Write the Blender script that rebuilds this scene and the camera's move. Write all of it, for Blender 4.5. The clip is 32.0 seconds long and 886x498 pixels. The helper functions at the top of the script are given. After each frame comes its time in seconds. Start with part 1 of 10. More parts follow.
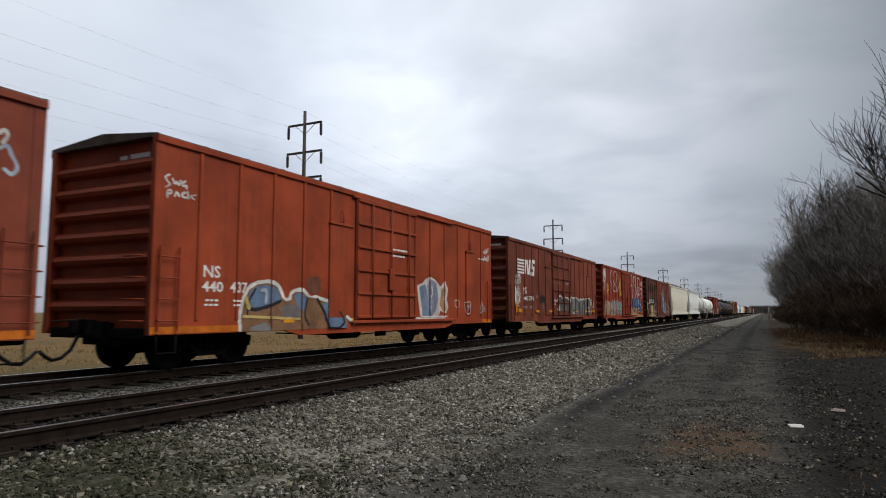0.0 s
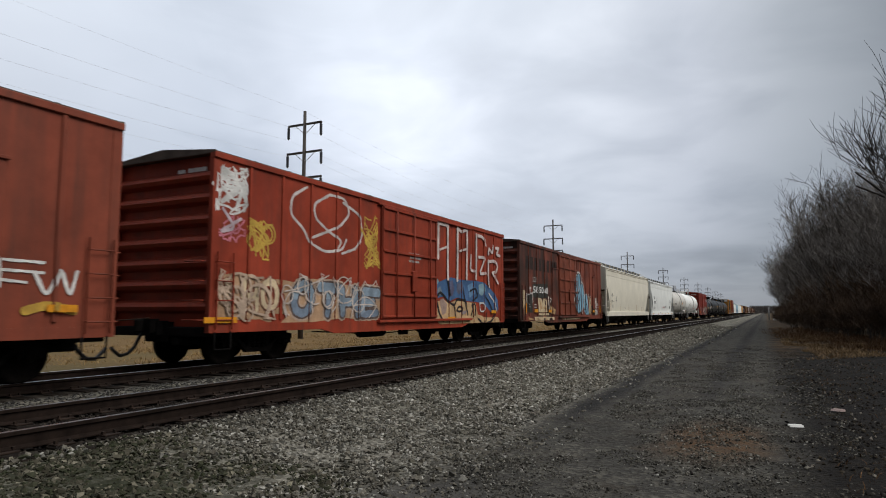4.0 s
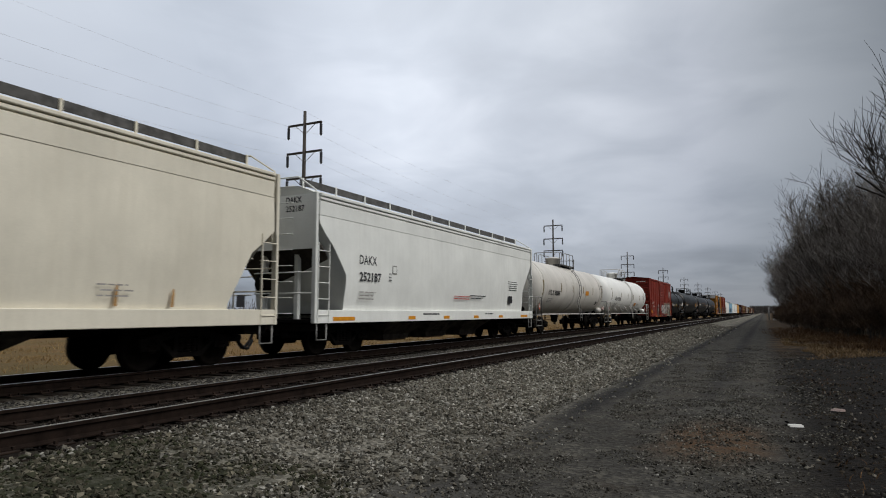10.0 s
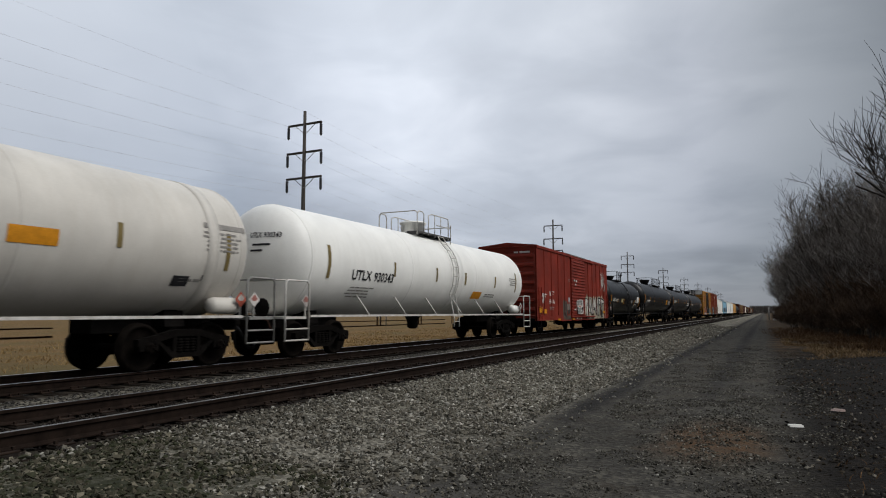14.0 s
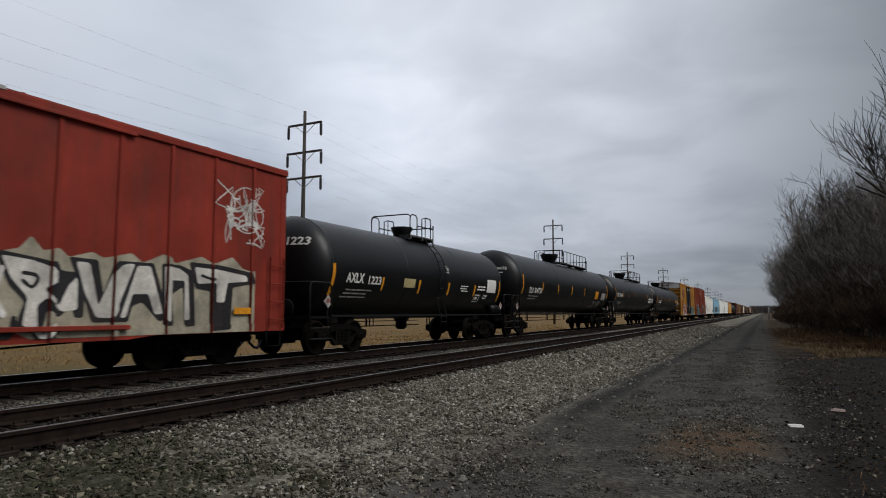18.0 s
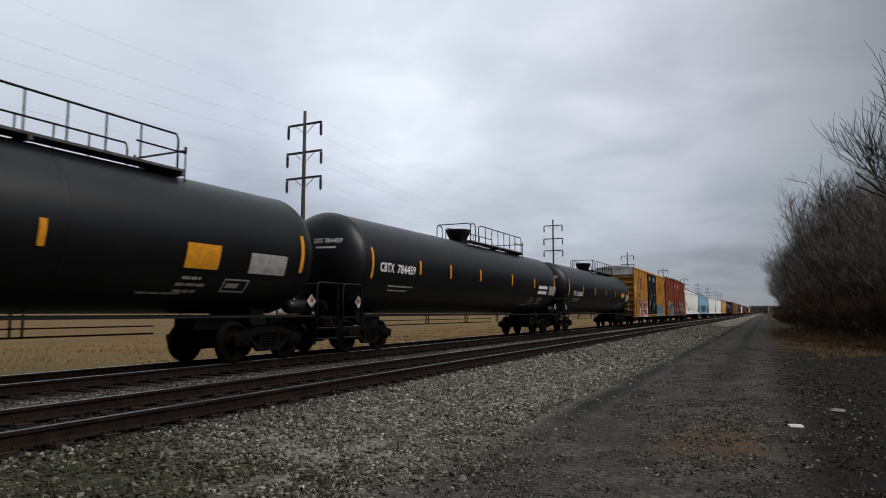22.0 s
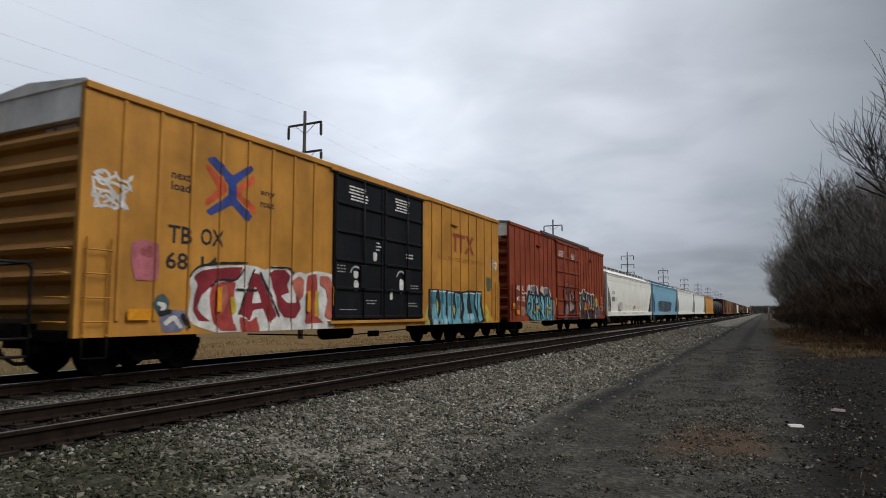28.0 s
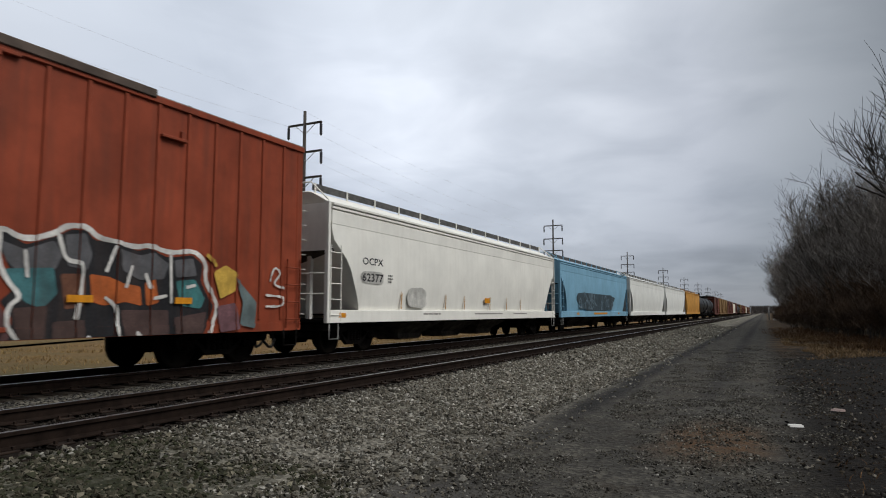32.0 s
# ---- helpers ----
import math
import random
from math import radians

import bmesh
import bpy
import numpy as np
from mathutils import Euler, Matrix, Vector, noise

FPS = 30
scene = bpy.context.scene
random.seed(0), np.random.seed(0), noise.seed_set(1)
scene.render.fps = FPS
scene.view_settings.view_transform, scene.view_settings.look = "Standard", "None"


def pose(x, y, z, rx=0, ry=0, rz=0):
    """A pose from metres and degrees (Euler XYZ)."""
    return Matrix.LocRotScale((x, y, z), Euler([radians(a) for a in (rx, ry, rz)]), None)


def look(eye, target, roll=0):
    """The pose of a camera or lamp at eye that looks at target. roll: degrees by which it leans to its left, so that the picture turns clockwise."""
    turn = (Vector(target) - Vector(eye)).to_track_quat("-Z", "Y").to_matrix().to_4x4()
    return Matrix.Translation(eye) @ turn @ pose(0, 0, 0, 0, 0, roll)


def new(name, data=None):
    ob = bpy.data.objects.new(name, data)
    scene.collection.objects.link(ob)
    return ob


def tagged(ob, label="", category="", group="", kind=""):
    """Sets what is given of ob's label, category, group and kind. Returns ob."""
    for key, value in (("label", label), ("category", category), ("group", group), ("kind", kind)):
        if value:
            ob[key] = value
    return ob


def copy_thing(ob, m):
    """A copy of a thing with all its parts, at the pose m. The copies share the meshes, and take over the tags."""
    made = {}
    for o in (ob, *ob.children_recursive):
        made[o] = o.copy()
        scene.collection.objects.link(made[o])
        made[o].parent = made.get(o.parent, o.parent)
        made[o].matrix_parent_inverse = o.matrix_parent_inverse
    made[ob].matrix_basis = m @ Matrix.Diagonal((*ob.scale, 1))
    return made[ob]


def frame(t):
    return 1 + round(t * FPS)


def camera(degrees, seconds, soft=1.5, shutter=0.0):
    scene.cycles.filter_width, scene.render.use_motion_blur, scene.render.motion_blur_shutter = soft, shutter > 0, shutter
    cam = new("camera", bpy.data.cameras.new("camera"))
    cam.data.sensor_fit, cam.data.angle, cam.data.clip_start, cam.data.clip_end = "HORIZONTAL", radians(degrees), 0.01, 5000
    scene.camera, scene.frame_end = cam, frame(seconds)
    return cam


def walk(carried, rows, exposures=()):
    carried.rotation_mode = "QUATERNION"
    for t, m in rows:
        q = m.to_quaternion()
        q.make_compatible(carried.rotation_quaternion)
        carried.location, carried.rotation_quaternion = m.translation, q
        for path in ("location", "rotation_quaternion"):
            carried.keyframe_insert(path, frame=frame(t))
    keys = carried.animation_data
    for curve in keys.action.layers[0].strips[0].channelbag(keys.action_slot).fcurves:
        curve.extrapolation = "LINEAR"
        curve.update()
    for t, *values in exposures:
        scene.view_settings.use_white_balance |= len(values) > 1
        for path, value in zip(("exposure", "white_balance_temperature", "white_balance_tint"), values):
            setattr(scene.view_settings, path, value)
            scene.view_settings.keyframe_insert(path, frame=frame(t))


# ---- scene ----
cam = camera(68.57, 32.0, soft=1.0, shutter=0.2)
EYE = (0.0, 0.0, 1.60)
RAIL = 0.46            # top of rail above the service road
TRACK_A, TRACK_B = -7.30, -11.60   # centre lines of the empty and the train's track
yaw, tilt = radians(26.26), radians(5.56)
aim = (EYE[0] - math.sin(yaw) * math.cos(tilt), EYE[1] + math.cos(yaw) * math.cos(tilt), EYE[2] + math.sin(tilt))
walk(cam, [(0.0, look(EYE, aim)), (32.0, look(EYE, aim))], exposures=[(0.0, 0.0), (6.0, 0.0), (8.5, -0.22), (18.0, -0.25), (20.0, -0.12), (32.0, -0.12)])

# ---- light: overcast sky ----
world = bpy.data.worlds.new("overcast")
scene.world = world
world.use_nodes = True
wt = world.node_tree
wt.nodes.clear()


def wn(kind, **values):
    n = wt.nodes.new(kind)
    for k, v in values.items():
        n.inputs[k.replace("_", " ")].default_value = v
    return n


def wmath(op, a, b=None):
    n = wt.nodes.new("ShaderNodeMath")
    n.operation = op
    for i, v in enumerate((a, b)):
        if v is None:
            continue
        if isinstance(v, (int, float)):
            n.inputs[i].default_value = v
        else:
            wt.links.new(v, n.inputs[i])
    return n.outputs[0]


def wramp(fac, stops):
    n = wt.nodes.new("ShaderNodeValToRGB")
    while len(n.color_ramp.elements) < len(stops):
        n.color_ramp.elements.new(0.5)
    for e, (p, c) in zip(n.color_ramp.elements, stops):
        e.position, e.color = p, (*c, 1)
    wt.links.new(fac, n.inputs[0])
    return n.outputs[0]


def wmix(fac, a, b, kind="MIX"):
    n = wt.nodes.new("ShaderNodeMix")
    n.data_type, n.blend_type = "RGBA", kind
    for i, v in ((0, fac), (6, a), (7, b)):
        if isinstance(v, (int, float)):
            n.inputs[i].default_value = v
        elif isinstance(v, tuple):
            n.inputs[i].default_value = (*v, 1)
        else:
            wt.links.new(v, n.inputs[i])
    return n.outputs[2]


def build_sky():
    tc = wt.nodes.new("ShaderNodeTexCoord")
    sep = wt.nodes.new("ShaderNodeSeparateXYZ")
    wt.links.new(tc.outputs["Generated"], sep.inputs[0])
    x, y, z = sep.outputs
    up = wmath("MAXIMUM", wmath("ADD", z, 0.16), 0.04)
    flat = wt.nodes.new("ShaderNodeCombineXYZ")
    wt.links.new(wmath("DIVIDE", x, up), flat.inputs[0])
    wt.links.new(wmath("DIVIDE", y, up), flat.inputs[1])
    big = wn("ShaderNodeTexNoise", Scale=0.55, Detail=5.0, Roughness=0.48, Distortion=0.3)
    small = wn("ShaderNodeTexNoise", Scale=1.9, Detail=6.0, Roughness=0.5, Distortion=0.5)
    wt.links.new(flat.outputs[0], big.inputs["Vector"])
    wt.links.new(flat.outputs[0], small.inputs["Vector"])
    tone = wmath("ADD", wmath("MULTIPLY", big.outputs[0], 0.74), wmath("MULTIPLY", small.outputs[0], 0.26))
    clouds = wramp(tone, [(0.34, (0.54, 0.58, 0.645)), (0.46, (0.705, 0.76, 0.84)), (0.54, (0.865, 0.92, 1.0)), (0.66, (0.945, 1.0, 1.08))])
    # the deck is thicker ahead to the right and towards the horizon
    ahead = wt.nodes.new("ShaderNodeMapRange")
    ahead.inputs["From Min"].default_value, ahead.inputs["From Max"].default_value = 0.15, 0.75
    wt.links.new(y, ahead.inputs["Value"])
    side = wramp(wmath("ADD", wmath("MULTIPLY", x, 0.9), 0.62), [(0.0, (0.80, 0.83, 0.87)), (0.08, (1.08, 1.09, 1.11)), (0.18, (1.27, 1.27, 1.27)), (0.30, (1.12, 1.12, 1.12)), (0.42, (1.0, 1.0, 1.0)), (0.55, (0.80, 0.80, 0.81)), (0.66, (0.56, 0.57, 0.57)), (0.78, (0.36, 0.37, 0.37)), (1.0, (0.30, 0.31, 0.31))])
    side = wmix(ahead.outputs[0], (1.0, 1.0, 1.0), side)
    low = wramp(z, [(0.0, (0.52, 0.52, 0.53)), (0.05, (0.56, 0.57, 0.59)), (0.11, (0.68, 0.69, 0.72)), (0.17, (0.79, 0.80, 0.83)), (0.30, (0.95, 0.95, 0.97)), (0.6, (1.08, 1.08, 1.08))])
    # all round, an overcast deck: brightest overhead, dim near the horizon
    dome = wramp(z, [(0.0, (0.42, 0.42, 0.43)), (0.25, (0.70, 0.70, 0.71)), (0.6, (1.12, 1.12, 1.12)), (1.0, (1.35, 1.35, 1.35))])
    low = wmix(ahead.outputs[0], dome, low)
    # brightest beside the line, to the east; thick again behind
    back = wramp(wmath("ADD", wmath("MULTIPLY", y, 0.5), 0.5), [(0.0, (0.26, 0.26, 0.27)), (0.28, (0.42, 0.42, 0.43)), (0.46, (0.85, 0.85, 0.85)), (0.54, (1.0, 1.0, 1.0))])
    east = wramp(wmath("MAXIMUM", x, 0.0), [(0.0, (1.0, 1.0, 1.0)), (0.5, (1.0, 1.0, 1.0)), (1.0, (1.15, 1.14, 1.13))])
    side = wmix(1.0, wmix(1.0, side, back, "MULTIPLY"), east, "MULTIPLY")
    c = wmix(1.0, clouds, side, "MULTIPLY")
    c = wmix(1.0, c, low, "MULTIPLY")
    sky = wt.nodes.new("ShaderNodeTexSky")
    sky.sky_type, sky.sun_disc = "NISHITA", False
    sky.sun_elevation, sky.sun_rotation = radians(48), radians(81)
    dim = wmix(1.0, sky.outputs[0], (0.1, 0.1, 0.1), "MULTIPLY")
    c = wmix(0.05, c, dim)
    bg = wn("ShaderNodeBackground", Strength=1.0)
    wt.links.new(c, bg.inputs[0])
    out = wt.nodes.new("ShaderNodeOutputWorld")
    wt.links.new(bg.outputs[0], out.inputs[0])


build_sky()
sun_data = bpy.data.lights.new("sun", "SUN")
sun_data.energy, sun_data.angle, sun_data.color = 2.5, radians(35), (1.0, 0.98, 0.95)
sun = new("sun", sun_data)
sun.matrix_world = look((50, 8, 56), (0, 0, 0))


# ---- materials ----
def material(name, color, rough=0.7, metal=0.0, vary=0.25, scale=3.0, grain=60.0, bump=0.2, dark=None, streak=0.0, streak_color=(0.05, 0.035, 0.025), random=0.0, stretch=(1, 1, 1), spec=0.18, speck=0.35, soot=None):
    """A weathered surface: colour patches, fine grain with relief and, where asked for, vertical streaks of dirt."""
    m = bpy.data.materials.new(name)
    m.use_nodes = True
    t = m.node_tree
    b = t.nodes["Principled BSDF"]
    tc = t.nodes.new("ShaderNodeTexCoord")

    def link(a, c):
        t.links.new(a, c)

    def noise_node(s, detail, vec=None, st=None):
        n = t.nodes.new("ShaderNodeTexNoise")
        n.inputs["Scale"].default_value, n.inputs["Detail"].default_value = s, detail
        n.inputs["Roughness"].default_value = 0.6
        if st:
            mp = t.nodes.new("ShaderNodeMapping")
            mp.inputs["Scale"].default_value = st
            link(tc.outputs["Object"], mp.inputs[0])
            link(mp.outputs[0], n.inputs["Vector"])
        else:
            link(tc.outputs["Object"], n.inputs["Vector"])
        return n.outputs[0]

    def mix(f, a, c, kind="MIX"):
        n = t.nodes.new("ShaderNodeMix")
        n.data_type, n.blend_type = "RGBA", kind
        for i, v in ((0, f), (6, a), (7, c)):
            if isinstance(v, (int, float)):
                n.inputs[i].default_value = v
            elif isinstance(v, tuple):
                n.inputs[i].default_value = (*v[:3], 1)
            else:
                link(v, n.inputs[i])
        return n.outputs[2]

    def ramp(f, lo, hi, a=0.0, c=1.0):
        n = t.nodes.new("ShaderNodeMapRange")
        for k, v in zip(("From Min", "From Max", "To Min", "To Max"), (lo, hi, a, c)):
            n.inputs[k].default_value = v
        link(f, n.inputs["Value"])
        return n.outputs[0]

    big = noise_node(scale, 5, st=stretch)
    fine = noise_node(grain, 3)
    dark_c = dark or tuple(v * (1 - vary * 1.6) for v in color)
    light_c = tuple(min(1, v * (1 + vary)) for v in color)
    c = mix(ramp(big, 0.32, 0.68), dark_c, light_c)
    c = mix(ramp(fine, 0.35, 0.7, 0.0, speck), c, tuple(v * 0.55 for v in color))
    if streak:
        s1 = noise_node(1.0, 4, st=(3.0, 5.0, 0.35))
        s2 = noise_node(1.0, 5, st=(0.7, 0.9, 0.6))
        g = t.nodes.new("ShaderNodeMath")
        g.operation = "MULTIPLY"
        link(ramp(s1, 0.43, 0.66), g.inputs[0])
        link(ramp(s2, 0.35, 0.65, 0.2, 1.0), g.inputs[1])
        h = t.nodes.new("ShaderNodeMath")
        h.operation = "MULTIPLY"
        h.inputs[1].default_value = streak
        link(g.outputs[0], h.inputs[0])
        c = mix(h.outputs[0], c, streak_color)
    if soot:
        # soot that ran down one half of a wall, from one place along it to another
        sp = t.nodes.new("ShaderNodeSeparateXYZ")
        link(tc.outputs["Object"], sp.inputs[0])
        g = t.nodes.new("ShaderNodeMath")
        g.operation = "MULTIPLY"
        link(ramp(sp.outputs[1], soot[0], soot[1], 1.0, 0.25), g.inputs[0])
        link(ramp(noise_node(1.0, 5, st=(2.0, 1.6, 0.45)), 0.30, 0.58, 0.0, soot[2]), g.inputs[1])
        c = mix(g.outputs[0], c, (0.026, 0.018, 0.014))
    if random:
        oi = t.nodes.new("ShaderNodeObjectInfo")
        hs = t.nodes.new("ShaderNodeHueSaturation")
        link(ramp(oi.outputs["Random"], 0, 1, 1 - random, 1 + random), hs.inputs["Value"])
        link(c, hs.inputs["Color"])
        c = hs.outputs[0]
    link(c, b.inputs["Base Color"])
    link(ramp(fine, 0.3, 0.7, max(0.05, rough - 0.1), min(1, rough + 0.1)), b.inputs["Roughness"])
    b.inputs["Metallic"].default_value = metal
    b.inputs["Specular IOR Level"].default_value = spec
    if bump:
        bp = t.nodes.new("ShaderNodeBump")
        bp.inputs["Strength"].default_value, bp.inputs["Distance"].default_value = bump, 0.02
        link(fine, bp.inputs["Height"])
        link(bp.outputs[0], b.inputs["Normal"])
    return m


def paint(name, color, streak=0.5, vary=0.20, rough=0.55, streak_color=(0.045, 0.03, 0.022), scale=0.8, spec=0.22, soot=None):
    return material(name, color, rough=rough, vary=vary, scale=scale, grain=35, bump=0.05, speck=0.14, soot=soot, streak=streak, streak_color=streak_color, spec=spec)


M = {}


def build_materials():
    M["red_a"] = paint("oxide_red_paint", (0.279, 0.049, 0.018), 0.4, spec=0.14)
    M["red_b"] = paint("brown_red_paint", (0.202, 0.045, 0.024), 0.6, spec=0.14)
    M["red_g"] = paint("grimy_brown_red_paint", (0.230, 0.053, 0.028), 0.5, spec=0.14, soot=(-1.0, 5.0, 0.5))
    M["red_c"] = paint("bright_red_paint", (0.259, 0.040, 0.019), 0.45, spec=0.14)
    M["red_d"] = paint("dark_brown_paint", (0.213, 0.053, 0.030), 0.6, streak_color=(0.03, 0.018, 0.014), vary=0.3, soot=(-2.5, 2.5, 0.9))
    M["red_e"] = paint("deep_red_paint", (0.215, 0.028, 0.017), 0.4, spec=0.14)
    M["red_f"] = paint("rust_red_paint", (0.242, 0.050, 0.023), 0.4, spec=0.14)
    M["door_d"] = paint("faded_red_door_paint", (0.20, 0.05, 0.026), 0.6)
    M["yellow"] = paint("ochre_yellow_paint", (0.43, 0.196, 0.032), 0.4, streak_color=(0.22, 0.10, 0.03))
    M["black_door"] = paint("blue_black_door_paint", (0.008, 0.009, 0.0115), 0.2, spec=0.12)
    M["cream"] = paint("cream_paint", (0.68, 0.635, 0.52), 0.15, vary=0.06, streak_color=(0.36, 0.31, 0.22))
    M["pale"] = paint("pale_grey_paint", (0.74, 0.745, 0.70), 0.14, vary=0.06, streak_color=(0.35, 0.33, 0.28))
    M["white_hop"] = paint("off_white_paint", (0.76, 0.745, 0.68), 0.16, vary=0.06, streak_color=(0.36, 0.32, 0.25))
    M["blue_hop"] = paint("light_blue_paint", (0.20, 0.39, 0.52), 0.35, vary=0.08, streak_color=(0.10, 0.16, 0.2))
    M["yellow_hop"] = paint("orange_yellow_paint", (0.56, 0.27, 0.05), 0.35)
    M["tank_w"] = paint("dirty_white_tank_paint", (0.60, 0.57, 0.515), 0.16, vary=0.08, streak_color=(0.3, 0.24, 0.17), rough=0.45)
    M["tank_w2"] = paint("clean_white_tank_paint", (0.84, 0.83, 0.785), 0.10, vary=0.05, streak_color=(0.4, 0.36, 0.28), rough=0.4)
    M["tank_b"] = paint("black_tank_paint", (0.0028, 0.0029, 0.0034), 0.25, vary=0.3, streak_color=(0.012, 0.010, 0.009), rough=0.42, spec=0.30)
    M["roof"] = material("galvanised_roof", (0.34, 0.33, 0.31), rough=0.5, metal=0.4, vary=0.3, scale=1.5, streak=0.4)
    M["roof_dark"] = material("dirty_roof", (0.10, 0.075, 0.06), rough=0.8, vary=0.3, scale=1.5)
    M["white_end"] = paint("white_roof_end_paint", (0.82, 0.80, 0.76), 0.3, streak_color=(0.35, 0.3, 0.25))
    # under, truck and wheel are near black: the shade beneath the cars is coloured in
    M["under"] = material("shaded_grimy_steel", (0.007, 0.006, 0.0055), rough=0.85, spec=0.06, vary=0.35, scale=4, grain=50, bump=0.3)
    # dust and grime plus the shade of down-facing sheets, in one dark tone
    M["bay"] = material("shaded_dusty_hopper_steel", (0.060, 0.052, 0.044), rough=0.9, spec=0.06, vary=0.4, scale=3, grain=50, bump=0.2)
    M["outlet"] = material("brown_dusty_steel", (0.10, 0.072, 0.052), rough=0.9, spec=0.06, vary=0.4, scale=5)
    M["truck"] = material("shaded_brown_black_cast_steel", (0.006, 0.005, 0.0043), rough=0.9, spec=0.06, vary=0.4, scale=5, grain=50, bump=0.3)
    M["wheel"] = material("shaded_rusty_wheel_steel", (0.008, 0.0062, 0.005), rough=0.85, spec=0.06, vary=0.35, scale=6, metal=0.3)
    M["cap"] = material("bearing_cap_steel", (0.05, 0.04, 0.032), rough=0.6, vary=0.3, scale=6, metal=0.4)
    M["plate"] = material("grimy_tie_plate_steel", (0.020, 0.012, 0.008), rough=0.9, vary=0.4, scale=5, random=0.4)
    M["rust"] = material("rusty_steel", (0.055, 0.026, 0.015), rough=0.85, vary=0.35, scale=5)
    M["dark_slot"] = material("dark_steel", (0.012, 0.011, 0.010), rough=0.9, vary=0.2)
    M["white_paint"] = material("white_lettering_paint", (0.66, 0.64, 0.60), rough=0.7, vary=0.1, scale=8, bump=0)
    M["grey_paint"] = material("faded_grey_lettering", (0.30, 0.28, 0.26), rough=0.7, vary=0.2, scale=8, bump=0)
    M["black_paint"] = material("black_lettering_paint", (0.022, 0.022, 0.025), rough=0.7, vary=0.1, scale=8, bump=0)
    M["faint_print"] = material("faded_black_print", (0.27, 0.255, 0.235), rough=0.7, vary=0.25, scale=6, bump=0)
    M["reflector"] = material("yellow_reflective_strip", (0.62, 0.25, 0.015), rough=0.5, vary=0.15, scale=8, bump=0)
    M["orange_sill"] = material("orange_sill_stripe", (0.50, 0.13, 0.012), rough=0.6, vary=0.25, scale=3, bump=0)
    M["rail_top"] = material("polished_rail_head", (0.42, 0.42, 0.43), rough=0.32, metal=0.9, vary=0.1, scale=4, bump=0)
    M["rail"] = material("rusty_rail_steel", (0.016, 0.0105, 0.008), rough=0.9, spec=0.06, vary=0.35, scale=6)
    M["tie"] = material("weathered_creosote_wood", (0.013, 0.010, 0.0078), rough=0.95, spec=0.06, vary=0.45, scale=5, grain=40, bump=0.5, random=0.35, stretch=(0.4, 4, 4))
    M["pole"] = material("grey_weathered_pole_wood", (0.085, 0.075, 0.066), rough=0.9, vary=0.3, scale=3, stretch=(3, 3, 0.3))
    M["insulator"] = material("dark_insulator_glaze", (0.05, 0.05, 0.055), rough=0.4, vary=0.2)
    M["wire"] = material("aluminium_cable", (0.66, 0.67, 0.69), rough=0.6, vary=0.1)
    M["bark"] = material("grey_brown_bark", (0.085, 0.074, 0.064), rough=0.95, vary=0.4, scale=8, grain=60, bump=0.5)
    M["twig"] = material("grey_winter_twigs", (0.145, 0.128, 0.114), rough=0.95, vary=0.6, scale=0.6, bump=0, random=0.5)
    M["twig_brown"] = material("brown_winter_twigs", (0.085, 0.055, 0.035), rough=0.95, vary=0.5, scale=0.7, bump=0, random=0.4)
    M["limb"] = material("dark_limb_bark", (0.060, 0.054, 0.048), rough=0.95, vary=0.4, scale=2, bump=0)
    M["white_metal"] = material("white_painted_steel", (0.60, 0.58, 0.54), rough=0.6, vary=0.15, scale=4, streak=0.4, streak_color=(0.2, 0.13, 0.08))
    M["black_metal"] = material("black_painted_steel", (0.007, 0.007, 0.0075), rough=0.6, vary=0.2, scale=4)
    M["grey_metal"] = material("galvanised_steel", (0.27, 0.265, 0.25), rough=0.6, metal=0.3, vary=0.2, scale=5)
    M["walkway"] = material("dark_grating_steel", (0.085, 0.083, 0.08), rough=0.8, vary=0.3, scale=5)


build_materials()


# ---- helpers of this scene ----
def part(name, bm, mat, parent=None, label="", smooth=False, m=None):
    """Links a bmesh as one mesh object under a thing or a part."""
    me = bpy.data.meshes.new(name)
    bm.normal_update()
    bm.to_mesh(me)
    bm.free()
    for x in (mat if isinstance(mat, (list, tuple)) else [mat]):
        me.materials.append(x)
    if smooth:
        for p in me.polygons:
            p.use_smooth = True
    ob = new(name, me)
    if parent:
        ob.parent = parent
    if m is not None:
        ob.matrix_basis = m
    if label:
        tagged(ob, label)
    return ob


def share(name, src, parent, m):
    """Another object on the mesh of src."""
    ob = new(name, src.data)
    ob.parent = parent
    ob.matrix_basis = m
    return ob


def box(bm, x0, x1, y0, y1, z0, z1, mat=0, bevel=0.0):
    vs = [bm.verts.new((x, y, z)) for z in (z0, z1) for y in (y0, y1) for x in (x0, x1)]
    fs = [bm.faces.new([vs[i] for i in f]) for f in ((0, 2, 3, 1), (4, 5, 7, 6), (0, 1, 5, 4), (2, 6, 7, 3), (0, 4, 6, 2), (1, 3, 7, 5))]
    for f in fs:
        f.material_index = mat
    if bevel:
        bmesh.ops.bevel(bm, geom=list({e for f in fs for e in f.edges}), offset=bevel, segments=1, affect="EDGES")
    return fs


def tube(bm, a, b, r, n=8, r2=None, caps=True):
    a, b = Vector(a), Vector(b)
    q = (b - a).to_track_quat("Z", "Y")
    rings = []
    for p, rr in ((a, r), (b, r if r2 is None else r2)):
        rings.append([bm.verts.new(p + q @ Vector((rr * math.cos(2 * math.pi * i / n), rr * math.sin(2 * math.pi * i / n), 0))) for i in range(n)])
    for i in range(n):
        f = bm.faces.new((rings[0][i], rings[0][(i + 1) % n], rings[1][(i + 1) % n], rings[1][i]))
        f.smooth = True
    if caps:
        bm.faces.new(rings[0][::-1])
        bm.faces.new(rings[1])


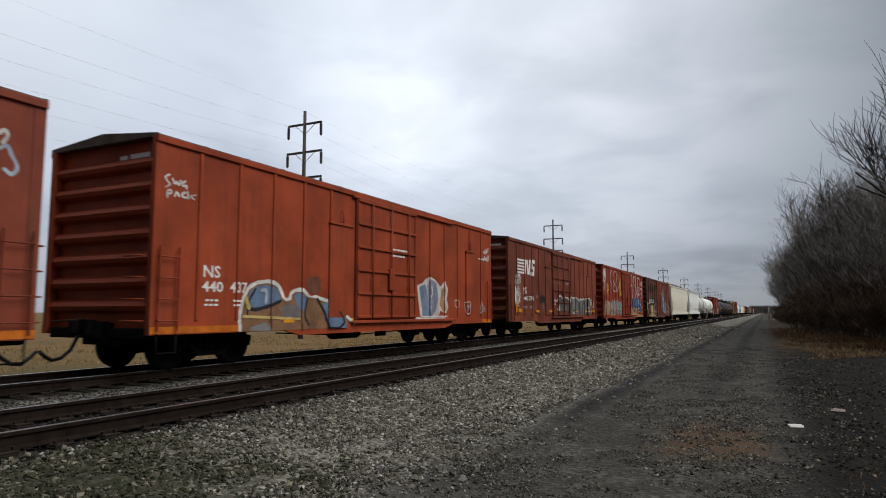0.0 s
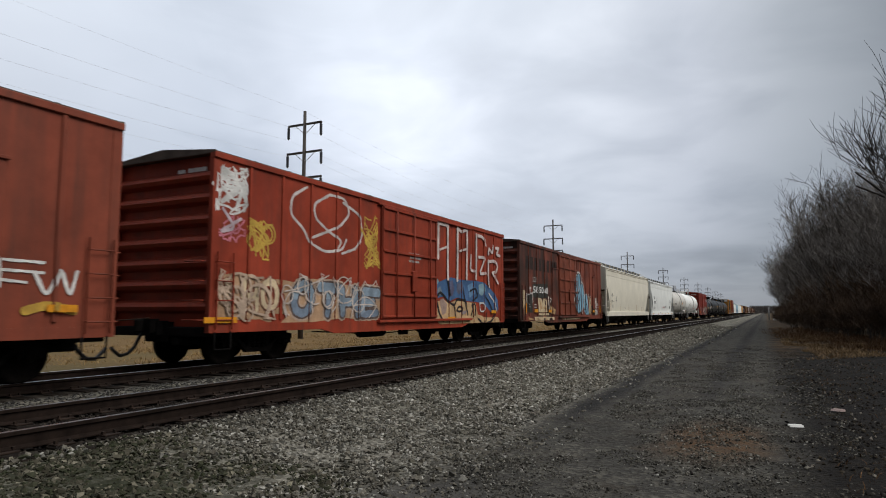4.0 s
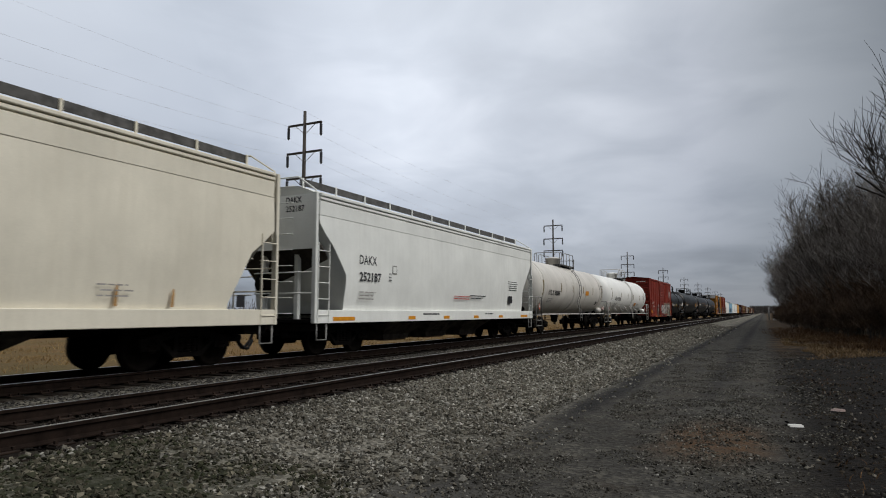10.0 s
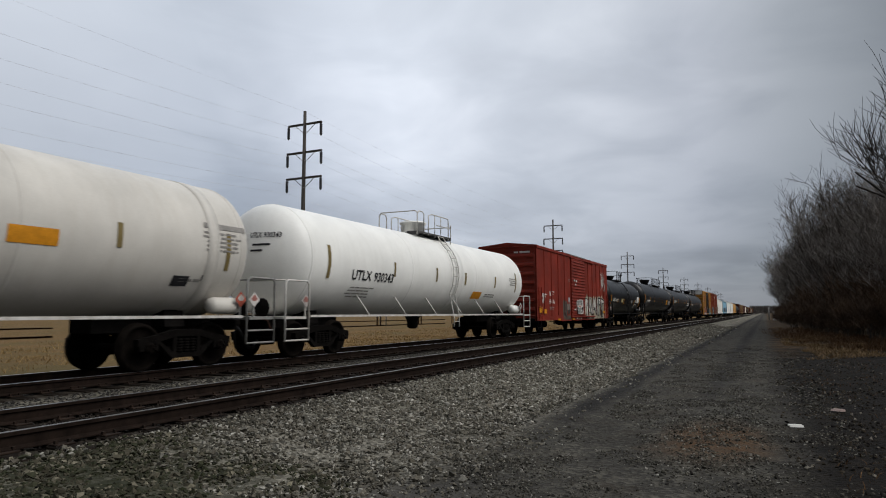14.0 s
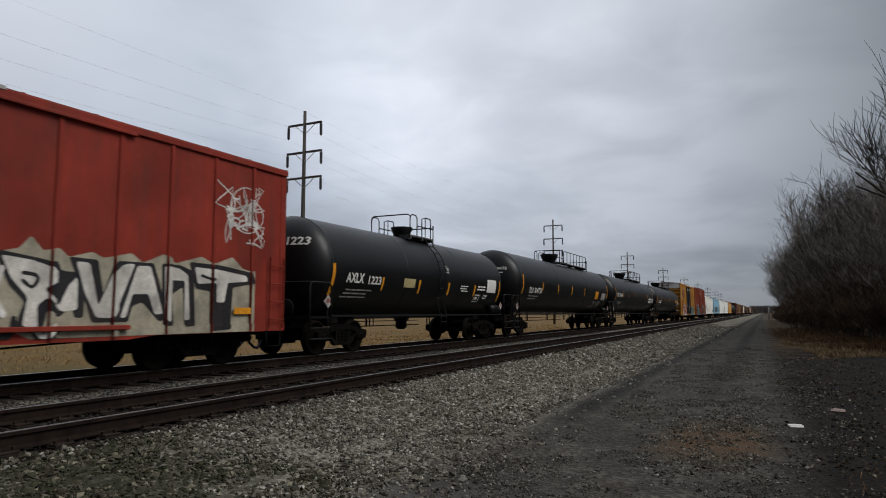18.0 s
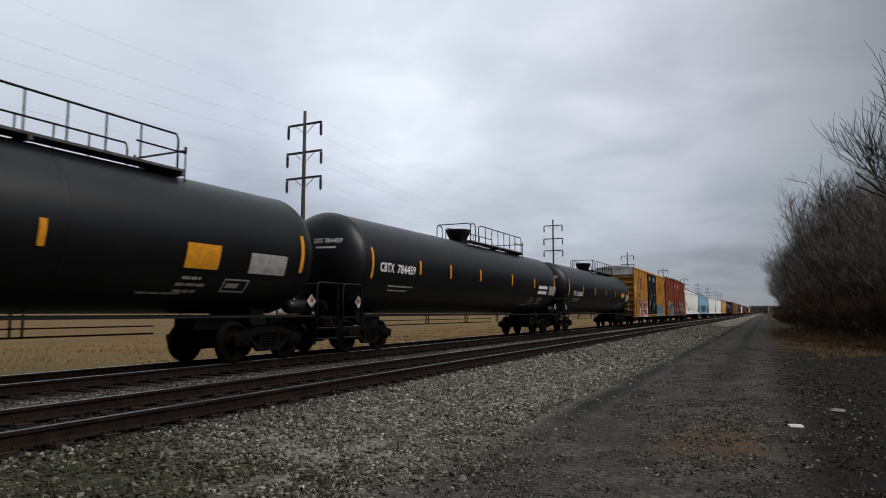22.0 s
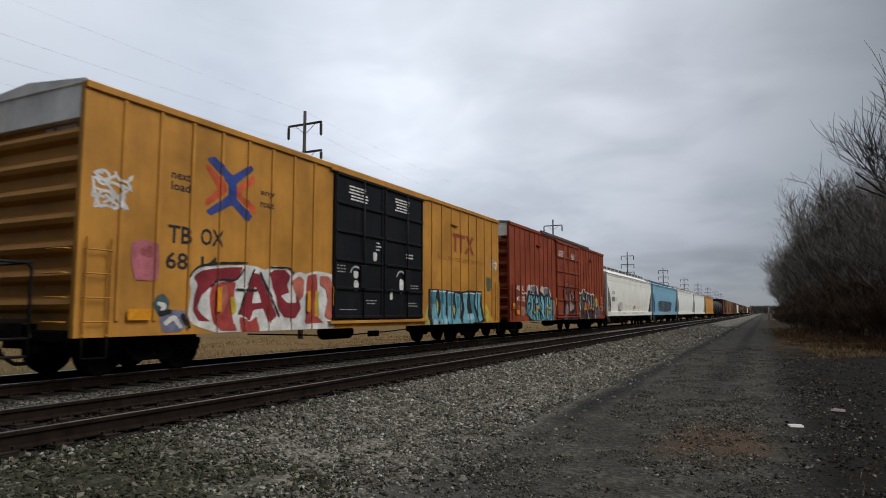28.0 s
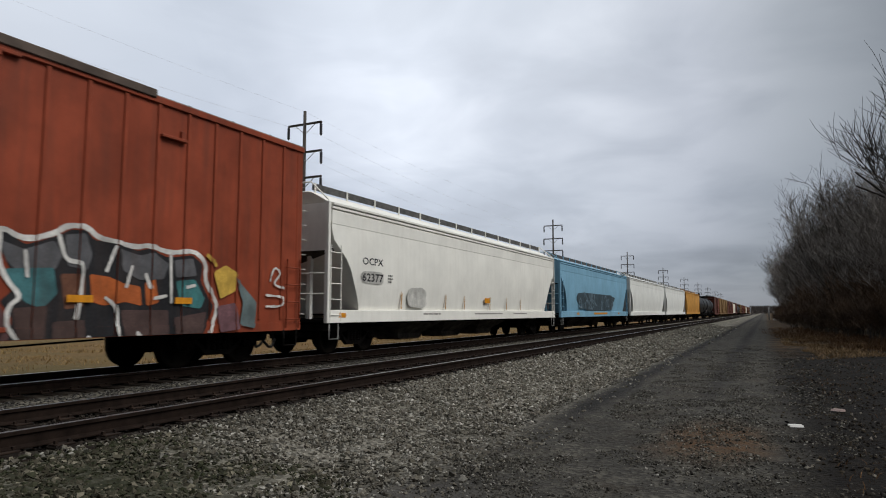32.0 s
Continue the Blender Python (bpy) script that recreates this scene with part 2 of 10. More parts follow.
def pipe(bm, pts, r, n=6):
    """A bent round bar through the points."""
    pts = [Vector(p) for p in pts]
    rings = []
    for i, p in enumerate(pts):
        d = (pts[min(i + 1, len(pts) - 1)] - pts[max(i - 1, 0)]).normalized()
        q = d.to_track_quat("Z", "Y")
        rings.append([bm.verts.new(p + q @ Vector((r * math.cos(2 * math.pi * k / n), r * math.sin(2 * math.pi * k / n), 0))) for k in range(n)])
    for u, v in zip(rings, rings[1:]):
        best = min(range(n), key=lambda s: sum((u[k].co - v[(k + s) % n].co).length for k in range(n)))
        v = v[best:] + v[:best]
        for k in range(n):
            f = bm.faces.new((u[k], u[(k + 1) % n], v[(k + 1) % n], v[k]))
            f.smooth = True
    bm.faces.new(rings[0][::-1])
    bm.faces.new(rings[-1])


def prism(bm, profile, axis, a, b, mat=0):
    """Extrudes a closed outline: axis 'y' takes (x, z) points, axis 'x' takes (y, z) points."""
    def at(u, v, w):
        return (u, w, v) if axis == "y" else (w, u, v)
    r0 = [bm.verts.new(at(u, v, a)) for u, v in profile]
    r1 = [bm.verts.new(at(u, v, b)) for u, v in profile]
    n = len(profile)
    fs = [bm.faces.new((r0[i], r0[(i + 1) % n], r1[(i + 1) % n], r1[i])) for i in range(n)]
    fs += [bm.faces.new(r0[::-1]), bm.faces.new(r1)]
    for f in fs:
        f.material_index = mat
    bmesh.ops.recalc_face_normals(bm, faces=fs)
    return fs


def lathe(bm, profile, axis="x", n=24, at=(0, 0, 0)):
    """Turns (along, radius) points round an axis."""
    rings = []
    for s, r in profile:
        ring = []
        for i in range(n):
            c, d = r * math.cos(2 * math.pi * i / n), r * math.sin(2 * math.pi * i / n)
            p = {"x": (s, c, d), "y": (c, s, d), "z": (c, d, s)}[axis]
            ring.append(bm.verts.new(Vector(p) + Vector(at)))
        rings.append(ring)
    fs = []
    for r0, r1 in zip(rings, rings[1:]):
        for i in range(n):
            fs.append(bm.faces.new((r0[i], r0[(i + 1) % n], r1[(i + 1) % n], r1[i])))
    fs.append(bm.faces.new(rings[0][::-1]))
    fs.append(bm.faces.new(rings[-1]))
    bmesh.ops.recalc_face_normals(bm, faces=fs)
    for f in fs:
        f.smooth = True


def empty(name, m, label, category, group=""):
    ob = new(name)
    ob.empty_display_size = 0.3
    ob.matrix_basis = m
    return tagged(ob, label, category, group)


# ---- the train's course ----
def run(t):
    """Metres that the train has gone since the start; it slows down a little."""
    u = t / 16
    return 143.653 * u - 1.152 * u * u - 0.670 * u ** 3


def start_pose(mid):
    return pose(TRACK_B, mid, RAIL)


cars = []       # every rail car with its middle's place along the train
wheelsets = []  # the wheelsets that are seen to roll


# ---- running gear ----
GEAR = {}


def side_frame_mesh():
    bm = bmesh.new()
    prism(bm, [(-1.16, 0.62), (-0.72, 0.70), (-0.30, 0.80), (0.30, 0.80), (0.72, 0.70), (1.16, 0.62), (1.16, 0.50), (0.74, 0.55), (0.32, 0.66), (-0.32, 0.66), (-0.74, 0.55), (-1.16, 0.50)], "x", -0.07, 0.07)
    prism(bm, [(-0.72, 0.56), (-0.36, 0.24), (0.36, 0.24), (0.72, 0.56), (0.62, 0.56), (0.32, 0.34), (-0.32, 0.34), (-0.62, 0.56)], "x", -0.06, 0.06)
    for s in (-1, 1):
        box(bm, -0.06, 0.06, s * 0.30 - 0.05, s * 0.30 + 0.05, 0.32, 0.70)
        prism(bm, [(s * 0.70, 0.60), (s * 0.70, 0.40), (s * 0.76, 0.40), (s * 0.78, 0.56), (s * 1.00, 0.56), (s * 1.02, 0.40), (s * 1.13, 0.40), (s * 1.13, 0.60)], "x", -0.075, 0.075)
    for y in (-0.16, 0.0, 0.16):
        for k in range(5):
            lathe(bm, [(0.345 + k * 0.055, 0.055), (0.372 + k * 0.055, 0.078), (0.398 + k * 0.055, 0.055)], "z", 8, (0.02, y, 0))
    return bm


def wheelset_mesh(r):
    bm = bmesh.new()
    tube(bm, (-0.95, 0, 0), (0.95, 0, 0), 0.075, 10)
    for s in (-1, 1):
        lathe(bm, [(s * 0.675, r + 0.027), (s * 0.70, r + 0.025), (s * 0.715, r), (s * 0.815, r - 0.004), (s * 0.815, r - 0.065), (s * 0.775, r - 0.075), (s * 0.765, 0.20), (s * 0.80, 0.14), (s * 0.80, 0.09)], "x", 28)
        lathe(bm, [(s * 0.90, 0.11), (s * 1.06, 0.115), (s * 1.09, 0.10), (s * 1.10, 0.07)], "x", 12)
        for k in range(3):
            a = 2 * math.pi * k / 3
            box(bm, min(s * 1.09, s * 1.125), max(s * 1.09, s * 1.125), 0.06 * math.cos(a) - 0.018, 0.06 * math.cos(a) + 0.018, 0.06 * math.sin(a) - 0.018, 0.06 * math.sin(a) + 0.018)
    return bm


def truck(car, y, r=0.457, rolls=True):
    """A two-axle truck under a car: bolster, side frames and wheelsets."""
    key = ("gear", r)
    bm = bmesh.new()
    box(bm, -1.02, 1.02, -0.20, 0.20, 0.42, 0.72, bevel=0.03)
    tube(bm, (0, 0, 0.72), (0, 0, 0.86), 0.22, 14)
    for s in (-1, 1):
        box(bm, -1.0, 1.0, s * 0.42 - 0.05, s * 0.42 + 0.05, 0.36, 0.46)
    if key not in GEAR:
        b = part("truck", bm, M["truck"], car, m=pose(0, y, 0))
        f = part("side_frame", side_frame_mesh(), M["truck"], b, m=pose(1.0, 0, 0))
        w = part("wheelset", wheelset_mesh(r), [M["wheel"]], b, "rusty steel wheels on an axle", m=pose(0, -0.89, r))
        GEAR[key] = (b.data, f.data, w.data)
        first = w
    else:
        bm.free()
        b = new("truck", GEAR[key][0])
        b.parent, b.matrix_basis = car, pose(0, y, 0)
        f = new("side_frame", GEAR[key][1])
        f.parent, f.matrix_basis = b, pose(1.0, 0, 0)
        first = new("wheelset", GEAR[key][2])
        tagged(first, "rusty steel wheels on an axle")
        first.parent, first.matrix_basis = b, pose(0, -0.89, r)
    share("side_frame", f, b, pose(-1.0, 0, 0))
    second = share("wheelset", first, b, pose(0, 0.89, r))
    tagged(second, "rusty steel wheels on an axle")
    if rolls:
        wheelsets.append((first, -0.89, r))
        wheelsets.append((second, 0.89, r))


def coupler(car, y, s, z=0.86):
    """Coupler, air hose and cut lever at a car's end; s is the way it points."""
    if "coupler" not in GEAR:
        bm = bmesh.new()
        box(bm, -0.10, 0.10, -0.75, 0.05, -0.10, 0.10, bevel=0.02)
        prism(bm, [(-0.16, -0.14), (0.16, -0.14), (0.20, 0.0), (0.16, 0.14), (-0.16, 0.14)], "y", 0.02, 0.24)
        box(bm, 0.05, 0.17, 0.20, 0.40, -0.14, 0.14, bevel=0.03)
        ob = part("coupler", bm, M["truck"], car)
        GEAR["coupler"] = ob.data
        bm = bmesh.new()
        pts = [Vector((0.30, -0.05, -0.06)), Vector((0.34, 0.08, -0.22)), Vector((0.33, 0.20, -0.44)), Vector((0.28, 0.42, -0.58)), Vector((0.18, 0.66, -0.60)), Vector((0.06, 0.88, -0.50)), Vector((0.0, 1.0, -0.42))]
        pipe(bm, pts, 0.036, 7)
        hs = part("air_hose", bm, M["black_metal"], ob)
        GEAR["air_hose"] = hs.data
        bm = bmesh.new()
        pipe(bm, [(0.02, 0.12, 0.16), (0.3, 0.08, 0.14), (1.15, 0.06, 0.10), (1.25, 0.08, -0.12)], 0.016, 5)
        lv = part("cut_lever", bm, M["rust"], ob)
        GEAR["cut_lever"] = lv.data
    else:
        ob = new("coupler", GEAR["coupler"])
        ob.parent = car
        for k in ("air_hose", "cut_lever"):
            c = new(k, GEAR[k])
            c.parent = ob
    ob.matrix_basis = pose(0, y, z, 0, 0, 0 if s > 0 else 180)
    return ob


def ladder(car, mat, x, y, z0, z1, width=0.45, rungs=5, across="y", depth=0.06, name="ladder"):
    """A side ladder between two stiles, or loose grab irons across an end."""
    bm = bmesh.new()
    gap = (z1 - z0) / rungs
    if across == "y":
        box(bm, x - 0.03, x + 0.005, y - width / 2 - 0.012, y - width / 2 + 0.012, z0, z1)
        base = part(name, bm, mat, car)
        bm = bmesh.new()
        box(bm, x - 0.03, x + 0.005, y + width / 2 - 0.012, y + width / 2 + 0.012, z0, z1)
        part("stile", bm, mat, base)
        bm = bmesh.new()
        pipe(bm, [(x - depth, y - width / 2, 0), (x, y - width / 2, 0), (x, y + width / 2, 0), (x - depth, y + width / 2, 0)], 0.014, 5)
        src = part("rung", bm, mat, base, m=pose(0, 0, z0 + gap * 0.5))
        for k in range(1, rungs):
            share("rung", src, base, pose(0, 0, z0 + gap * (k + 0.5)))
        return base
    d = -depth if y > 0 else depth
    pipe(bm, [(x - width / 2, y + d, 0), (x - width / 2, y, 0), (x + width / 2, y, 0), (x + width / 2, y + d, 0)], 0.014, 5)
    src = part("grab_iron", bm, mat, car, m=pose(0, 0, z0 + gap * 0.5))
    for k in range(1, rungs):
        share("grab_iron", src, car, pose(0, 0, z0 + gap * (k + 0.5)))


# ---- paint on the cars' sides ----
def drape(bm, posts, depth):
    """Lays flat paint over a wall's posts: cuts it at their edges and lifts what lies on them."""
    ys = [v.co.y for v in bm.verts]
    if not ys:
        return
    lo, hi = min(ys), max(ys)
    spans = [(a, b) for a, b in posts if b > lo and a < hi]
    for a, b in spans:
        for y in (a, b):
            bmesh.ops.bisect_plane(bm, geom=bm.verts[:] + bm.edges[:] + bm.faces[:], plane_co=(0, y, 0), plane_no=(0, 1, 0), dist=1e-5)
    lifted = [f for f in bm.faces if any(a < f.calc_center_median().y < b for a, b in spans)]
    if lifted:
        out = bmesh.ops.split(bm, geom=lifted)
        for v in {e for e in out["geom"] if isinstance(e, bmesh.types.BMVert)}:
            v.co.x += depth


def glyphs(bm, text, y, z, size, x=0.0, offset=0.0, stretch=1.0, lean=0.0, width=None, height=None, fit=None):
    """Adds letters of the built-in font, flat in the plane x, from the lower left corner (y, z)."""
    cu = bpy.data.curves.new("glyphs", "FONT")
    cu.body, cu.size, cu.offset, cu.shear, cu.resolution_u = text, size, offset, lean, 4 if offset > 0.03 else 2
    ob = bpy.data.objects.new("glyphs", cu)
    me = bpy.data.meshes.new_from_object(ob)
    bpy.data.objects.remove(ob)
    bpy.data.curves.remove(cu)
    if me.vertices:
        co = np.empty(len(me.vertices) * 3)
        me.vertices.foreach_get("co", co)
        co = co.reshape(-1, 3)
        lo, hi = co.min(0), co.max(0)
        sx = width / max(1e-6, hi[0] - lo[0]) if width else stretch
        sz = height / max(1e-6, hi[1] - lo[1]) if height else 1.0
        ox, oz = (lo[0] if width else 0), (lo[1] if height else 0)
        if fit:
            ox, oz, sx, sz = fit
        fit = (ox, oz, sx, sz)
        vs = []
        for c in co:
            vs.append(bm.verts.new((x, y + (c[0] - ox) * sx, z + (c[1] - oz) * sz)))
        for p in me.polygons:
            try:
                f = bm.faces.new([vs[i] for i in p.vertices])
            except ValueError:
                pass
    bpy.data.meshes.remove(me)
    return fit


def face_out(bm):
    for f in bm.faces:
        f.normal_update()
        if f.normal.x < 0:
            f.normal_flip()


def lettering(car, lines, x, mat, posts=(), depth=0.0, label="", name="lettering"):
    """lines: (text, y, z, height[, width]) on the side wall x. A text of '=' gives a plain bar."""
    bars, last = bmesh.new(), None
    for text, y, z, h, *w in lines:
        if text == "=":
            blob(bars, x, [(y, z), (y + w[0], z), (y + w[0], z + h), (y, z + h)])
            continue
        bm = bmesh.new()
        glyphs(bm, text, y, z, h * 1.4, x, offset=h * 0.025, width=w[0] if w else None, height=h)
        if posts:
            drape(bm, posts, depth)
        face_out(bm)
        last = part(name, bm, mat, car, label)
    if not bars.faces:
        bars.free()
        return last
    if posts:
        drape(bars, posts, depth)
    face_out(bars)
    return tagged(part("small_print", bars, mat, car), kind="stuff")


def blob(bm, x, pts):
    vs = [bm.verts.new((x, y, z)) for y, z in pts]
    bm.faces.new(vs)


def cloud_outline(y0, y1, z0, z1, seed, n=40, rough=0.16):
    rnd = random.Random(seed)
    ph = [rnd.uniform(0, 6.28) for _ in range(6)]
    pts = []
    for i in range(n):
        a = 2 * math.pi * i / n
        k = 1 + rough * (math.sin(3 * a + ph[0]) * 0.5 + math.sin(7 * a + ph[1]) * 0.5 + math.sin(11 * a + ph[2]) * 0.35)
        c, s = math.cos(a), math.sin(a)
        e = 0.55
        pts.append((0.5 * (y0 + y1) + 0.5 * (y1 - y0) * math.copysign(abs(c) ** e, c) * k, 0.5 * (z0 + z1) + 0.5 * (z1 - z0) * math.copysign(abs(s) ** e, s) * k))
    return pts


TAGS = {}


def tag_paint(color):
    if color not in TAGS:
        TAGS[color] = material("spray_paint", color, rough=0.6, vary=0.28, scale=2.4, grain=24, bump=0, speck=0.5, streak=0.18, streak_color=(0.10, 0.06, 0.045))
    return TAGS[color]


STROKES = {
    "A": [[(0, 0), (0.5, 1), (1, 0)], [(0.25, 0.36), (0.75, 0.36)]],
    "B": [[(0.1, 0), (0.1, 1)], [(0.1, 1), (0.6, 1), (0.88, 0.88), (0.82, 0.62), (0.5, 0.53), (0.1, 0.52)], [(0.5, 0.53), (0.85, 0.47), (0.98, 0.26), (0.82, 0.05), (0.5, 0), (0.1, 0)]],
    "C": [[(0.95, 0.8), (0.7, 1), (0.35, 0.98), (0.08, 0.75), (0.03, 0.45), (0.15, 0.15), (0.4, 0), (0.75, 0.02), (0.97, 0.22)]],
    "D": [[(0.1, 0), (0.1, 1)], [(0.1, 1), (0.5, 1), (0.88, 0.85), (1, 0.5), (0.88, 0.15), (0.5, 0), (0.1, 0)]],
    "E": [[(0.95, 0.97), (0.15, 1), (0.08, 0.5), (0.12, 0), (0.98, 0.03)], [(0.1, 0.5), (0.75, 0.54)]],
    "F": [[(0.95, 0.9), (0.15, 1), (0.1, 0)], [(0.1, 0.5), (0.75, 0.5)]],
    "H": [[(0.1, 0), (0.1, 1)], [(0.9, 0), (0.9, 1)], [(0.1, 0.5), (0.9, 0.5)]],
    "I": [[(0.5, 0), (0.5, 1)]],
    "K": [[(0.1, 0), (0.1, 1)], [(0.95, 1), (0.15, 0.45)], [(0.4, 0.6), (1, 0)]],
    "L": [[(0.1, 1), (0.12, 0.05), (0.95, 0)]],
    "M": [[(0.05, 0), (0.1, 1), (0.5, 0.35), (0.9, 1), (0.95, 0)]],
    "N": [[(0.08, 0), (0.08, 1), (0.92, 0.05), (0.92, 1)]],
    "O": [[(0.5, 1), (0.15, 0.88), (0.02, 0.5), (0.15, 0.12), (0.5, 0), (0.85, 0.12), (0.98, 0.5), (0.85, 0.88), (0.5, 1)]],
    "P": [[(0.25, 0), (0.15, 1)], [(0.15, 1), (0.6, 1), (0.92, 0.82), (0.85, 0.5), (0.55, 0.4), (0.2, 0.42)]],
    "R": [[(0.1, 0), (0.1, 1)], [(0.1, 1), (0.6, 1), (0.92, 0.82), (0.85, 0.58), (0.55, 0.5), (0.1, 0.5)], [(0.5, 0.48), (1, 0)]],
    "S": [[(0.9, 0.85), (0.62, 1), (0.25, 0.92), (0.12, 0.72), (0.35, 0.56), (0.7, 0.45), (0.9, 0.25), (0.72, 0.05), (0.35, 0), (0.08, 0.16)]],
    "T": [[(0, 1), (1, 0.97)], [(0.5, 1), (0.5, 0)]],
    "U": [[(0.05, 1), (0.06, 0.5), (0.1, 0.15), (0.4, 0), (0.65, 0), (0.9, 0.15), (0.94, 0.5), (0.95, 1)]],
    "V": [[(0, 1), (0.5, 0), (1, 1)]],
    "W": [[(0, 1), (0.25, 0), (0.5, 0.75), (0.75, 0), (1, 1)]],
    "Z": [[(0.05, 1), (0.95, 0.97), (0.05, 0.03), (0.98, 0)]],
}


def smooth_line(pts, rounds=2):
    for _ in range(rounds):
        out = [pts[0]]
        for (a, b), (c, d) in zip(pts, pts[1:]):
            out += [(a * 0.75 + c * 0.25, b * 0.75 + d * 0.25), (a * 0.25 + c * 0.75, b * 0.25 + d * 0.75)]
        pts = out + [pts[-1]]
    return pts


def spray(bm, x, caps, grow_by=0.0, cell=0.03, wob=0.012, seed=0, taper=0.0):
    """Fills the union of round-ended strokes (y, z, y, z, radius) in the plane x, with a soft uneven edge."""
    pad = max(c[4] for c in caps) * 1.3 + grow_by + 0.05
    y0, y1 = min(min(c[0], c[2]) for c in caps) - pad, max(max(c[0], c[2]) for c in caps) + pad
    z0, z1 = min(min(c[1], c[3]) for c in caps) - pad, max(max(c[1], c[3]) for c in caps) + pad
    ny, nz = int((y1 - y0) / cell) + 2, int((z1 - z0) / cell) + 2
    gy, gz = np.meshgrid(y0 + np.arange(ny) * cell, z0 + np.arange(nz) * cell)
    d = np.full(gy.shape, 1e9)
    for a, b, c, e, r in caps:
        vy, vz = c - a, e - b
        q = np.clip(((gy - a) * vy + (gz - b) * vz) / max(1e-9, vy * vy + vz * vz), 0, 1)
        rr = r * (1 + taper * ((b + q * vz - z0) / (z1 - z0) - 0.5))
        d = np.minimum(d, np.hypot(gy - a - q * vy, gz - b - q * vz) - rr)
    d = d - grow_by + wob * (np.sin(gy * 17 + seed) * np.sin(gz * 13 + seed * 2) + 0.6 * np.sin(gy * 41 + seed * 3) * np.sin(gz * 37))
    d = np.where(np.abs(d) < 1e-6, 1e-6, d)
    ins = d < 0
    verts = {}

    def vert(key, py, pz):
        if key not in verts:
            verts[key] = bm.verts.new((x, py, pz))
        return verts[key]

    def corner(i, j):
        return vert((i, j), y0 + j * cell, z0 + i * cell)

    full = ins[:-1, :-1] & ins[1:, :-1] & ins[:-1, 1:] & ins[1:, 1:]
    some = ins[:-1, :-1] | ins[1:, :-1] | ins[:-1, 1:] | ins[1:, 1:]
    for i in range(nz - 1):
        j = 0
        while j < ny - 1:
            if full[i, j]:
                k = j
                while k < ny - 1 and full[i, k]:
                    k += 1
                bm.faces.new((corner(i, j), corner(i, k), corner(i + 1, k), corner(i + 1, j)))
                j = k
                continue
            if some[i, j]:
                ring = [(i, j), (i, j + 1), (i + 1, j + 1), (i + 1, j)]
                poly = []
                for (ai, aj), (bi, bj) in zip(ring, ring[1:] + ring[:1]):
                    if ins[ai, aj]:
                        poly.append(corner(ai, aj))
                    if ins[ai, aj] != ins[bi, bj]:
                        f = d[ai, aj] / (d[ai, aj] - d[bi, bj])
                        key = (min((ai, aj), (bi, bj)), max((ai, aj), (bi, bj)))
                        poly.append(vert(key, y0 + (aj + f * (bj - aj)) * cell, z0 + (ai + f * (bi - ai)) * cell))
                if len(poly) > 2:
                    bm.faces.new(poly)
            j += 1


def letter_caps(ch, y, z, w, h, r, lean=0.0, rnd=None, dy=0.0, dz=0.0):
    caps = []
    for line in STROKES[ch]:
        if rnd:
            line = [(u + rnd.uniform(-0.05, 0.05), v + rnd.uniform(-0.04, 0.04)) for u, v in line]
        if len(line) > 5:
            line = smooth_line(line)
        pts = [(y + r + u * (w - 2 * r) + lean * (v - 0.5) * h + dy, z + r + v * (h - 2 * r) + dz) for u, v in line]
        caps += [(a, b, c, d, r) for (a, b), (c, d) in zip(pts, pts[1:])]
    return caps


def painted(car, caps, x, color, name, grow_by=0.0, posts=(), depth=0.0, label="", cell=0.03, seed=0, taper=0.0, wob=0.012, cut=None):
    bm = bmesh.new()
    spray(bm, x, caps, grow_by, cell, wob, seed, taper)
    if cut:
        bmesh.ops.bisect_plane(bm, geom=bm.verts[:] + bm.edges[:] + bm.faces[:], plane_co=cut[0], plane_no=cut[1], clear_inner=True)
    if not bm.faces:
        bm.free()
        return None
    if posts:
        drape(bm, posts, depth)
    face_out(bm)
    return part(name, bm, tag_paint(color), car, label)


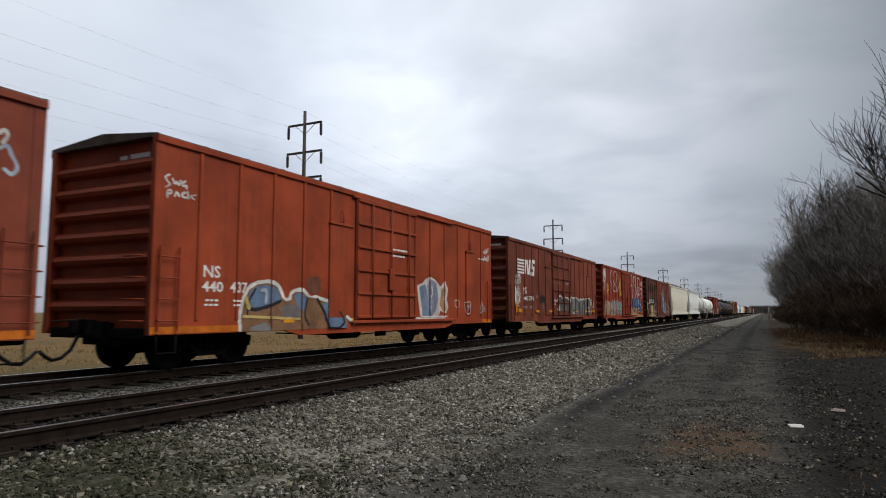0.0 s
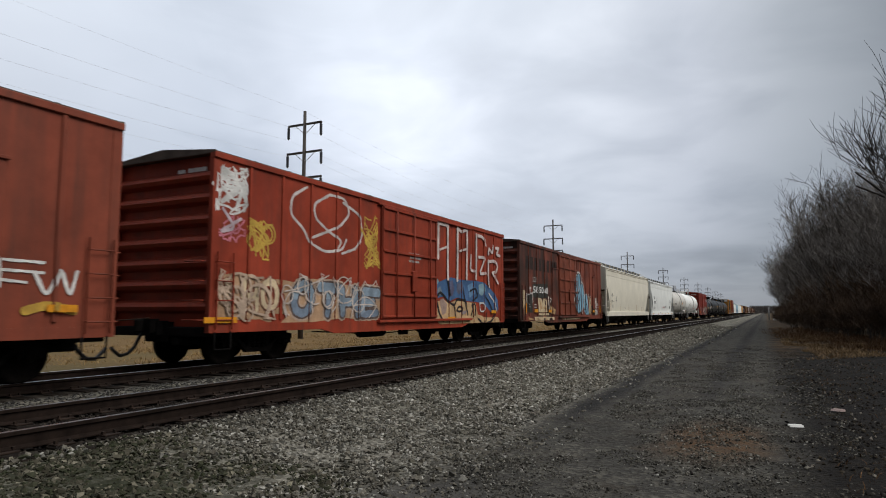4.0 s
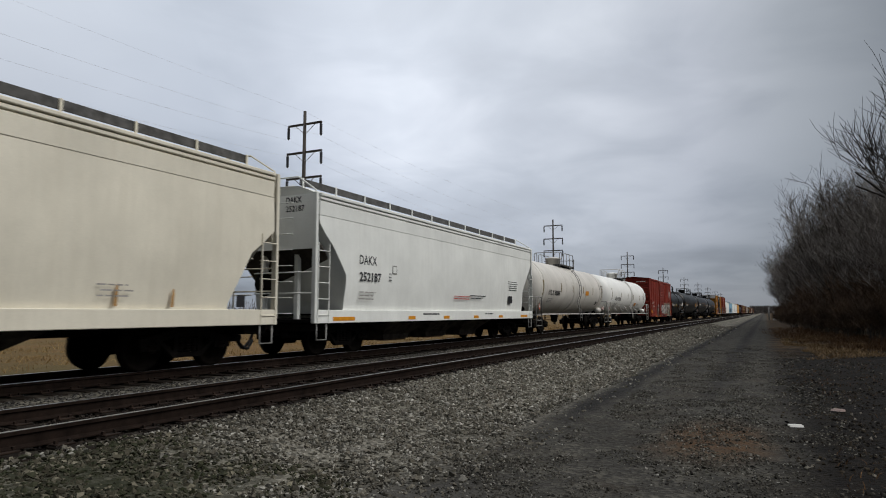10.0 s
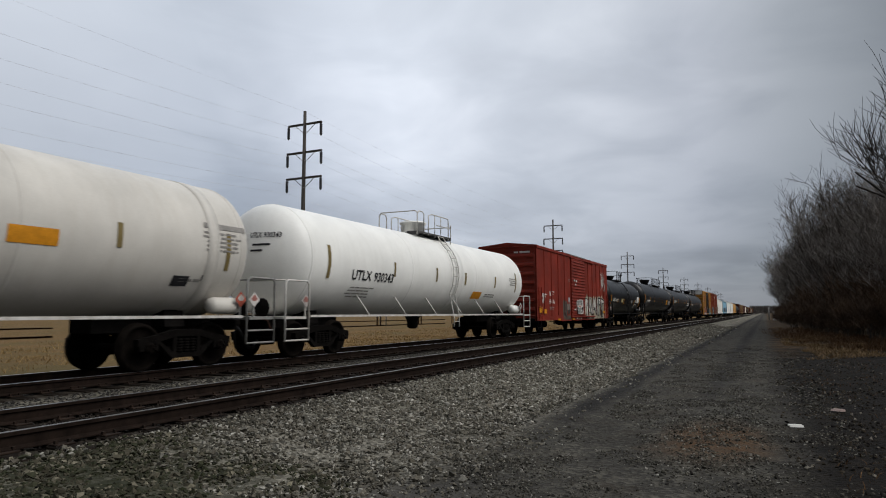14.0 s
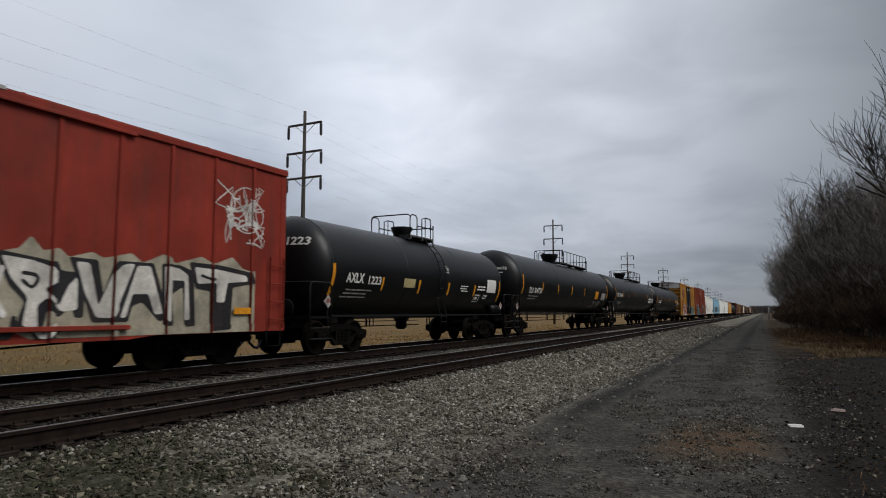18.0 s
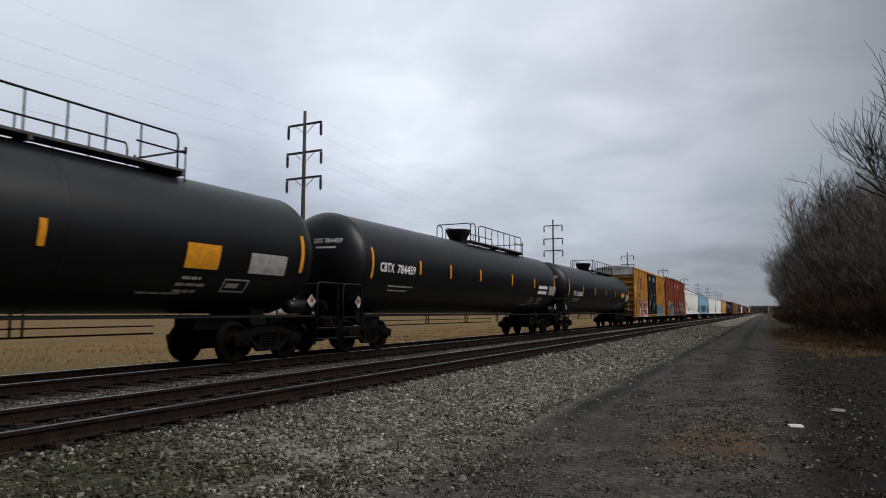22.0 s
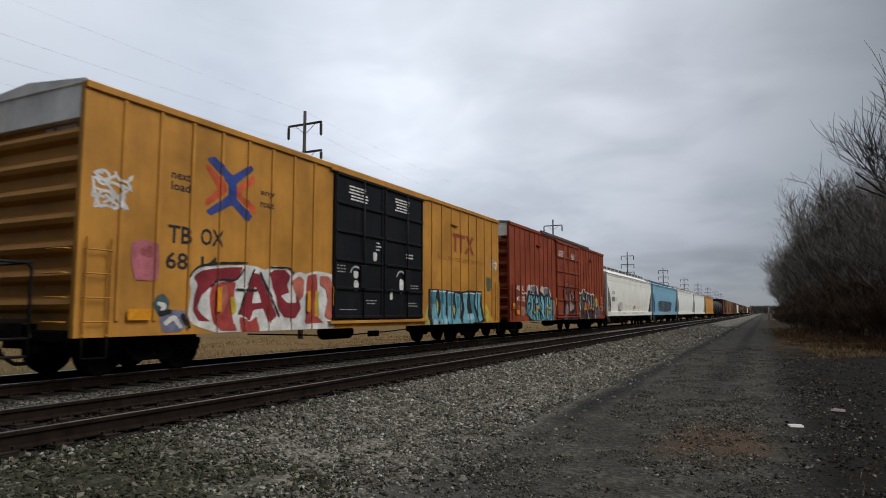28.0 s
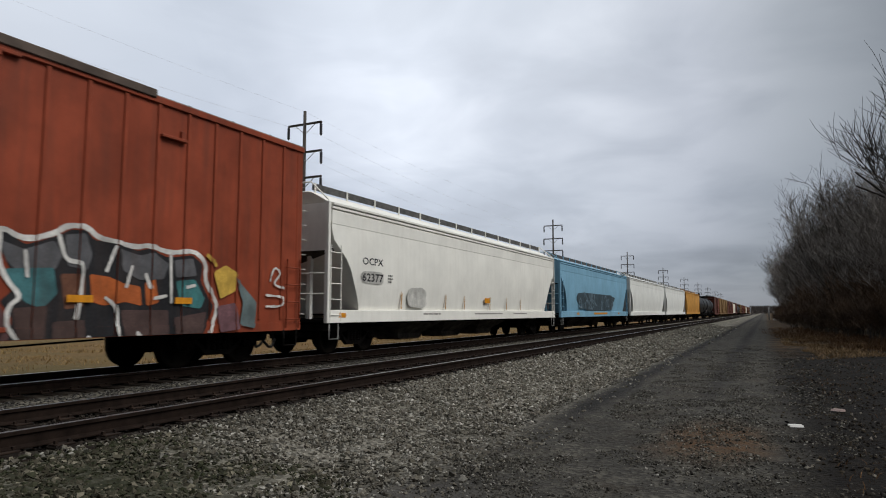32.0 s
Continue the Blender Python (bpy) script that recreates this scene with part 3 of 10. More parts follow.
def graffiti(car, text, y0, y1, z0, z1, x, fills, line=(0.02, 0.02, 0.022), halo=None, seed=1, posts=(), depth=0.0, label="", bold=0.13, edge=0.045, shine=None):
    """A painted piece: fat rounded letters with a halo, an outline and coloured fillings."""
    rnd = random.Random(seed)
    n = len(text)
    step, h = (y1 - y0) / n, z1 - z0
    places = []
    for i, ch in enumerate(text):
        hh = h * rnd.uniform(0.86, 1.0)
        w = step * rnd.uniform(1.0, 1.14)
        r = min(bold * hh, 0.25 * w)
        places.append((letter_caps(ch, y0 + i * step + rnd.uniform(-0.05, 0.05) * step, z0 + rnd.uniform(0, 0.1) * h, w, hh, r, rnd.uniform(-0.14, 0.14), rnd), r, hh))
    first = None
    if halo:
        for i, (caps, r, hh) in enumerate(places):
            ob = painted(car, caps, x + 0.0005 * i, halo, "graffiti_halo", edge * 2.1, posts, depth, label if first is None else "", seed=i, taper=0.4)
            first = first or ob
    top = 0.003 + 0.0005 * n
    for i, (caps, r, hh) in enumerate(places):
        xi = x + top + 0.004 * i
        letter = painted(car, caps, xi, line, "graffiti_letter", edge, posts, depth, label if first is None else "", seed=i, taper=0.4)
        first = first or letter
        own = fills[i % len(fills)] if isinstance(fills[0], list) else fills
        for j, color in enumerate(own):
            cut = None
            if j:
                cut = ((x, (caps[0][0] + caps[-1][2]) / 2, z0 + hh * (j / len(own)) + rnd.uniform(-0.08, 0.08) * hh), Vector((0, rnd.uniform(-0.6, 0.6), 1)).normalized())
            painted(letter, caps, xi + 0.0009 * (j + 1), color, "letter_fill", 0.0, posts, depth, seed=i + 7, taper=0.4, cut=cut)
        if shine:
            painted(letter, [(a - r * 0.35, b + r * 0.4, c - r * 0.35, d + r * 0.4, r * 0.16) for a, b, c, d, _ in caps[: max(1, len(caps) // 3)]], xi + 0.0009 * (len(own) + 1), shine, "letter_shine", 0.0, posts, depth, cell=0.02, wob=0.003)
    return first


def scrawl(car, y0, y1, z0, z1, x, color, strokes=8, width=0.035, seed=1, posts=(), depth=0.0, label="scrawled spray paint"):
    """Loose looping strokes of a spray can."""
    rnd = random.Random(seed)
    for k in range(strokes):
        bm = bmesh.new()
        a = Vector((rnd.uniform(y0, y1), rnd.uniform(z0, z1)))
        p, ang, turn = [a], rnd.uniform(0, 6.28), rnd.uniform(-0.7, 0.7)
        ln = (z1 - z0) * 0.12
        for _ in range(13):
            ang += turn
            q = p[-1] + Vector((math.cos(ang), math.sin(ang))) * ln
            if not (y0 <= q.x <= y1 and z0 <= q.y <= z1):
                ang += 2.3
                q = p[-1] + Vector((math.cos(ang), math.sin(ang))) * ln
                q.x, q.y = min(max(q.x, y0 - 0.03), y1 + 0.03), min(max(q.y, z0 - 0.03), z1 + 0.03)
            p.append(q)
        edge = []
        for i, u in enumerate(p):
            d = p[min(i + 1, len(p) - 1)] - p[max(i - 1, 0)]
            if d.length < 1e-4:
                continue
            nn = Vector((-d.y, d.x)).normalized() * width / 2
            edge.append((bm.verts.new((x + 0.0007 * k, u.x + nn.x, u.y + nn.y)), bm.verts.new((x + 0.0007 * k, u.x - nn.x, u.y - nn.y))))
        for (a0, a1), (b0, b1) in zip(edge, edge[1:]):
            bm.faces.new((a0, a1, b1, b0))
        if posts:
            drape(bm, posts, depth)
        face_out(bm)
        part("graffiti_stroke", bm, tag_paint(color), car, label)


def strips(car, marks, x, posts=(), depth=0.0, mat=None):
    """Reflective strips on the sill: (y, z, length along the car, height)."""
    for y, z, w, h in marks:
        bm = bmesh.new()
        box(bm, x, x + 0.006, y - w / 2, y + w / 2, z, z + h)
        part("reflector", bm, mat or M["reflector"], car, "yellow reflective strip")


# ---- box cars ----
def boxcar(mid, L, w, eave, mat, label, door=(0.0, 3.4), doors=1, door_mat=None, end_mat=None, roof_mat=None, sill=0.60, floor=0.88, post_gap=1.15, post_w=0.08, post_d=0.032, rolls=True, ribs=7, raised_end=0.0, sill_stripe=None, door_ribs=True, trucks=None, detail=True, group="", plates=False, header=None):
    car = empty("boxcar", start_pose(mid), label, "boxcar", group)
    cars.append((car, mid))
    h = L / 2
    end_mat = end_mat or mat
    roof_mat = roof_mat or M["roof_dark"]
    # closed shell inside the side sheets
    bm = bmesh.new()
    box(bm, -w + 0.05, w - 0.05, -h + 0.27, h - 0.27, floor - 0.1, eave - 0.02)
    part("body", bm, mat, car)
    d0, d1 = door[0] - door[1] / 2, door[0] + door[1] / 2
    posts = []
    for a, b in ((-h, d0), (d1, h)):
        n = max(2, round((b - a) / post_gap))
        for i in range(1, n):
            y = a + (b - a) * i / n
            posts.append((y - post_w / 2, y + post_w / 2))
    for s in (1, -1):
        bm = bmesh.new()
        box(bm, s * w - 0.05 if s > 0 else -w, w if s > 0 else -w + 0.05, -h, h, floor, eave)
        side = part("side_panel", bm, mat, car)
        if s > 0:
            src = None
            for a, b in posts:
                if src is None:
                    bm = bmesh.new()
                    box(bm, 0, post_d, -post_w / 2, post_w / 2, floor + 0.1, eave - 0.12, bevel=0.008)
                    src = part("side_post", bm, mat, side, m=pose(w, (a + b) / 2, 0))
                else:
                    share("side_post", src, side, pose(w, (a + b) / 2, 0))
        # top rail and sill
        bm = bmesh.new()
        x0, x1 = (w - 0.02, w + 0.05) if s > 0 else (-w - 0.05, -w + 0.02)
        box(bm, x0, x1, -h, h, eave - 0.12, eave + 0.01, bevel=0.012)
        part("top_rail", bm, mat, car)
        bm = bmesh.new()
        x0, x1 = (w - 0.08, w + 0.02) if s > 0 else (-w - 0.02, -w + 0.08)
        # a fish-belly sill, deeper between the trucks
        prism(bm, [(-h, floor + 0.02), (-h, floor - 0.16), (-h * 0.55, floor - 0.16), (-h * 0.48, sill), (h * 0.48, sill), (h * 0.55, floor - 0.16), (h, floor - 0.16), (h, floor + 0.02)], "x", x0, x1)
        part("side_sill", bm, mat, car)
    if sill_stripe:
        bm = bmesh.new()
        box(bm, w + 0.02, w + 0.026, -h, -h + 2.4, floor - 0.14, floor - 0.01)
        part("sill_stripe", bm, sill_stripe, car, "orange stripe on the sill")
        bm = bmesh.new()
        box(bm, w + 0.02, w + 0.026, h - 1.0, h, floor - 0.14, floor - 0.01)
        part("sill_stripe", bm, sill_stripe, car, "orange stripe on the sill")
    # ends with pressed ribs
    for s in (-1, 1):
        bm = bmesh.new()
        y0 = s * (h - 0.20)
        box(bm, -w, w, min(y0, y0 - s * 0.06), max(y0, y0 - s * 0.06), floor - 0.16, eave)
        endp = part("end_wall", bm, end_mat, car)
        top = eave - 0.25 - raised_end
        src = None
        for k in range(ribs):
            z = floor + 0.15 + (top - floor - 0.15) * (k + 0.5) / ribs
            rh = (top - floor) / ribs * 0.30
            if src is None:
                bm = bmesh.new()
                prism(bm, [(0.0, -rh), (s * 0.13, -rh * 0.55), (s * 0.17, 0.0), (s * 0.13, rh * 0.55), (0.0, rh)], "x", -w + 0.14, w - 0.14)
                src = part("end_rib", bm, end_mat, endp, m=pose(0, y0, z))
            else:
                share("end_rib", src, endp, pose(0, y0, z))
        for sx in (-1, 1):
            bm = bmesh.new()
            box(bm, min(sx * w, sx * (w - 0.1)) - 0.01, max(sx * w, sx * (w - 0.1)) + 0.01, min(s * h, y0), max(s * h, y0), floor - 0.16, eave + 0.01, bevel=0.01)
            part("corner_post", bm, mat, car)
        if raised_end:
            bm = bmesh.new()
            box(bm, -w + 0.02, w - 0.02, min(y0, y0 + s * 0.17), max(y0, y0 + s * 0.17), eave - 0.25 - raised_end, eave - 0.01)
            part("end_top_panel", bm, M["white_end"], car, "white painted top of the end wall")
    # roof: shallow peak, with seams
    bm = bmesh.new()
    prism(bm, [(-w - 0.03, eave - 0.02), (w + 0.03, eave - 0.02), (w + 0.03, eave + 0.03), (0, eave + 0.17), (-w - 0.03, eave + 0.03)], "y", -h, h)
    roof = part("roof", bm, roof_mat, car)
    n = round(L / 1.2)
    src = None
    for i in range(n + 1):
        y = -h + 0.03 + (L - 0.06) * i / n
        if src is None:
            bm = bmesh.new()
            prism(bm, [(-w - 0.02, eave + 0.0), (w + 0.02, eave + 0.0), (w + 0.02, eave + 0.045), (0, eave + 0.20), (-w - 0.02, eave + 0.045)], "y", -0.03, 0.03)
            src = part("roof_seam", bm, roof_mat, roof, m=pose(0, y, 0))
        else:
            share("roof_seam", src, roof, pose(0, y, 0))
    # sliding or plug doors on the near side, a plain one on the far side
    for s in (1, -1):
        dw = door[1] / doors
        for j in range(doors):
            a, b = d0 + j * dw + 0.03, d0 + (j + 1) * dw - 0.03
            bm = bmesh.new()
            x0, x1 = (w, w + 0.07) if s > 0 else (-w - 0.07, -w)
            box(bm, x0, x1, a, b, floor + 0.06, eave - 0.16, bevel=0.012)
            dr = part("door", bm, door_mat or mat, car)
            if s < 0:
                continue
            if door_ribs:
                for z in [floor + 0.10 + (eave - floor - 0.35) * k / 5 for k in range(6)]:
                    bm = bmesh.new()
                    box(bm, w + 0.07, w + 0.122, a + 0.03, b - 0.03, z, z + 0.075, bevel=0.01)
                    part("door_rib", bm, door_mat or mat, dr)
                for y in (a + 0.02, b - 0.10):
                    bm = bmesh.new()
                    box(bm, w + 0.07, w + 0.10, y, y + 0.08, floor + 0.08, eave - 0.18, bevel=0.008)
                    part("door_stile", bm, door_mat or mat, dr)
            else:
                bm = bmesh.new()
                n = 18
                for k in range(n):
                    z = floor + 0.25 + (eave - floor - 0.6) * k / (n - 1)
                    prism(bm, [(w + 0.07, z - 0.05), (w + 0.10, z - 0.02), (w + 0.10, z + 0.02), (w + 0.07, z + 0.05)], "y", a + 0.06, b - 0.06)
                part("door_corrugation", bm, door_mat or mat, dr)
            for y in () if not door_ribs else ((a + b) / 2 + 0.1,) if doors > 1 else (a + (b - a) * 0.22, (a + b) / 2 + 0.1, b - (b - a) * 0.16):
                bm = bmesh.new()
                pipe(bm, [(w + 0.135, y, floor + 0.12), (w + 0.135, y, eave - 0.25)], 0.026, 6)
                part("lock_rod", bm, door_mat or mat, dr)
            if not door_ribs:
                continue
            bm = bmesh.new()
            box(bm, w + 0.09, w + 0.165, (a + b) / 2 - 0.05, (a + b) / 2 + 0.25, floor + 0.90, floor + 1.55, bevel=0.02)
            part("lock_housing", bm, door_mat or mat, dr)
        if s > 0:
            bm = bmesh.new()
            box(bm, w - 0.01, w + 0.13, d0 - 0.15, d1 + (0.25 if doors > 1 else door[1] * 0.8), floor - 0.04, floor + 0.04, bevel=0.01)
            part("door_track", bm, mat, car)
            bm = bmesh.new()
            box(bm, w - 0.01, w + 0.09, d0 - 0.15, d1 + (0.25 if doors > 1 else door[1] * 0.8), eave - 0.17, eave - 0.11, bevel=0.01)
            part("door_track", bm, mat, car)
    if detail:
        for s in (-1, 1):
            ladder(car, mat, w + 0.09, s * (h - 0.35), floor - 0.1, floor + 1.5, 0.45, 4)
            ladder(car, end_mat, w - 0.35, s * (h + 0.15), floor - 0.1, floor + 1.5, 0.45, 4, across="x", depth=0.12)
            bm = bmesh.new()
            pipe(bm, [(w + 0.02, s * (h - 0.15), floor - 0.14), (w + 0.02, s * (h - 0.15), floor - 0.5), (w + 0.02, s * (h - 0.6), floor - 0.5), (w + 0.02, s * (h - 0.6), floor - 0.14)], 0.02, 5)
            part("step", bm, M["under"], car)
    if plates:
        # access plates beside the door and near the tail, with hooded top edges
        for a, b, z0, z1 in ((d0 - 1.15, d0 - 0.12, floor + 0.12, floor + 2.55), (h - 2.55, h - 1.95, floor + 0.45, eave - 1.05)):
            bm = bmesh.new()
            box(bm, w, w + post_d + 0.012, a, b, z0, z1, bevel=0.008)
            plate = part("side_plate", bm, mat, car)
            bm = bmesh.new()
            box(bm, w + 0.01, w + post_d + 0.05, a - 0.04, b + 0.04, z1, z1 + 0.06, bevel=0.01)
            part("plate_hood", bm, mat, plate)
            bm = bmesh.new()
            pipe(bm, [(w + 0.02, (a + b) / 2, z1 + 0.1), (w + 0.09, (a + b) / 2, z1 + 0.1), (w + 0.09, (a + b) / 2, z1 + 0.4), (w + 0.02, (a + b) / 2, z1 + 0.4)], 0.018, 5)
            part("plate_handle", bm, mat, plate)
            posts = sorted([p for p in posts if p[1] < a or p[0] > b] + [(a, b)])
    if header:
        bm = bmesh.new()
        box(bm, w - 0.02, w + 0.085, header[0], header[1], eave - 0.05, eave + 0.11, bevel=0.015)
        part("door_header", bm, header[2], car)
    underframe(car, h, floor + 0.16, sill, trucks, rolls)
    return car, posts, post_d


def end_marks(car, lines, y, mat, label="small print on the end wall", bulge=None):
    """Print on a car's end that faces its head; bulge (middle, radius, centre height, depth) follows a tank's head."""
    bm = bmesh.new()
    for text, x, z, h, w in lines:
        if text == "=":
            blob(bm, 0.0, [(x, z), (x + w, z), (x + w, z + h), (x, z + h)])
        else:
            glyphs(bm, text, x, z, h * 1.4, 0.0, offset=h * 0.03, width=w, height=h)
    for v in bm.verts:
        x, z = v.co.y, v.co.z
        yy = y
        if bulge:
            cyl, R, zc, head = bulge
            yy = -cyl - head * math.sqrt(max(0.02, 1 - (x * x + (z - zc) ** 2) / (R * R))) - 0.02
        v.co = (x, yy, z)
    for f in bm.faces:
        f.normal_update()
        if f.normal.y > 0:
            f.normal_flip()
    return part("end_lettering", bm, mat, car, label)


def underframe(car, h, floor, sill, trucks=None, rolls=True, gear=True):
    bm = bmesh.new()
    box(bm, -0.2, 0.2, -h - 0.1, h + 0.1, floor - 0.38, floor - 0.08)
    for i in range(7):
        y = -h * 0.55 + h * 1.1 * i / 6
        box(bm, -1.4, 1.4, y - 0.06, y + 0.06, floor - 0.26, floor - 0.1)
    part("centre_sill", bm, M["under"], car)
    if gear:
        bm = bmesh.new()
        tube(bm, (0.75, -1.6, floor - 0.45), (0.75, -0.4, floor - 0.45), 0.2, 12)
        part("air_reservoir", bm, M["under"], car)
        bm = bmesh.new()
        pipe(bm, [(0.95, -h * 0.5, floor - 0.4), (0.95, -1.0, floor - 0.55), (0.95, h * 0.15, floor - 0.5), (0.95, h * 0.5, floor - 0.38)], 0.018, 5)
        box(bm, 0.9, 1.0, 0.4, 0.9, floor - 0.62, floor - 0.45)
        part("brake_rod", bm, M["under"], car)
    ty = trucks or (h - 2.0)
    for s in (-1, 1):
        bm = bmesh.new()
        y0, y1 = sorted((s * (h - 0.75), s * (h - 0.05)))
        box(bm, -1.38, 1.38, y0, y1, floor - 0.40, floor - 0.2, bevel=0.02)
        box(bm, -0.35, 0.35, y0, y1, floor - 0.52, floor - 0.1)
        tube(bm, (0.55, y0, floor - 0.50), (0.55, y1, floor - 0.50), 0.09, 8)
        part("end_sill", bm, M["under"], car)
        truck(car, s * ty, rolls=rolls)
        coupler(car, s * h, s)


# ---- covered hoppers ----
def hopper(mid, L, w, eave, mat, label, roof_top=None, bays=3, rolls=True, sill_z=1.0, detail=True, lip=True, group="", cut=((1.1, 1.42), (1.4, 1.35), (2.45, 0.78), (2.85, 0.3), (3.1, 0.0)), frames=()):
    """A covered hopper: curved sides, sloping ends, discharge bays and a roof walk."""
    car = empty("covered_hopper", start_pose(mid), label, "covered hopper", group)
    cars.append((car, mid))
    h = L / 2
    roof_top = roof_top or eave + 0.33
    # side profile: slightly bowed, from the sill to the eave
    bow = []
    for k in range(13):
        u = k / 12
        bow.append((w - 0.10 * (2 * abs(u - 0.55)) ** 2, sill_z + 0.1 + (eave - sill_z - 0.1) * u))
    roof_line = [(w * 0.55, eave + (roof_top - eave) * 0.75), (0, roof_top - 0.05), (-w * 0.55, eave + (roof_top - eave) * 0.75)]
    prof = bow + roof_line + [(-x, z) for x, z in reversed(bow)]
    bm = bmesh.new()
    for f in prism(bm, prof, "y", -h + 0.12, h - 0.12):
        f.smooth = len(f.verts) == 4 and f.calc_center_median().z < eave
    # the ends slope inwards below
    body_len = h - 0.12
    for v in bm.verts:
        inset = float(np.interp(v.co.z, [z for z, _ in cut], [d for _, d in cut]))
        v.co.y = math.copysign(body_len - inset, v.co.y)
    bm.normal_update()
    for e in bm.edges:
        e.smooth = e.calc_face_angle(0.0) < 0.5
    part("body", bm, mat, car, smooth=False)
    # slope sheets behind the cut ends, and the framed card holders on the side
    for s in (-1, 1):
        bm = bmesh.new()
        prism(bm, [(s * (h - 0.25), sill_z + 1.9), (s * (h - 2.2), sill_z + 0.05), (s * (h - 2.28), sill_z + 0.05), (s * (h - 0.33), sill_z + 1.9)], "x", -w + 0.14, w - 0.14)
        # really body-coloured; the dark bay tone paints its shade
        part("slope_sheet", bm, M["bay"], car, "sloping end sheet, coloured dark for its shade")
    for y, z, sz in frames:
        bm = bmesh.new()
        box(bm, w - 0.02, w + 0.004, y - sz / 2, y + sz / 2, z, z + sz, bevel=0.004)
        holder = part("card_holder", bm, M["grey_metal"], car)
        bm = bmesh.new()
        box(bm, w + 0.004, w + 0.007, y - sz * 0.36, y + sz * 0.36, z + sz * 0.14, z + sz * 0.86)
        part("card", bm, mat, holder)
    if lip:
        for s in (-1, 1):
            for z0, z1, d in ((-0.06, 0.02, 0.055), (-0.16, -0.085, 0.03), (-0.56, -0.185, 0.012)):
                bm = bmesh.new()
                a, b = sorted((s * (w - 0.12), s * (w - 0.03 + d)))
                box(bm, a, b, -h + 0.12, h - 0.12, eave + z0, eave + z1, bevel=0.015)
                part("roof_edge" if z1 > 0 else "top_chord", bm, mat, car)
    # side sill
    for s in (-1, 1):
        bm = bmesh.new()
        a, b = sorted((s * (w - 0.14), s * (w + 0.01)))
        box(bm, a, b, -h, h, sill_z - 0.14, sill_z + 0.20, bevel=0.012)
        part("side_sill", bm, mat, car)
    # end frames: posts, end sheet, ladder, platform
    for s in (-1, 1):
        for sx in (-1, 1):
            bm = bmesh.new()
            x = sx * (w - 0.06)
            box(bm, min(x - 0.06, x + 0.06), max(x - 0.06, x + 0.06), s * h - 0.05, s * h + 0.05, sill_z - 0.14, eave + 0.02, bevel=0.01)
            part("corner_post", bm, mat, car)
        bm = bmesh.new()
        box(bm, -w + 0.1, w - 0.1, s * (h - 0.06) - 0.02, s * (h - 0.06) + 0.02, sill_z + 1.75, eave)
        part("end_sheet", bm, mat, car)
        bm = bmesh.new()
        box(bm, -w + 0.1, w - 0.1, min(s * h, s * (h - 1.9)), max(s * h, s * (h - 1.9)), sill_z - 0.12, sill_z - 0.04)
        part("end_platform", bm, M["under"], car)
        for sx in (-1, 1):
            bm = bmesh.new()
            box(bm, sx * 0.55 - 0.06, sx * 0.55 + 0.06, min(s * (h - 0.5), s * (h - 0.62)), max(s * (h - 0.5), s * (h - 0.62)), sill_z - 0.05, sill_z + 1.8)
            part("end_brace", bm, mat, car)
        if detail:
            ladder(car, mat, w + 0.02, s * (h - 0.28), sill_z - 0.14, sill_z + 1.9, 0.46, 5)
            bm = bmesh.new()
            y = s * (h - 0.28)
            pipe(bm, [(w - 0.04, y - 0.2, sill_z - 0.14), (w - 0.04, y - 0.2, sill_z - 0.55), (w - 0.04, y + 0.2, sill_z - 0.55), (w - 0.04, y + 0.2, sill_z - 0.14)], 0.02, 5)
            part("step", bm, M["grey_metal"], car)
            ladder(car, mat, 0.55, s * (h + 0.06), sill_z - 0.1, eave, 0.5, 8, across="x", depth=0.1)
            bm = bmesh.new()
            lathe(bm, [(0, 0.32), (0.05, 0.34), (0.07, 0.30)], "y", 16, (-0.5, s * (h - 0.45), sill_z + 0.9))
            part("brake_gear", bm, M["under"], car)
            for z in (sill_z + 0.62, sill_z + 1.15):
                bm = bmesh.new()
                pipe(bm, [(-0.4, s * (h + 0.03), z), (w - 0.08, s * (h + 0.03), z)], 0.02, 6)
                part("end_handrail", bm, mat, car)
            bm = bmesh.new()
            pipe(bm, [(0.25, s * (h + 0.05), sill_z - 0.1), (0.25, s * (h + 0.05), sill_z + 1.3)], 0.02, 6)
            part("end_handrail", bm, mat, car)
    # roof walk with its posts
    walk_z = roof_top + 0.07
    x_w = 0.82
    for sx in (-1, 1):
        bm = bmesh.new()
        box(bm, sx * x_w - 0.02, sx * x_w + 0.02, -h + 0.25, h - 0.25, walk_z - 0.10, walk_z + 0.09, bevel=0.008)
        rwalk = part("roof_walk", bm, M["walkway"], car, "dark steel edge of the roof walk")
        n = round(L / 1.5)
        src = None
        for i in range(n + 1):
            y = -h + 0.3 + (L - 0.6) * i / n
            if src is None:
                bm = bmesh.new()
                box(bm, -0.02, 0.02, -0.025, 0.025, eave + 0.10, walk_z + 0.09, bevel=0.006)
                src = part("walk_bracket", bm, mat, rwalk, m=pose(sx * (x_w + 0.055), y, 0))
            else:
                share("walk_bracket", src, rwalk, pose(sx * (x_w + 0.055), y, 0))
    for s in (-1, 1):
        bm = bmesh.new()
        y = s * (h - 0.05)
        pipe(bm, [(w - 0.06, y, eave - 0.3), (w - 0.10, y, eave + 0.08), (0.85, y - s * 0.1, walk_z + 0.10), (-0.85, y - s * 0.1, walk_z + 0.10), (-w + 0.10, y, eave + 0.08), (-w + 0.06, y, eave - 0.3)], 0.022, 6)
        part("end_rail", bm, mat, car)
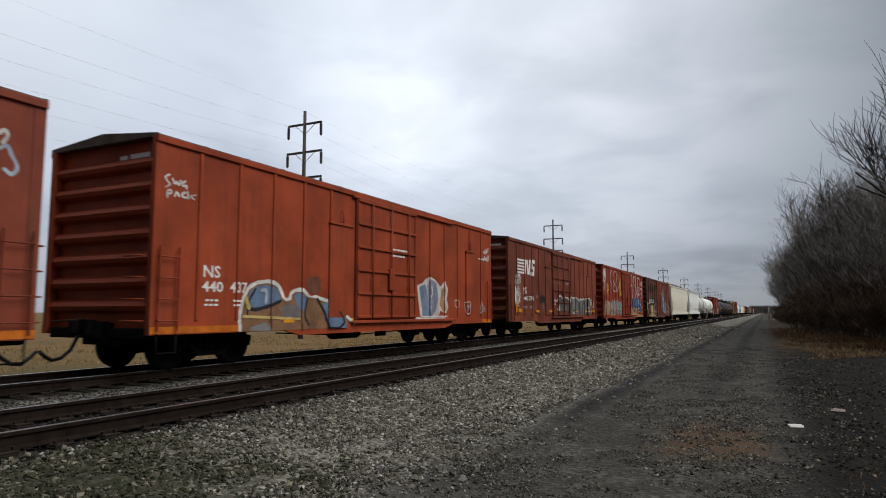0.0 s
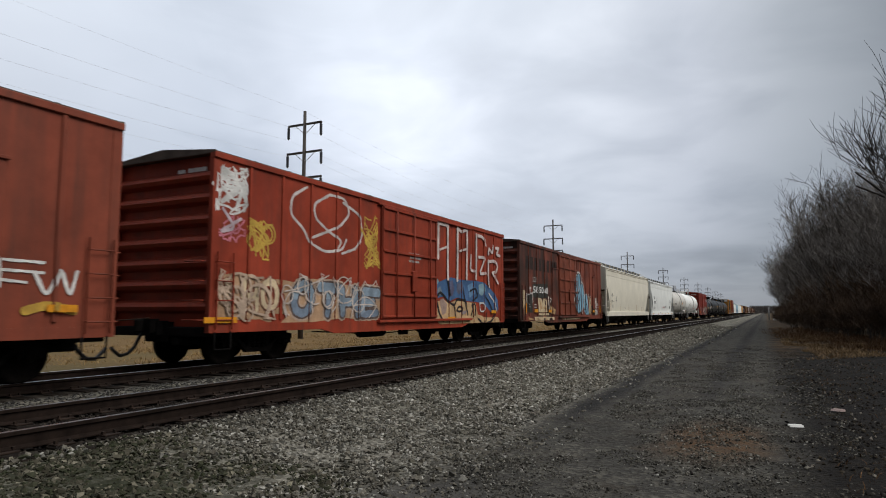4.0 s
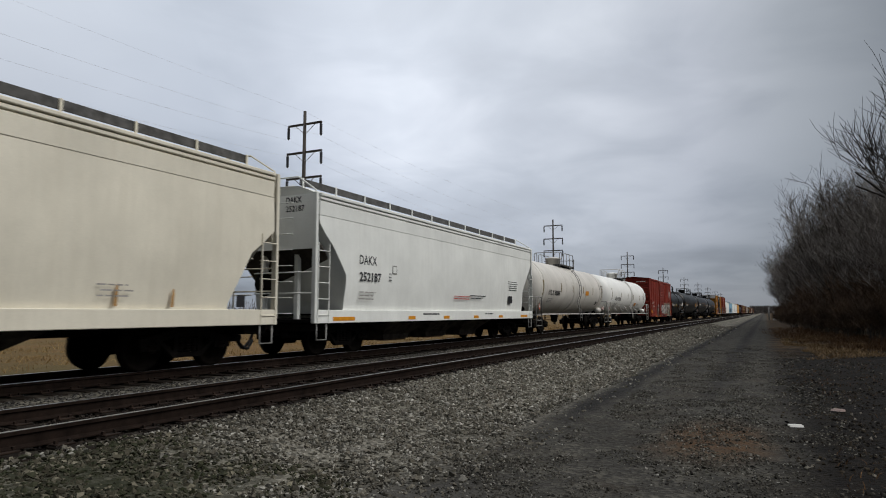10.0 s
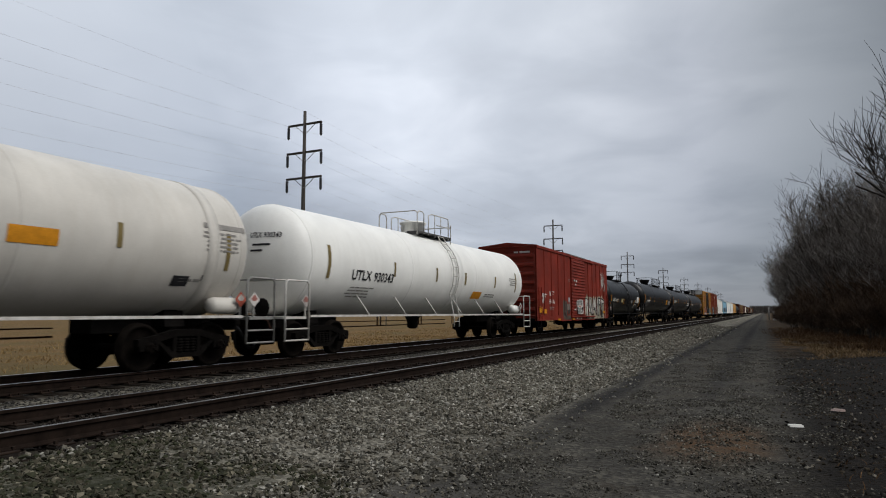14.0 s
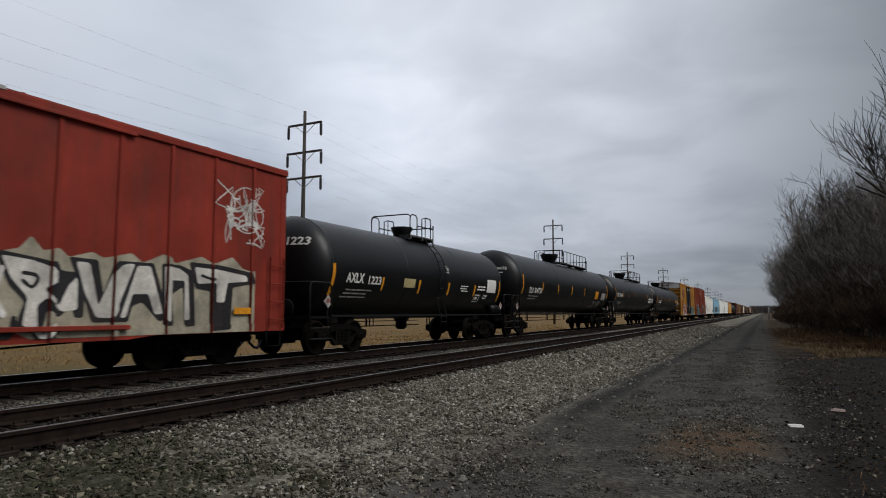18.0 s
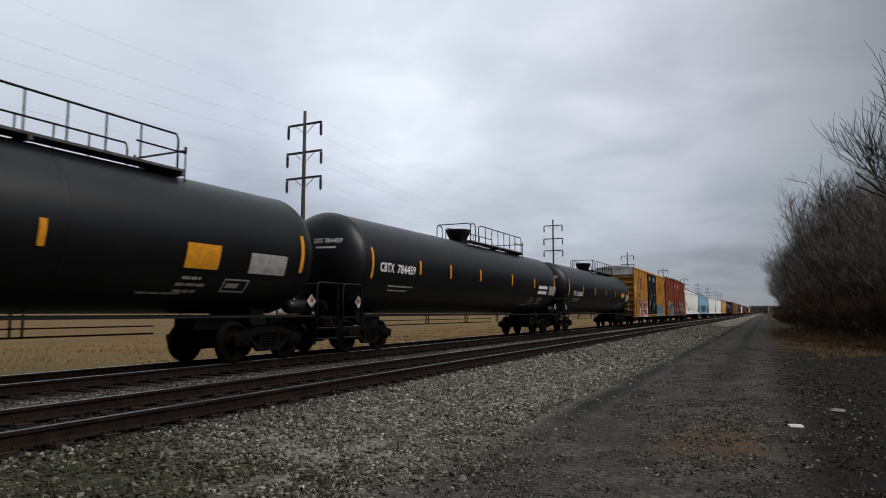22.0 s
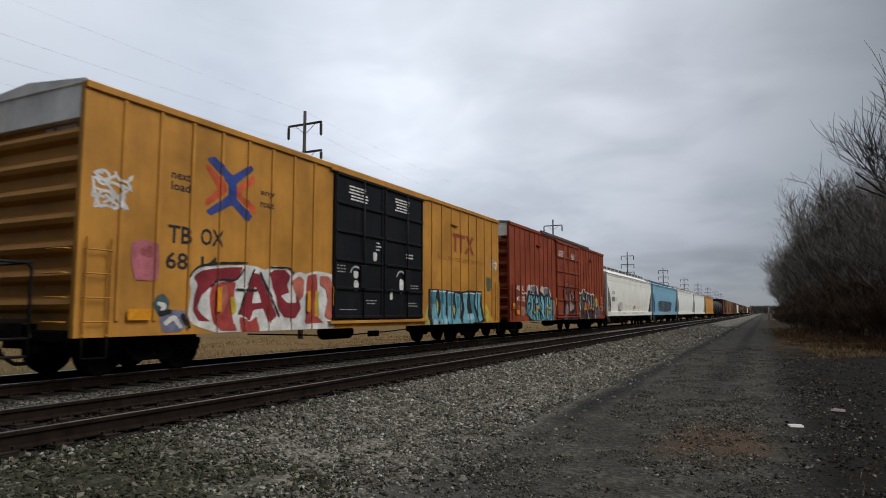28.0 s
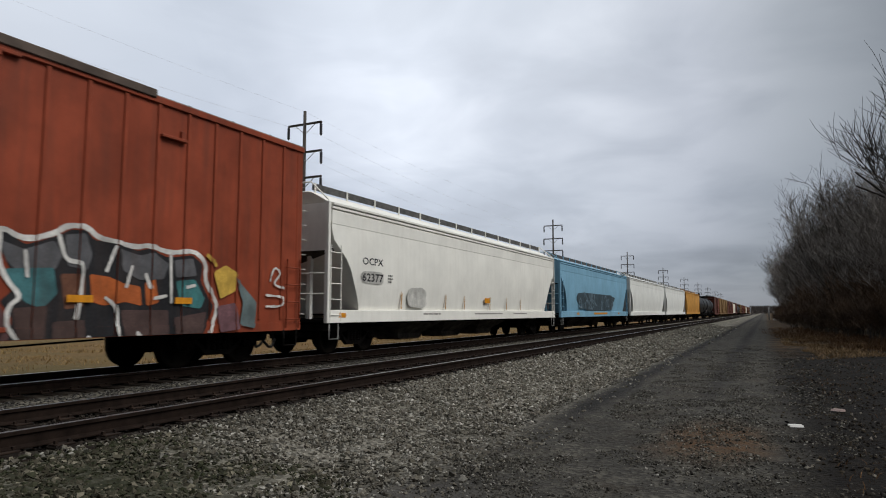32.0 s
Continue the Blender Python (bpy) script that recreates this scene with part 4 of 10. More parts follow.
    # trough hatches
    for i in range(4):
        bm = bmesh.new()
        y = -h * 0.72 + h * 1.44 * i / 3
        box(bm, -0.36, 0.36, y - h * 0.21, y + h * 0.21, roof_top - 0.06, roof_top + 0.06, bevel=0.02)
        part("hatch_cover", bm, mat, car)
    # discharge bays
    gap, mid_bay = (3.32, -0.4) if L > 18 else (2.95, 0.4)
    for i in range(bays):
        y = mid_bay + gap * (i - (bays - 1) / 2)
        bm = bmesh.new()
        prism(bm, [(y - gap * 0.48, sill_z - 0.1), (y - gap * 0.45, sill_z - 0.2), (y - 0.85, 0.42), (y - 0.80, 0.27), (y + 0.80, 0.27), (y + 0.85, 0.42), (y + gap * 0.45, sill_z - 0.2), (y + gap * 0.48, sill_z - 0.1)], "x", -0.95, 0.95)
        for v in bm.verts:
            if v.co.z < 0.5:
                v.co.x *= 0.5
        bay = part("discharge_bay", bm, M["bay"], car, "grimy sloping discharge hopper, darkened for shade")
        bm = bmesh.new()
        box(bm, -0.45, 0.45, y - 0.7, y + 0.7, 0.22, 0.275, bevel=0.01)
        part("outlet_gate", bm, M["outlet"], bay)
    underframe(car, h, sill_z + 0.06, 0.7, h - 2.0, rolls, gear=False)
    return car


# ---- tank cars ----
def tank_car(mid, L, R, zc, mat, label, metal="black_metal", head=0.75, tip=None, trucks=None, deck=(-1.8, 1.4), rail_kind="pipe", rolls=True, hatch=True, side_rail="black_metal", detail=True, bands=(), far_rail="rust", side_ladder=True, outlet=True, round_dome=False, group="", diamonds=((0.50, 0.46, 0.43),), dome=1.0):
    """A tank car without a running board: shell, saddles, a top platform with rails, side handrails."""
    car = empty("tank_car", start_pose(mid), label, "tank car", group)
    cars.append((car, mid))
    h = L / 2
    tip = tip or h - 0.42
    cyl = tip - head
    prof = []
    for k in range(9):
        a = math.pi / 2 * k / 8
        prof.append((-cyl - head * math.cos(a), max(0.02, R * math.sin(a))))
    for y in (-cyl * 0.98, -cyl * 0.6, -cyl * 0.2, cyl * 0.2, cyl * 0.6, cyl * 0.98):
        prof.append((y, R))
    for k in range(9):
        a = math.pi / 2 * (8 - k) / 8
        prof.append((cyl + head * math.cos(a), max(0.02, R * math.sin(a))))
    bm = bmesh.new()
    lathe(bm, prof, "y", 56, (0, 0, zc))
    part("tank", bm, mat, car, smooth=True)
    # weld seams and bands
    for y in (-cyl, cyl, -cyl * 0.33, cyl * 0.33):
        bm = bmesh.new()
        lathe(bm, [(y - 0.03, R - 0.01), (y - 0.025, R + 0.006), (y + 0.025, R + 0.006), (y + 0.03, R - 0.01)], "y", 56, (0, 0, zc))
        part("weld_seam", bm, mat, car, smooth=True)
    for y, wd in bands:
        bm = bmesh.new()
        lathe(bm, [(y - wd / 2, R - 0.01), (y - wd / 2, R + 0.014), (y + wd / 2, R + 0.014), (y + wd / 2, R - 0.01)], "y", 56, (0, 0, zc))
        part("jacket_band", bm, mat, car)
    # top platform, dome, rails
    top = zc + R
    mm = M[metal]
    if hatch:
        bm = bmesh.new()
        lathe(bm, [(top - 0.12, 0.38 * dome), (top + 0.16 * dome, 0.38 * dome), (top + 0.30 * dome, 0.46 * dome), (top + 0.50 * dome, 0.54 * dome), (top + 0.54 * dome, 0.52 * dome), (top + 0.57 * dome, 0.15)], "z", 18)
        if round_dome:
            bm.free()
            bm = bmesh.new()
            lathe(bm, [(top - 0.15, 0.44), (top + 0.40, 0.44), (top + 0.42, 0.50), (top + 0.47, 0.50), (top + 0.50, 0.44), (top + 0.55, 0.10)], "z", 20)
        part("dome", bm, mat if metal != "black_metal" else mm, car, "round valve housing on top")
    a, b = deck
    bm = bmesh.new()
    box(bm, -0.80, 0.80, b - 0.6, b, top - 0.02, top + 0.03)
    deck_ob = part("platform", bm, M["walkway"], car, "steel grating platform on top")
    for s in (-1, 1):
        bm = bmesh.new()
        box(bm, s * 0.58 - 0.22, s * 0.58 + 0.22, a, b - 0.605, top - 0.02, top + 0.03)
        part("grating", bm, M["walkway"], deck_ob)
    for y in (a + 0.05, (a + b) / 2, b - 0.05):
        bm = bmesh.new()
        box(bm, -0.80, 0.80, y - 0.04, y + 0.04, top - 0.10, top - 0.022)
        part("platform_beam", bm, M["walkway"], deck_ob)
    rh = 0.74
    for s in (-1, 1):
        x = s * 0.78
        bm = bmesh.new()
        gap = a + 0.5
        pipe(bm, [(x, a, top - 0.1), (x, a, top + rh - 0.12), (x, a + 0.12, top + rh), (x, gap - 0.1, top + rh), (x, gap, top + rh - 0.1), (x, gap, top - 0.05)], 0.022, 6)
        pipe(bm, [(x, gap + 0.35, top - 0.05), (x, gap + 0.35, top + rh - 0.08), (x, gap + 0.6, top + rh), (x, b - 0.25, top + rh), (x, b - 0.2, top + rh - 0.1), (x, b - 0.2, top - 0.05)], 0.022, 6)
        n = max(1, round((b - gap - 0.7) / 0.9))
        for i in range(1, n + 1):
            y = gap + 0.35 + (b - 0.2 - gap - 0.5) * i / (n + 1)
            pipe(bm, [(x, y, top), (x, y, top + rh)], 0.018, 6)
        pipe(bm, [(x, b - 1.2, top + rh * 0.52), (x, b, top + rh * 0.52), (x, b, top - 0.3)], 0.02, 6)
        pipe(bm, [(x, b, top + rh * 0.52), (x, b, top + rh * 0.70)], 0.03, 6)
        part("safety_rail", bm, mm, car)
    for y, hh in ((a, rh), (b, rh * 0.6)):
        bm = bmesh.new()
        pipe(bm, [(-0.78, y, top + hh - 0.08), (-0.70, y, top + hh), (0.70, y, top + hh), (0.78, y, top + hh - 0.08)], 0.022, 6)
        part("end_rail", bm, mm, car)
    # ladders down both sides
    for s in (-1, 1) if side_ladder else ():
        bm = bmesh.new()
        y = 1.05 if b - a > 4 else (a + b) / 2 + 0.25
        pts = [(s * 0.9, top - 0.05)]
        for k in range(1, 8):
            ang = math.radians(60 - 12.5 * k)
            pts.append((s * (R + 0.09) * math.cos(ang), zc + (R + 0.09) * math.sin(ang)))
        pts.append((s * (R + 0.10), 1.0))
        pts.append((s * (R + 0.10), 0.62))
        pipe(bm, [(x, y - 0.22, z) for x, z in pts], 0.02, 5)
        lad = part("ladder", bm, mm, car)
        bm = bmesh.new()
        pipe(bm, [(x, y + 0.22, z) for x, z in pts], 0.02, 5)
        part("stile", bm, mm, lad)
        bm = bmesh.new()
        pipe(bm, [(0, y - 0.22, 0), (0, y + 0.22, 0)], 0.014, 5)
        rung = None
        for k in range(len(pts) - 1):
            for f in ((0.0,) if k < len(pts) - 2 else (0.0, 0.5)):
                at = pose(pts[k][0] * (1 - f) + pts[k + 1][0] * f, 0, pts[k][1] * (1 - f) + pts[k + 1][1] * f)
                if rung is None:
                    rung = part("rung", bm, mm, lad, m=at)
                else:
                    share("rung", rung, lad, at)
    # stub sills, saddles, end platforms
    ty = trucks or (h - 2.2)
    for s in (-1, 1):
        bm = bmesh.new()
        box(bm, -0.32, 0.32, min(s * (ty - 1.6), s * (h - 0.05)), max(s * (ty - 1.6), s * (h - 0.05)), 0.74, 1.02)
        prism(bm, [(-0.62, zc - R * 0.89), (-0.7, 0.85), (0.7, 0.85), (0.62, zc - R * 0.89)], "y", s * ty - 0.25, s * ty + 0.25)
        part("saddle", bm, M["under"], car)
        bm = bmesh.new()
        y0, y1 = sorted((s * (h - 0.9), s * (h - 0.08)))
        box(bm, -1.5, 1.5, y0, y1, 0.98, 1.04)
        part("end_platform", bm, M["under"] if metal == "black_metal" else mm, car)
        ye, yi = s * (h - 0.12), s * (h - 1.0)
        for sx in (-1, 1):
            x = sx * 1.5
            bm = bmesh.new()
            pipe(bm, [(x, ye, 0.45), (x, ye, 1.82), (x, ye - s * 0.08, 1.9), (x, yi + s * 0.08, 1.9), (x, yi, 1.82), (x, yi, 0.45)], 0.026, 6)
            step = part("end_step_rail", bm, mm, car)
            for z in (0.47, 0.74):
                bm = bmesh.new()
                pipe(bm, [(x, ye, z), (x, yi, z)], 0.024, 5)
                part("rung", bm, mm, step)
            bm = bmesh.new()
            pipe(bm, [(sx * 0.3, ye, 1.9), (x, ye, 1.9)], 0.022, 6)
            part("cross_bar", bm, mm, step)
        if detail:
            # hazard diamonds in holders and the brake cylinder behind them
            for dy, colour in zip((-0.30, 0.12), diamonds if s > 0 else diamonds[:1]):
                y = s * (h - 0.75) + dy * s
                bm = bmesh.new()
                prism(bm, [(y - 0.17, 1.42), (y, 1.25), (y + 0.17, 1.42), (y, 1.59)], "x", 1.36, 1.372)
                sign = part("diamond_sign", bm, tag_paint(colour), car, "diamond-shaped hazard sign")
                bm = bmesh.new()
                prism(bm, [(y - 0.10, 1.44), (y - 0.05, 1.39), (y + 0.05, 1.39), (y + 0.10, 1.44), (y, 1.54)], "x", 1.373, 1.376)
                part("sign_mark", bm, tag_paint((0.6, 0.57, 0.53) if colour[0] > 0.3 and colour[1] < 0.2 else (0.30, 0.12, 0.10)), sign)
                bm = bmesh.new()
                box(bm, 1.33, 1.358, y - 0.02, y + 0.02, 1.0, 1.5)
                part("sign_post", bm, mm, sign)
        if detail and s > 0:
            bm = bmesh.new()
            lathe(bm, [(h - 1.75, 0.04), (h - 1.72, 0.15), (h - 1.62, 0.18), (h - 1.0, 0.18), (h - 0.93, 0.15), (h - 0.90, 0.04)], "y", 16, (1.12, 0, 1.28))
            part("brake_cylinder", bm, mat, car)
        truck(car, s * ty, rolls=rolls)
        coupler(car, s * h, s, 0.86)
        bm = bmesh.new()
        lathe(bm, [(0, 0.20), (0.03, 0.24), (0.05, 0.20)], "y", 14, (0.6, s * (h - 0.3), 1.25))
        part("brake_wheel", bm, M["under"], car)
    # handrails along the sides
    for s in (-1, 1):
        mat_r = M[side_rail] if s > 0 else M[far_rail]
        bm = bmesh.new()
        x = s * (R - 0.02)
        box(bm, min(x, x + s * 0.05), max(x, x + s * 0.05), -h + 1.1, h - 1.1, 1.02, 1.075)
        n = 5
        for i in range(n):
            y = (-h + 2.5) + (L - 5.0) * i / (n - 1)
            for dy in (-0.12, 0.12):
                if s < 0:
                    box(bm, x - 0.02, x + 0.02, y + dy - 0.018, y + dy + 0.018, 0.62, 1.1)
        if s < 0:
            box(bm, x - 0.02, x + 0.02, -ty + 1.2, ty - 1.2, 0.62, 0.66)
            box(bm, x - 0.02, x + 0.02, -ty + 1.2, ty - 1.2, 0.80, 0.83)
        rail = part("side_handrail", bm, mat_r, car)
        if s > 0 and metal == "white_metal":
            src = None
            for i in range(6):
                y = -ty + 1.5 + (2 * ty - 3.0) * i / 5
                if src is None:
                    bm = bmesh.new()
                    pipe(bm, [(x + 0.02, 0.12, 1.06), (R * 0.80, -0.14, zc - R * 0.60)], 0.025, 6)
                    src = part("brace", bm, mat_r, rail, m=pose(0, y, 0))
                else:
                    share("brace", src, rail, pose(0, y, 0))
    # bottom outlet
    if not outlet:
        return car
    bm = bmesh.new()
    lathe(bm, [(0.55, 0.12), (0.62, 0.2), (0.8, 0.2), (zc - R + 0.1, 0.35)], "z", 12)
    part("bottom_outlet", bm, M["under"], car)
    return car


def on_tank(car, marks, R, zc, mat, name="lettering", label=""):
    """Wraps flat marks (built in the plane x = 0 as y and z) round the shell."""
    bm = marks
    n = 6
    lo = min(v.co.z for v in bm.verts)
    hi = max(v.co.z for v in bm.verts)
    for k in range(1, n):
        z = lo + (hi - lo) * k / n
        bmesh.ops.bisect_plane(bm, geom=bm.verts[:] + bm.edges[:] + bm.faces[:], plane_co=(0, 0, z), plane_no=(0, 0, 1), dist=1e-5)
    for v in bm.verts:
        dz = max(-R * 0.98, min(R * 0.98, v.co.z - zc))
        lift = R + 0.010 + v.co.x
        v.co.x = lift * math.sqrt(1 - (dz / R) ** 2)
        v.co.z = zc + dz * lift / R
    face_out(bm)
    return part(name, bm, mat, car, label)


def tank_print(car, lines, R, zc, mat, label=""):
    """Words one by one, and the small print in one piece, on a tank's side."""
    words = [q for q in lines if q[0] != "="]
    bars = [q for q in lines if q[0] == "="]
    for q in words:
        on_tank(car, flat_marks([q]), R, zc, mat, label=label)
    if bars:
        mat = M["faint_print"] if mat == M["black_paint"] else mat
        tagged(on_tank(car, flat_marks(bars), R, zc, mat, "small_print"), kind="stuff")


def flat_marks(lines):
    bm = bmesh.new()
    for text, y, z, h, *w in lines:
        if text == "=":
            blob(bm, 0.0, [(y, z), (y + w[0], z), (y + w[0], z + h), (y, z + h)])
        else:
            glyphs(bm, text, y, z, h * 1.4, 0.0, offset=h * 0.03, width=w[0] if w else None, height=h)
    return bm


# ---- ground ----
def ground_height(x):
    pts = [(-4000, -0.35), (-60, -0.3), (-20, -0.18), (-15.2, -0.12), (-14.6, -0.05), (-13.4, 0.22), (-12.9, 0.245), (-10.3, 0.245), (-9.45, 0.20), (-8.6, 0.245), (-6.25, 0.245), (-6.05, 0.262), (-5.62, 0.262), (-5.3, 0.215), (-4.2, 0.03), (-2.6, 0.0), (-1.9, -0.03), (-0.7, 0.02), (0.3, -0.03), (1.4, 0.03), (2.4, 0.10), (4.0, 0.20), (6.5, 0.42), (12, 0.5), (4000, 0.5)]
    for (x0, z0), (x1, z1) in zip(pts, pts[1:]):
        if x <= x1:
            return z0 + (z1 - z0) * (x - x0) / (x1 - x0)
    return pts[-1][1]


def ground_z(x, y):
    k = 0.035 if -6 < x < 7 else (0.02 if x > -20 else 0.1)
    k *= 0 if -13.5 < x < -5.8 else 1
    return ground_height(x) + k * noise.noise(Vector((x * 0.9, y * 0.7, 0))) + k * 0.6 * noise.noise(Vector((x * 3, y * 3, 5)))


def ground_material():
    m = bpy.data.materials.new("ground_cover")
    m.use_nodes = True
    t = m.node_tree
    b = t.nodes["Principled BSDF"]
    tc = t.nodes.new("ShaderNodeTexCoord")
    sep = t.nodes.new("ShaderNodeSeparateXYZ")
    t.links.new(tc.outputs["Object"], sep.inputs[0])

    def nz(scale, detail=5, st=None, rough=0.6):
        n = t.nodes.new("ShaderNodeTexNoise")
        n.inputs["Scale"].default_value, n.inputs["Detail"].default_value, n.inputs["Roughness"].default_value = scale, detail, rough
        if st:
            mp = t.nodes.new("ShaderNodeMapping")
            mp.inputs["Scale"].default_value = st
            t.links.new(tc.outputs["Object"], mp.inputs[0])
            t.links.new(mp.outputs[0], n.inputs["Vector"])
        else:
            t.links.new(tc.outputs["Object"], n.inputs["Vector"])
        return n.outputs[0]

    def mathn(op, a, c=0.0):
        n = t.nodes.new("ShaderNodeMath")
        n.operation = op
        for i, v in enumerate((a, c)):
            if isinstance(v, (int, float)):
                n.inputs[i].default_value = v
            else:
                t.links.new(v, n.inputs[i])
        return n.outputs[0]

    def rng(f, lo, hi, a=0.0, c=1.0):
        n = t.nodes.new("ShaderNodeMapRange")
        for k, v in zip(("From Min", "From Max", "To Min", "To Max"), (lo, hi, a, c)):
            n.inputs[k].default_value = v
        t.links.new(f, n.inputs["Value"])
        return n.outputs[0]

    def mix(f, a, c):
        n = t.nodes.new("ShaderNodeMix")
        n.data_type = "RGBA"
        for i, v in ((0, f), (6, a), (7, c)):
            if isinstance(v, (int, float)):
                n.inputs[i].default_value = v
            elif isinstance(v, tuple):
                n.inputs[i].default_value = (*v, 1)
            else:
                t.links.new(v, n.inputs[i])
        return n.outputs[2]

    wob = nz(0.5, 4)
    x = mathn("ADD", sep.outputs[0], mathn("MULTIPLY", mathn("SUBTRACT", wob, 0.5), 0.8))
    fine, mid_n, big = nz(26, 4), nz(5, 5), nz(0.9, 5)
    vor = t.nodes.new("ShaderNodeTexVoronoi")
    vor.inputs["Scale"].default_value = 19
    t.links.new(tc.outputs["Object"], vor.inputs["Vector"])
    stone = mix(rng(vor.outputs["Color"], 0.1, 0.9), (0.034, 0.031, 0.025), (0.255, 0.235, 0.191))
    stone = mix(rng(fine, 0.45, 0.7, 0, 0.5), stone, (0.072, 0.065, 0.051))
    stone = mix(rng(big, 0.50, 0.66, 0, 0.55), stone, (0.031, 0.031, 0.019))
    road = mix(rng(mid_n, 0.3, 0.7), (0.023, 0.021, 0.018), (0.041, 0.038, 0.032))
    road = mix(rng(fine, 0.52, 0.72, 0, 0.7), road, (0.070, 0.066, 0.057))
    road = mix(rng(big, 0.52, 0.68, 0, 0.75), road, (0.038, 0.030, 0.021))
    # loose lighter gravel lies in drifts, packed dark ground between them
    drift = mathn("MULTIPLY", rng(nz(1.7, 6, None, 0.65), 0.46, 0.60), rng(vor.outputs["Color"], 0.25, 0.7))
    road = mix(mathn("MULTIPLY", drift, 0.8), road, (0.086, 0.079, 0.064))
    road = mix(rng(nz(0.75, 5, (0.820, 0.369, 0.820)), 0.52, 0.64, 0, 0.6), road, (0.024, 0.022, 0.018))
    road = mix(rng(vor.outputs["Color"], 0.6, 0.95, 0, 0.6), road, (0.086, 0.080, 0.066))
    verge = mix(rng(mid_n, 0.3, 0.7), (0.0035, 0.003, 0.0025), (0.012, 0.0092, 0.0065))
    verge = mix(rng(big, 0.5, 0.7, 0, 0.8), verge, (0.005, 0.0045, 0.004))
    # trampled brown grass further along, before the thicket
    grassy = mathn("MULTIPLY", rng(mathn("ADD", sep.outputs[1], mathn("MULTIPLY", mathn("SUBTRACT", nz(0.35, 4), 0.5), 26)), 27, 33), rng(nz(0.6, 5), 0.38, 0.6, 0.15, 1.0))
    verge = mix(grassy, verge, mix(rng(mid_n, 0.3, 0.7), (0.045, 0.028, 0.014), (0.108, 0.070, 0.036)))
    field = mix(rng(mid_n, 0.3, 0.7), (0.090, 0.053, 0.020), (0.190, 0.116, 0.045))
    field = mix(rng(nz(0.25, 6, (0.880, 0.352, 0.880)), 0.46, 0.62, 0, 0.75), field, (0.098, 0.074, 0.028))
    # olive grass close by, its tone also lowered for the lens's dim left corner
    near_dim_green = mathn("MULTIPLY", rng(mathn("ADD", sep.outputs[1], mathn("MULTIPLY", mathn("SUBTRACT", nz(0.2, 4), 0.5), 14)), 10, 19, 1.0, 0.0), 0.85)
    field = mix(near_dim_green, field, mix(rng(mid_n, 0.3, 0.7), (0.053, 0.044, 0.018), (0.106, 0.081, 0.032)))
    field = mix(rng(fine, 0.5, 0.75, 0, 0.45), field, (0.070, 0.040, 0.019))
    c = mix(rng(x, -15.0, -14.3), field, stone)
    oily = mix(rng(mid_n, 0.3, 0.7), (0.011, 0.009, 0.0075), (0.032, 0.025, 0.019))
    for cx in (TRACK_A, TRACK_B):
        d = mathn("ABSOLUTE", mathn("SUBTRACT", sep.outputs[0], cx))
        c = mix(rng(d, 1.15, 1.55, 0.9, 0.0), c, oily)
    # fine dark gravel of the road, with clean ballast beside the track
    c = mix(rng(x, -3.75, -2.75), c, road)
    # worn wheel lines of the road: a clear one beside the ballast, a faint one beside the verge
    for cx, wdt, near, far, deep in ((-2.78, 0.34, 8.0, 11.0, 0.92), (-1.05, 0.42, 11.0, 17.0, 0.65)):
        d = mathn("ABSOLUTE", mathn("SUBTRACT", mathn("ADD", sep.outputs[0], mathn("MULTIPLY", mathn("SUBTRACT", wob, 0.5), 0.35)), cx))
        c = mix(mathn("MULTIPLY", mathn("MULTIPLY", rng(d, 0.08, wdt, deep, 0.0), rng(sep.outputs[1], near, far)), rng(mid_n, 0.25, 0.45, 0.6, 1.0)), c, (0.015, 0.0142, 0.0135))

    def bare(cx, cy, wx, wy, tone, deep):
        dx = mathn("MULTIPLY", mathn("SUBTRACT", x, cx), 1 / wx)
        dy = mathn("MULTIPLY", mathn("SUBTRACT", sep.outputs[1], cy), 1 / wy)
        dist = mathn("SQRT", mathn("ADD", mathn("MULTIPLY", dx, dx), mathn("MULTIPLY", dy, dy)))
        return mix(mathn("MULTIPLY", rng(mathn("ADD", dist, mathn("MULTIPLY", mathn("SUBTRACT", big, 0.5), 0.9)), 0.45, 1.1, deep, 0.0), rng(mid_n, 0.3, 0.55, 0.35, 1.0)), c, tone)

    # a rusty brown bare patch beside the wheel line, smooth grey packed dirt before it, moss at the foot of the
    # ballast, darkened for lens falloff
    c = bare(-0.65, 9.0, 0.75, 1.7, (0.070, 0.040, 0.020), 0.95)
    c = bare(-2.5, 5.0, 0.9, 0.8, (0.056, 0.052, 0.047), 0.9)
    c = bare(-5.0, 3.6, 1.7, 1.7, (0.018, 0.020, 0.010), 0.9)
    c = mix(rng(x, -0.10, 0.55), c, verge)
    t.links.new(c, b.inputs["Base Color"])
    b.inputs["Roughness"].default_value = 0.92
    b.inputs["Specular IOR Level"].default_value = 0.1
    bp = t.nodes.new("ShaderNodeBump")
    bp.inputs["Strength"].default_value, bp.inputs["Distance"].default_value = 0.7, 0.03
    t.links.new(mathn("ADD", vor.outputs["Distance"], mathn("MULTIPLY", fine, 0.8)), bp.inputs["Height"])
    t.links.new(bp.outputs[0], b.inputs["Normal"])
    return m


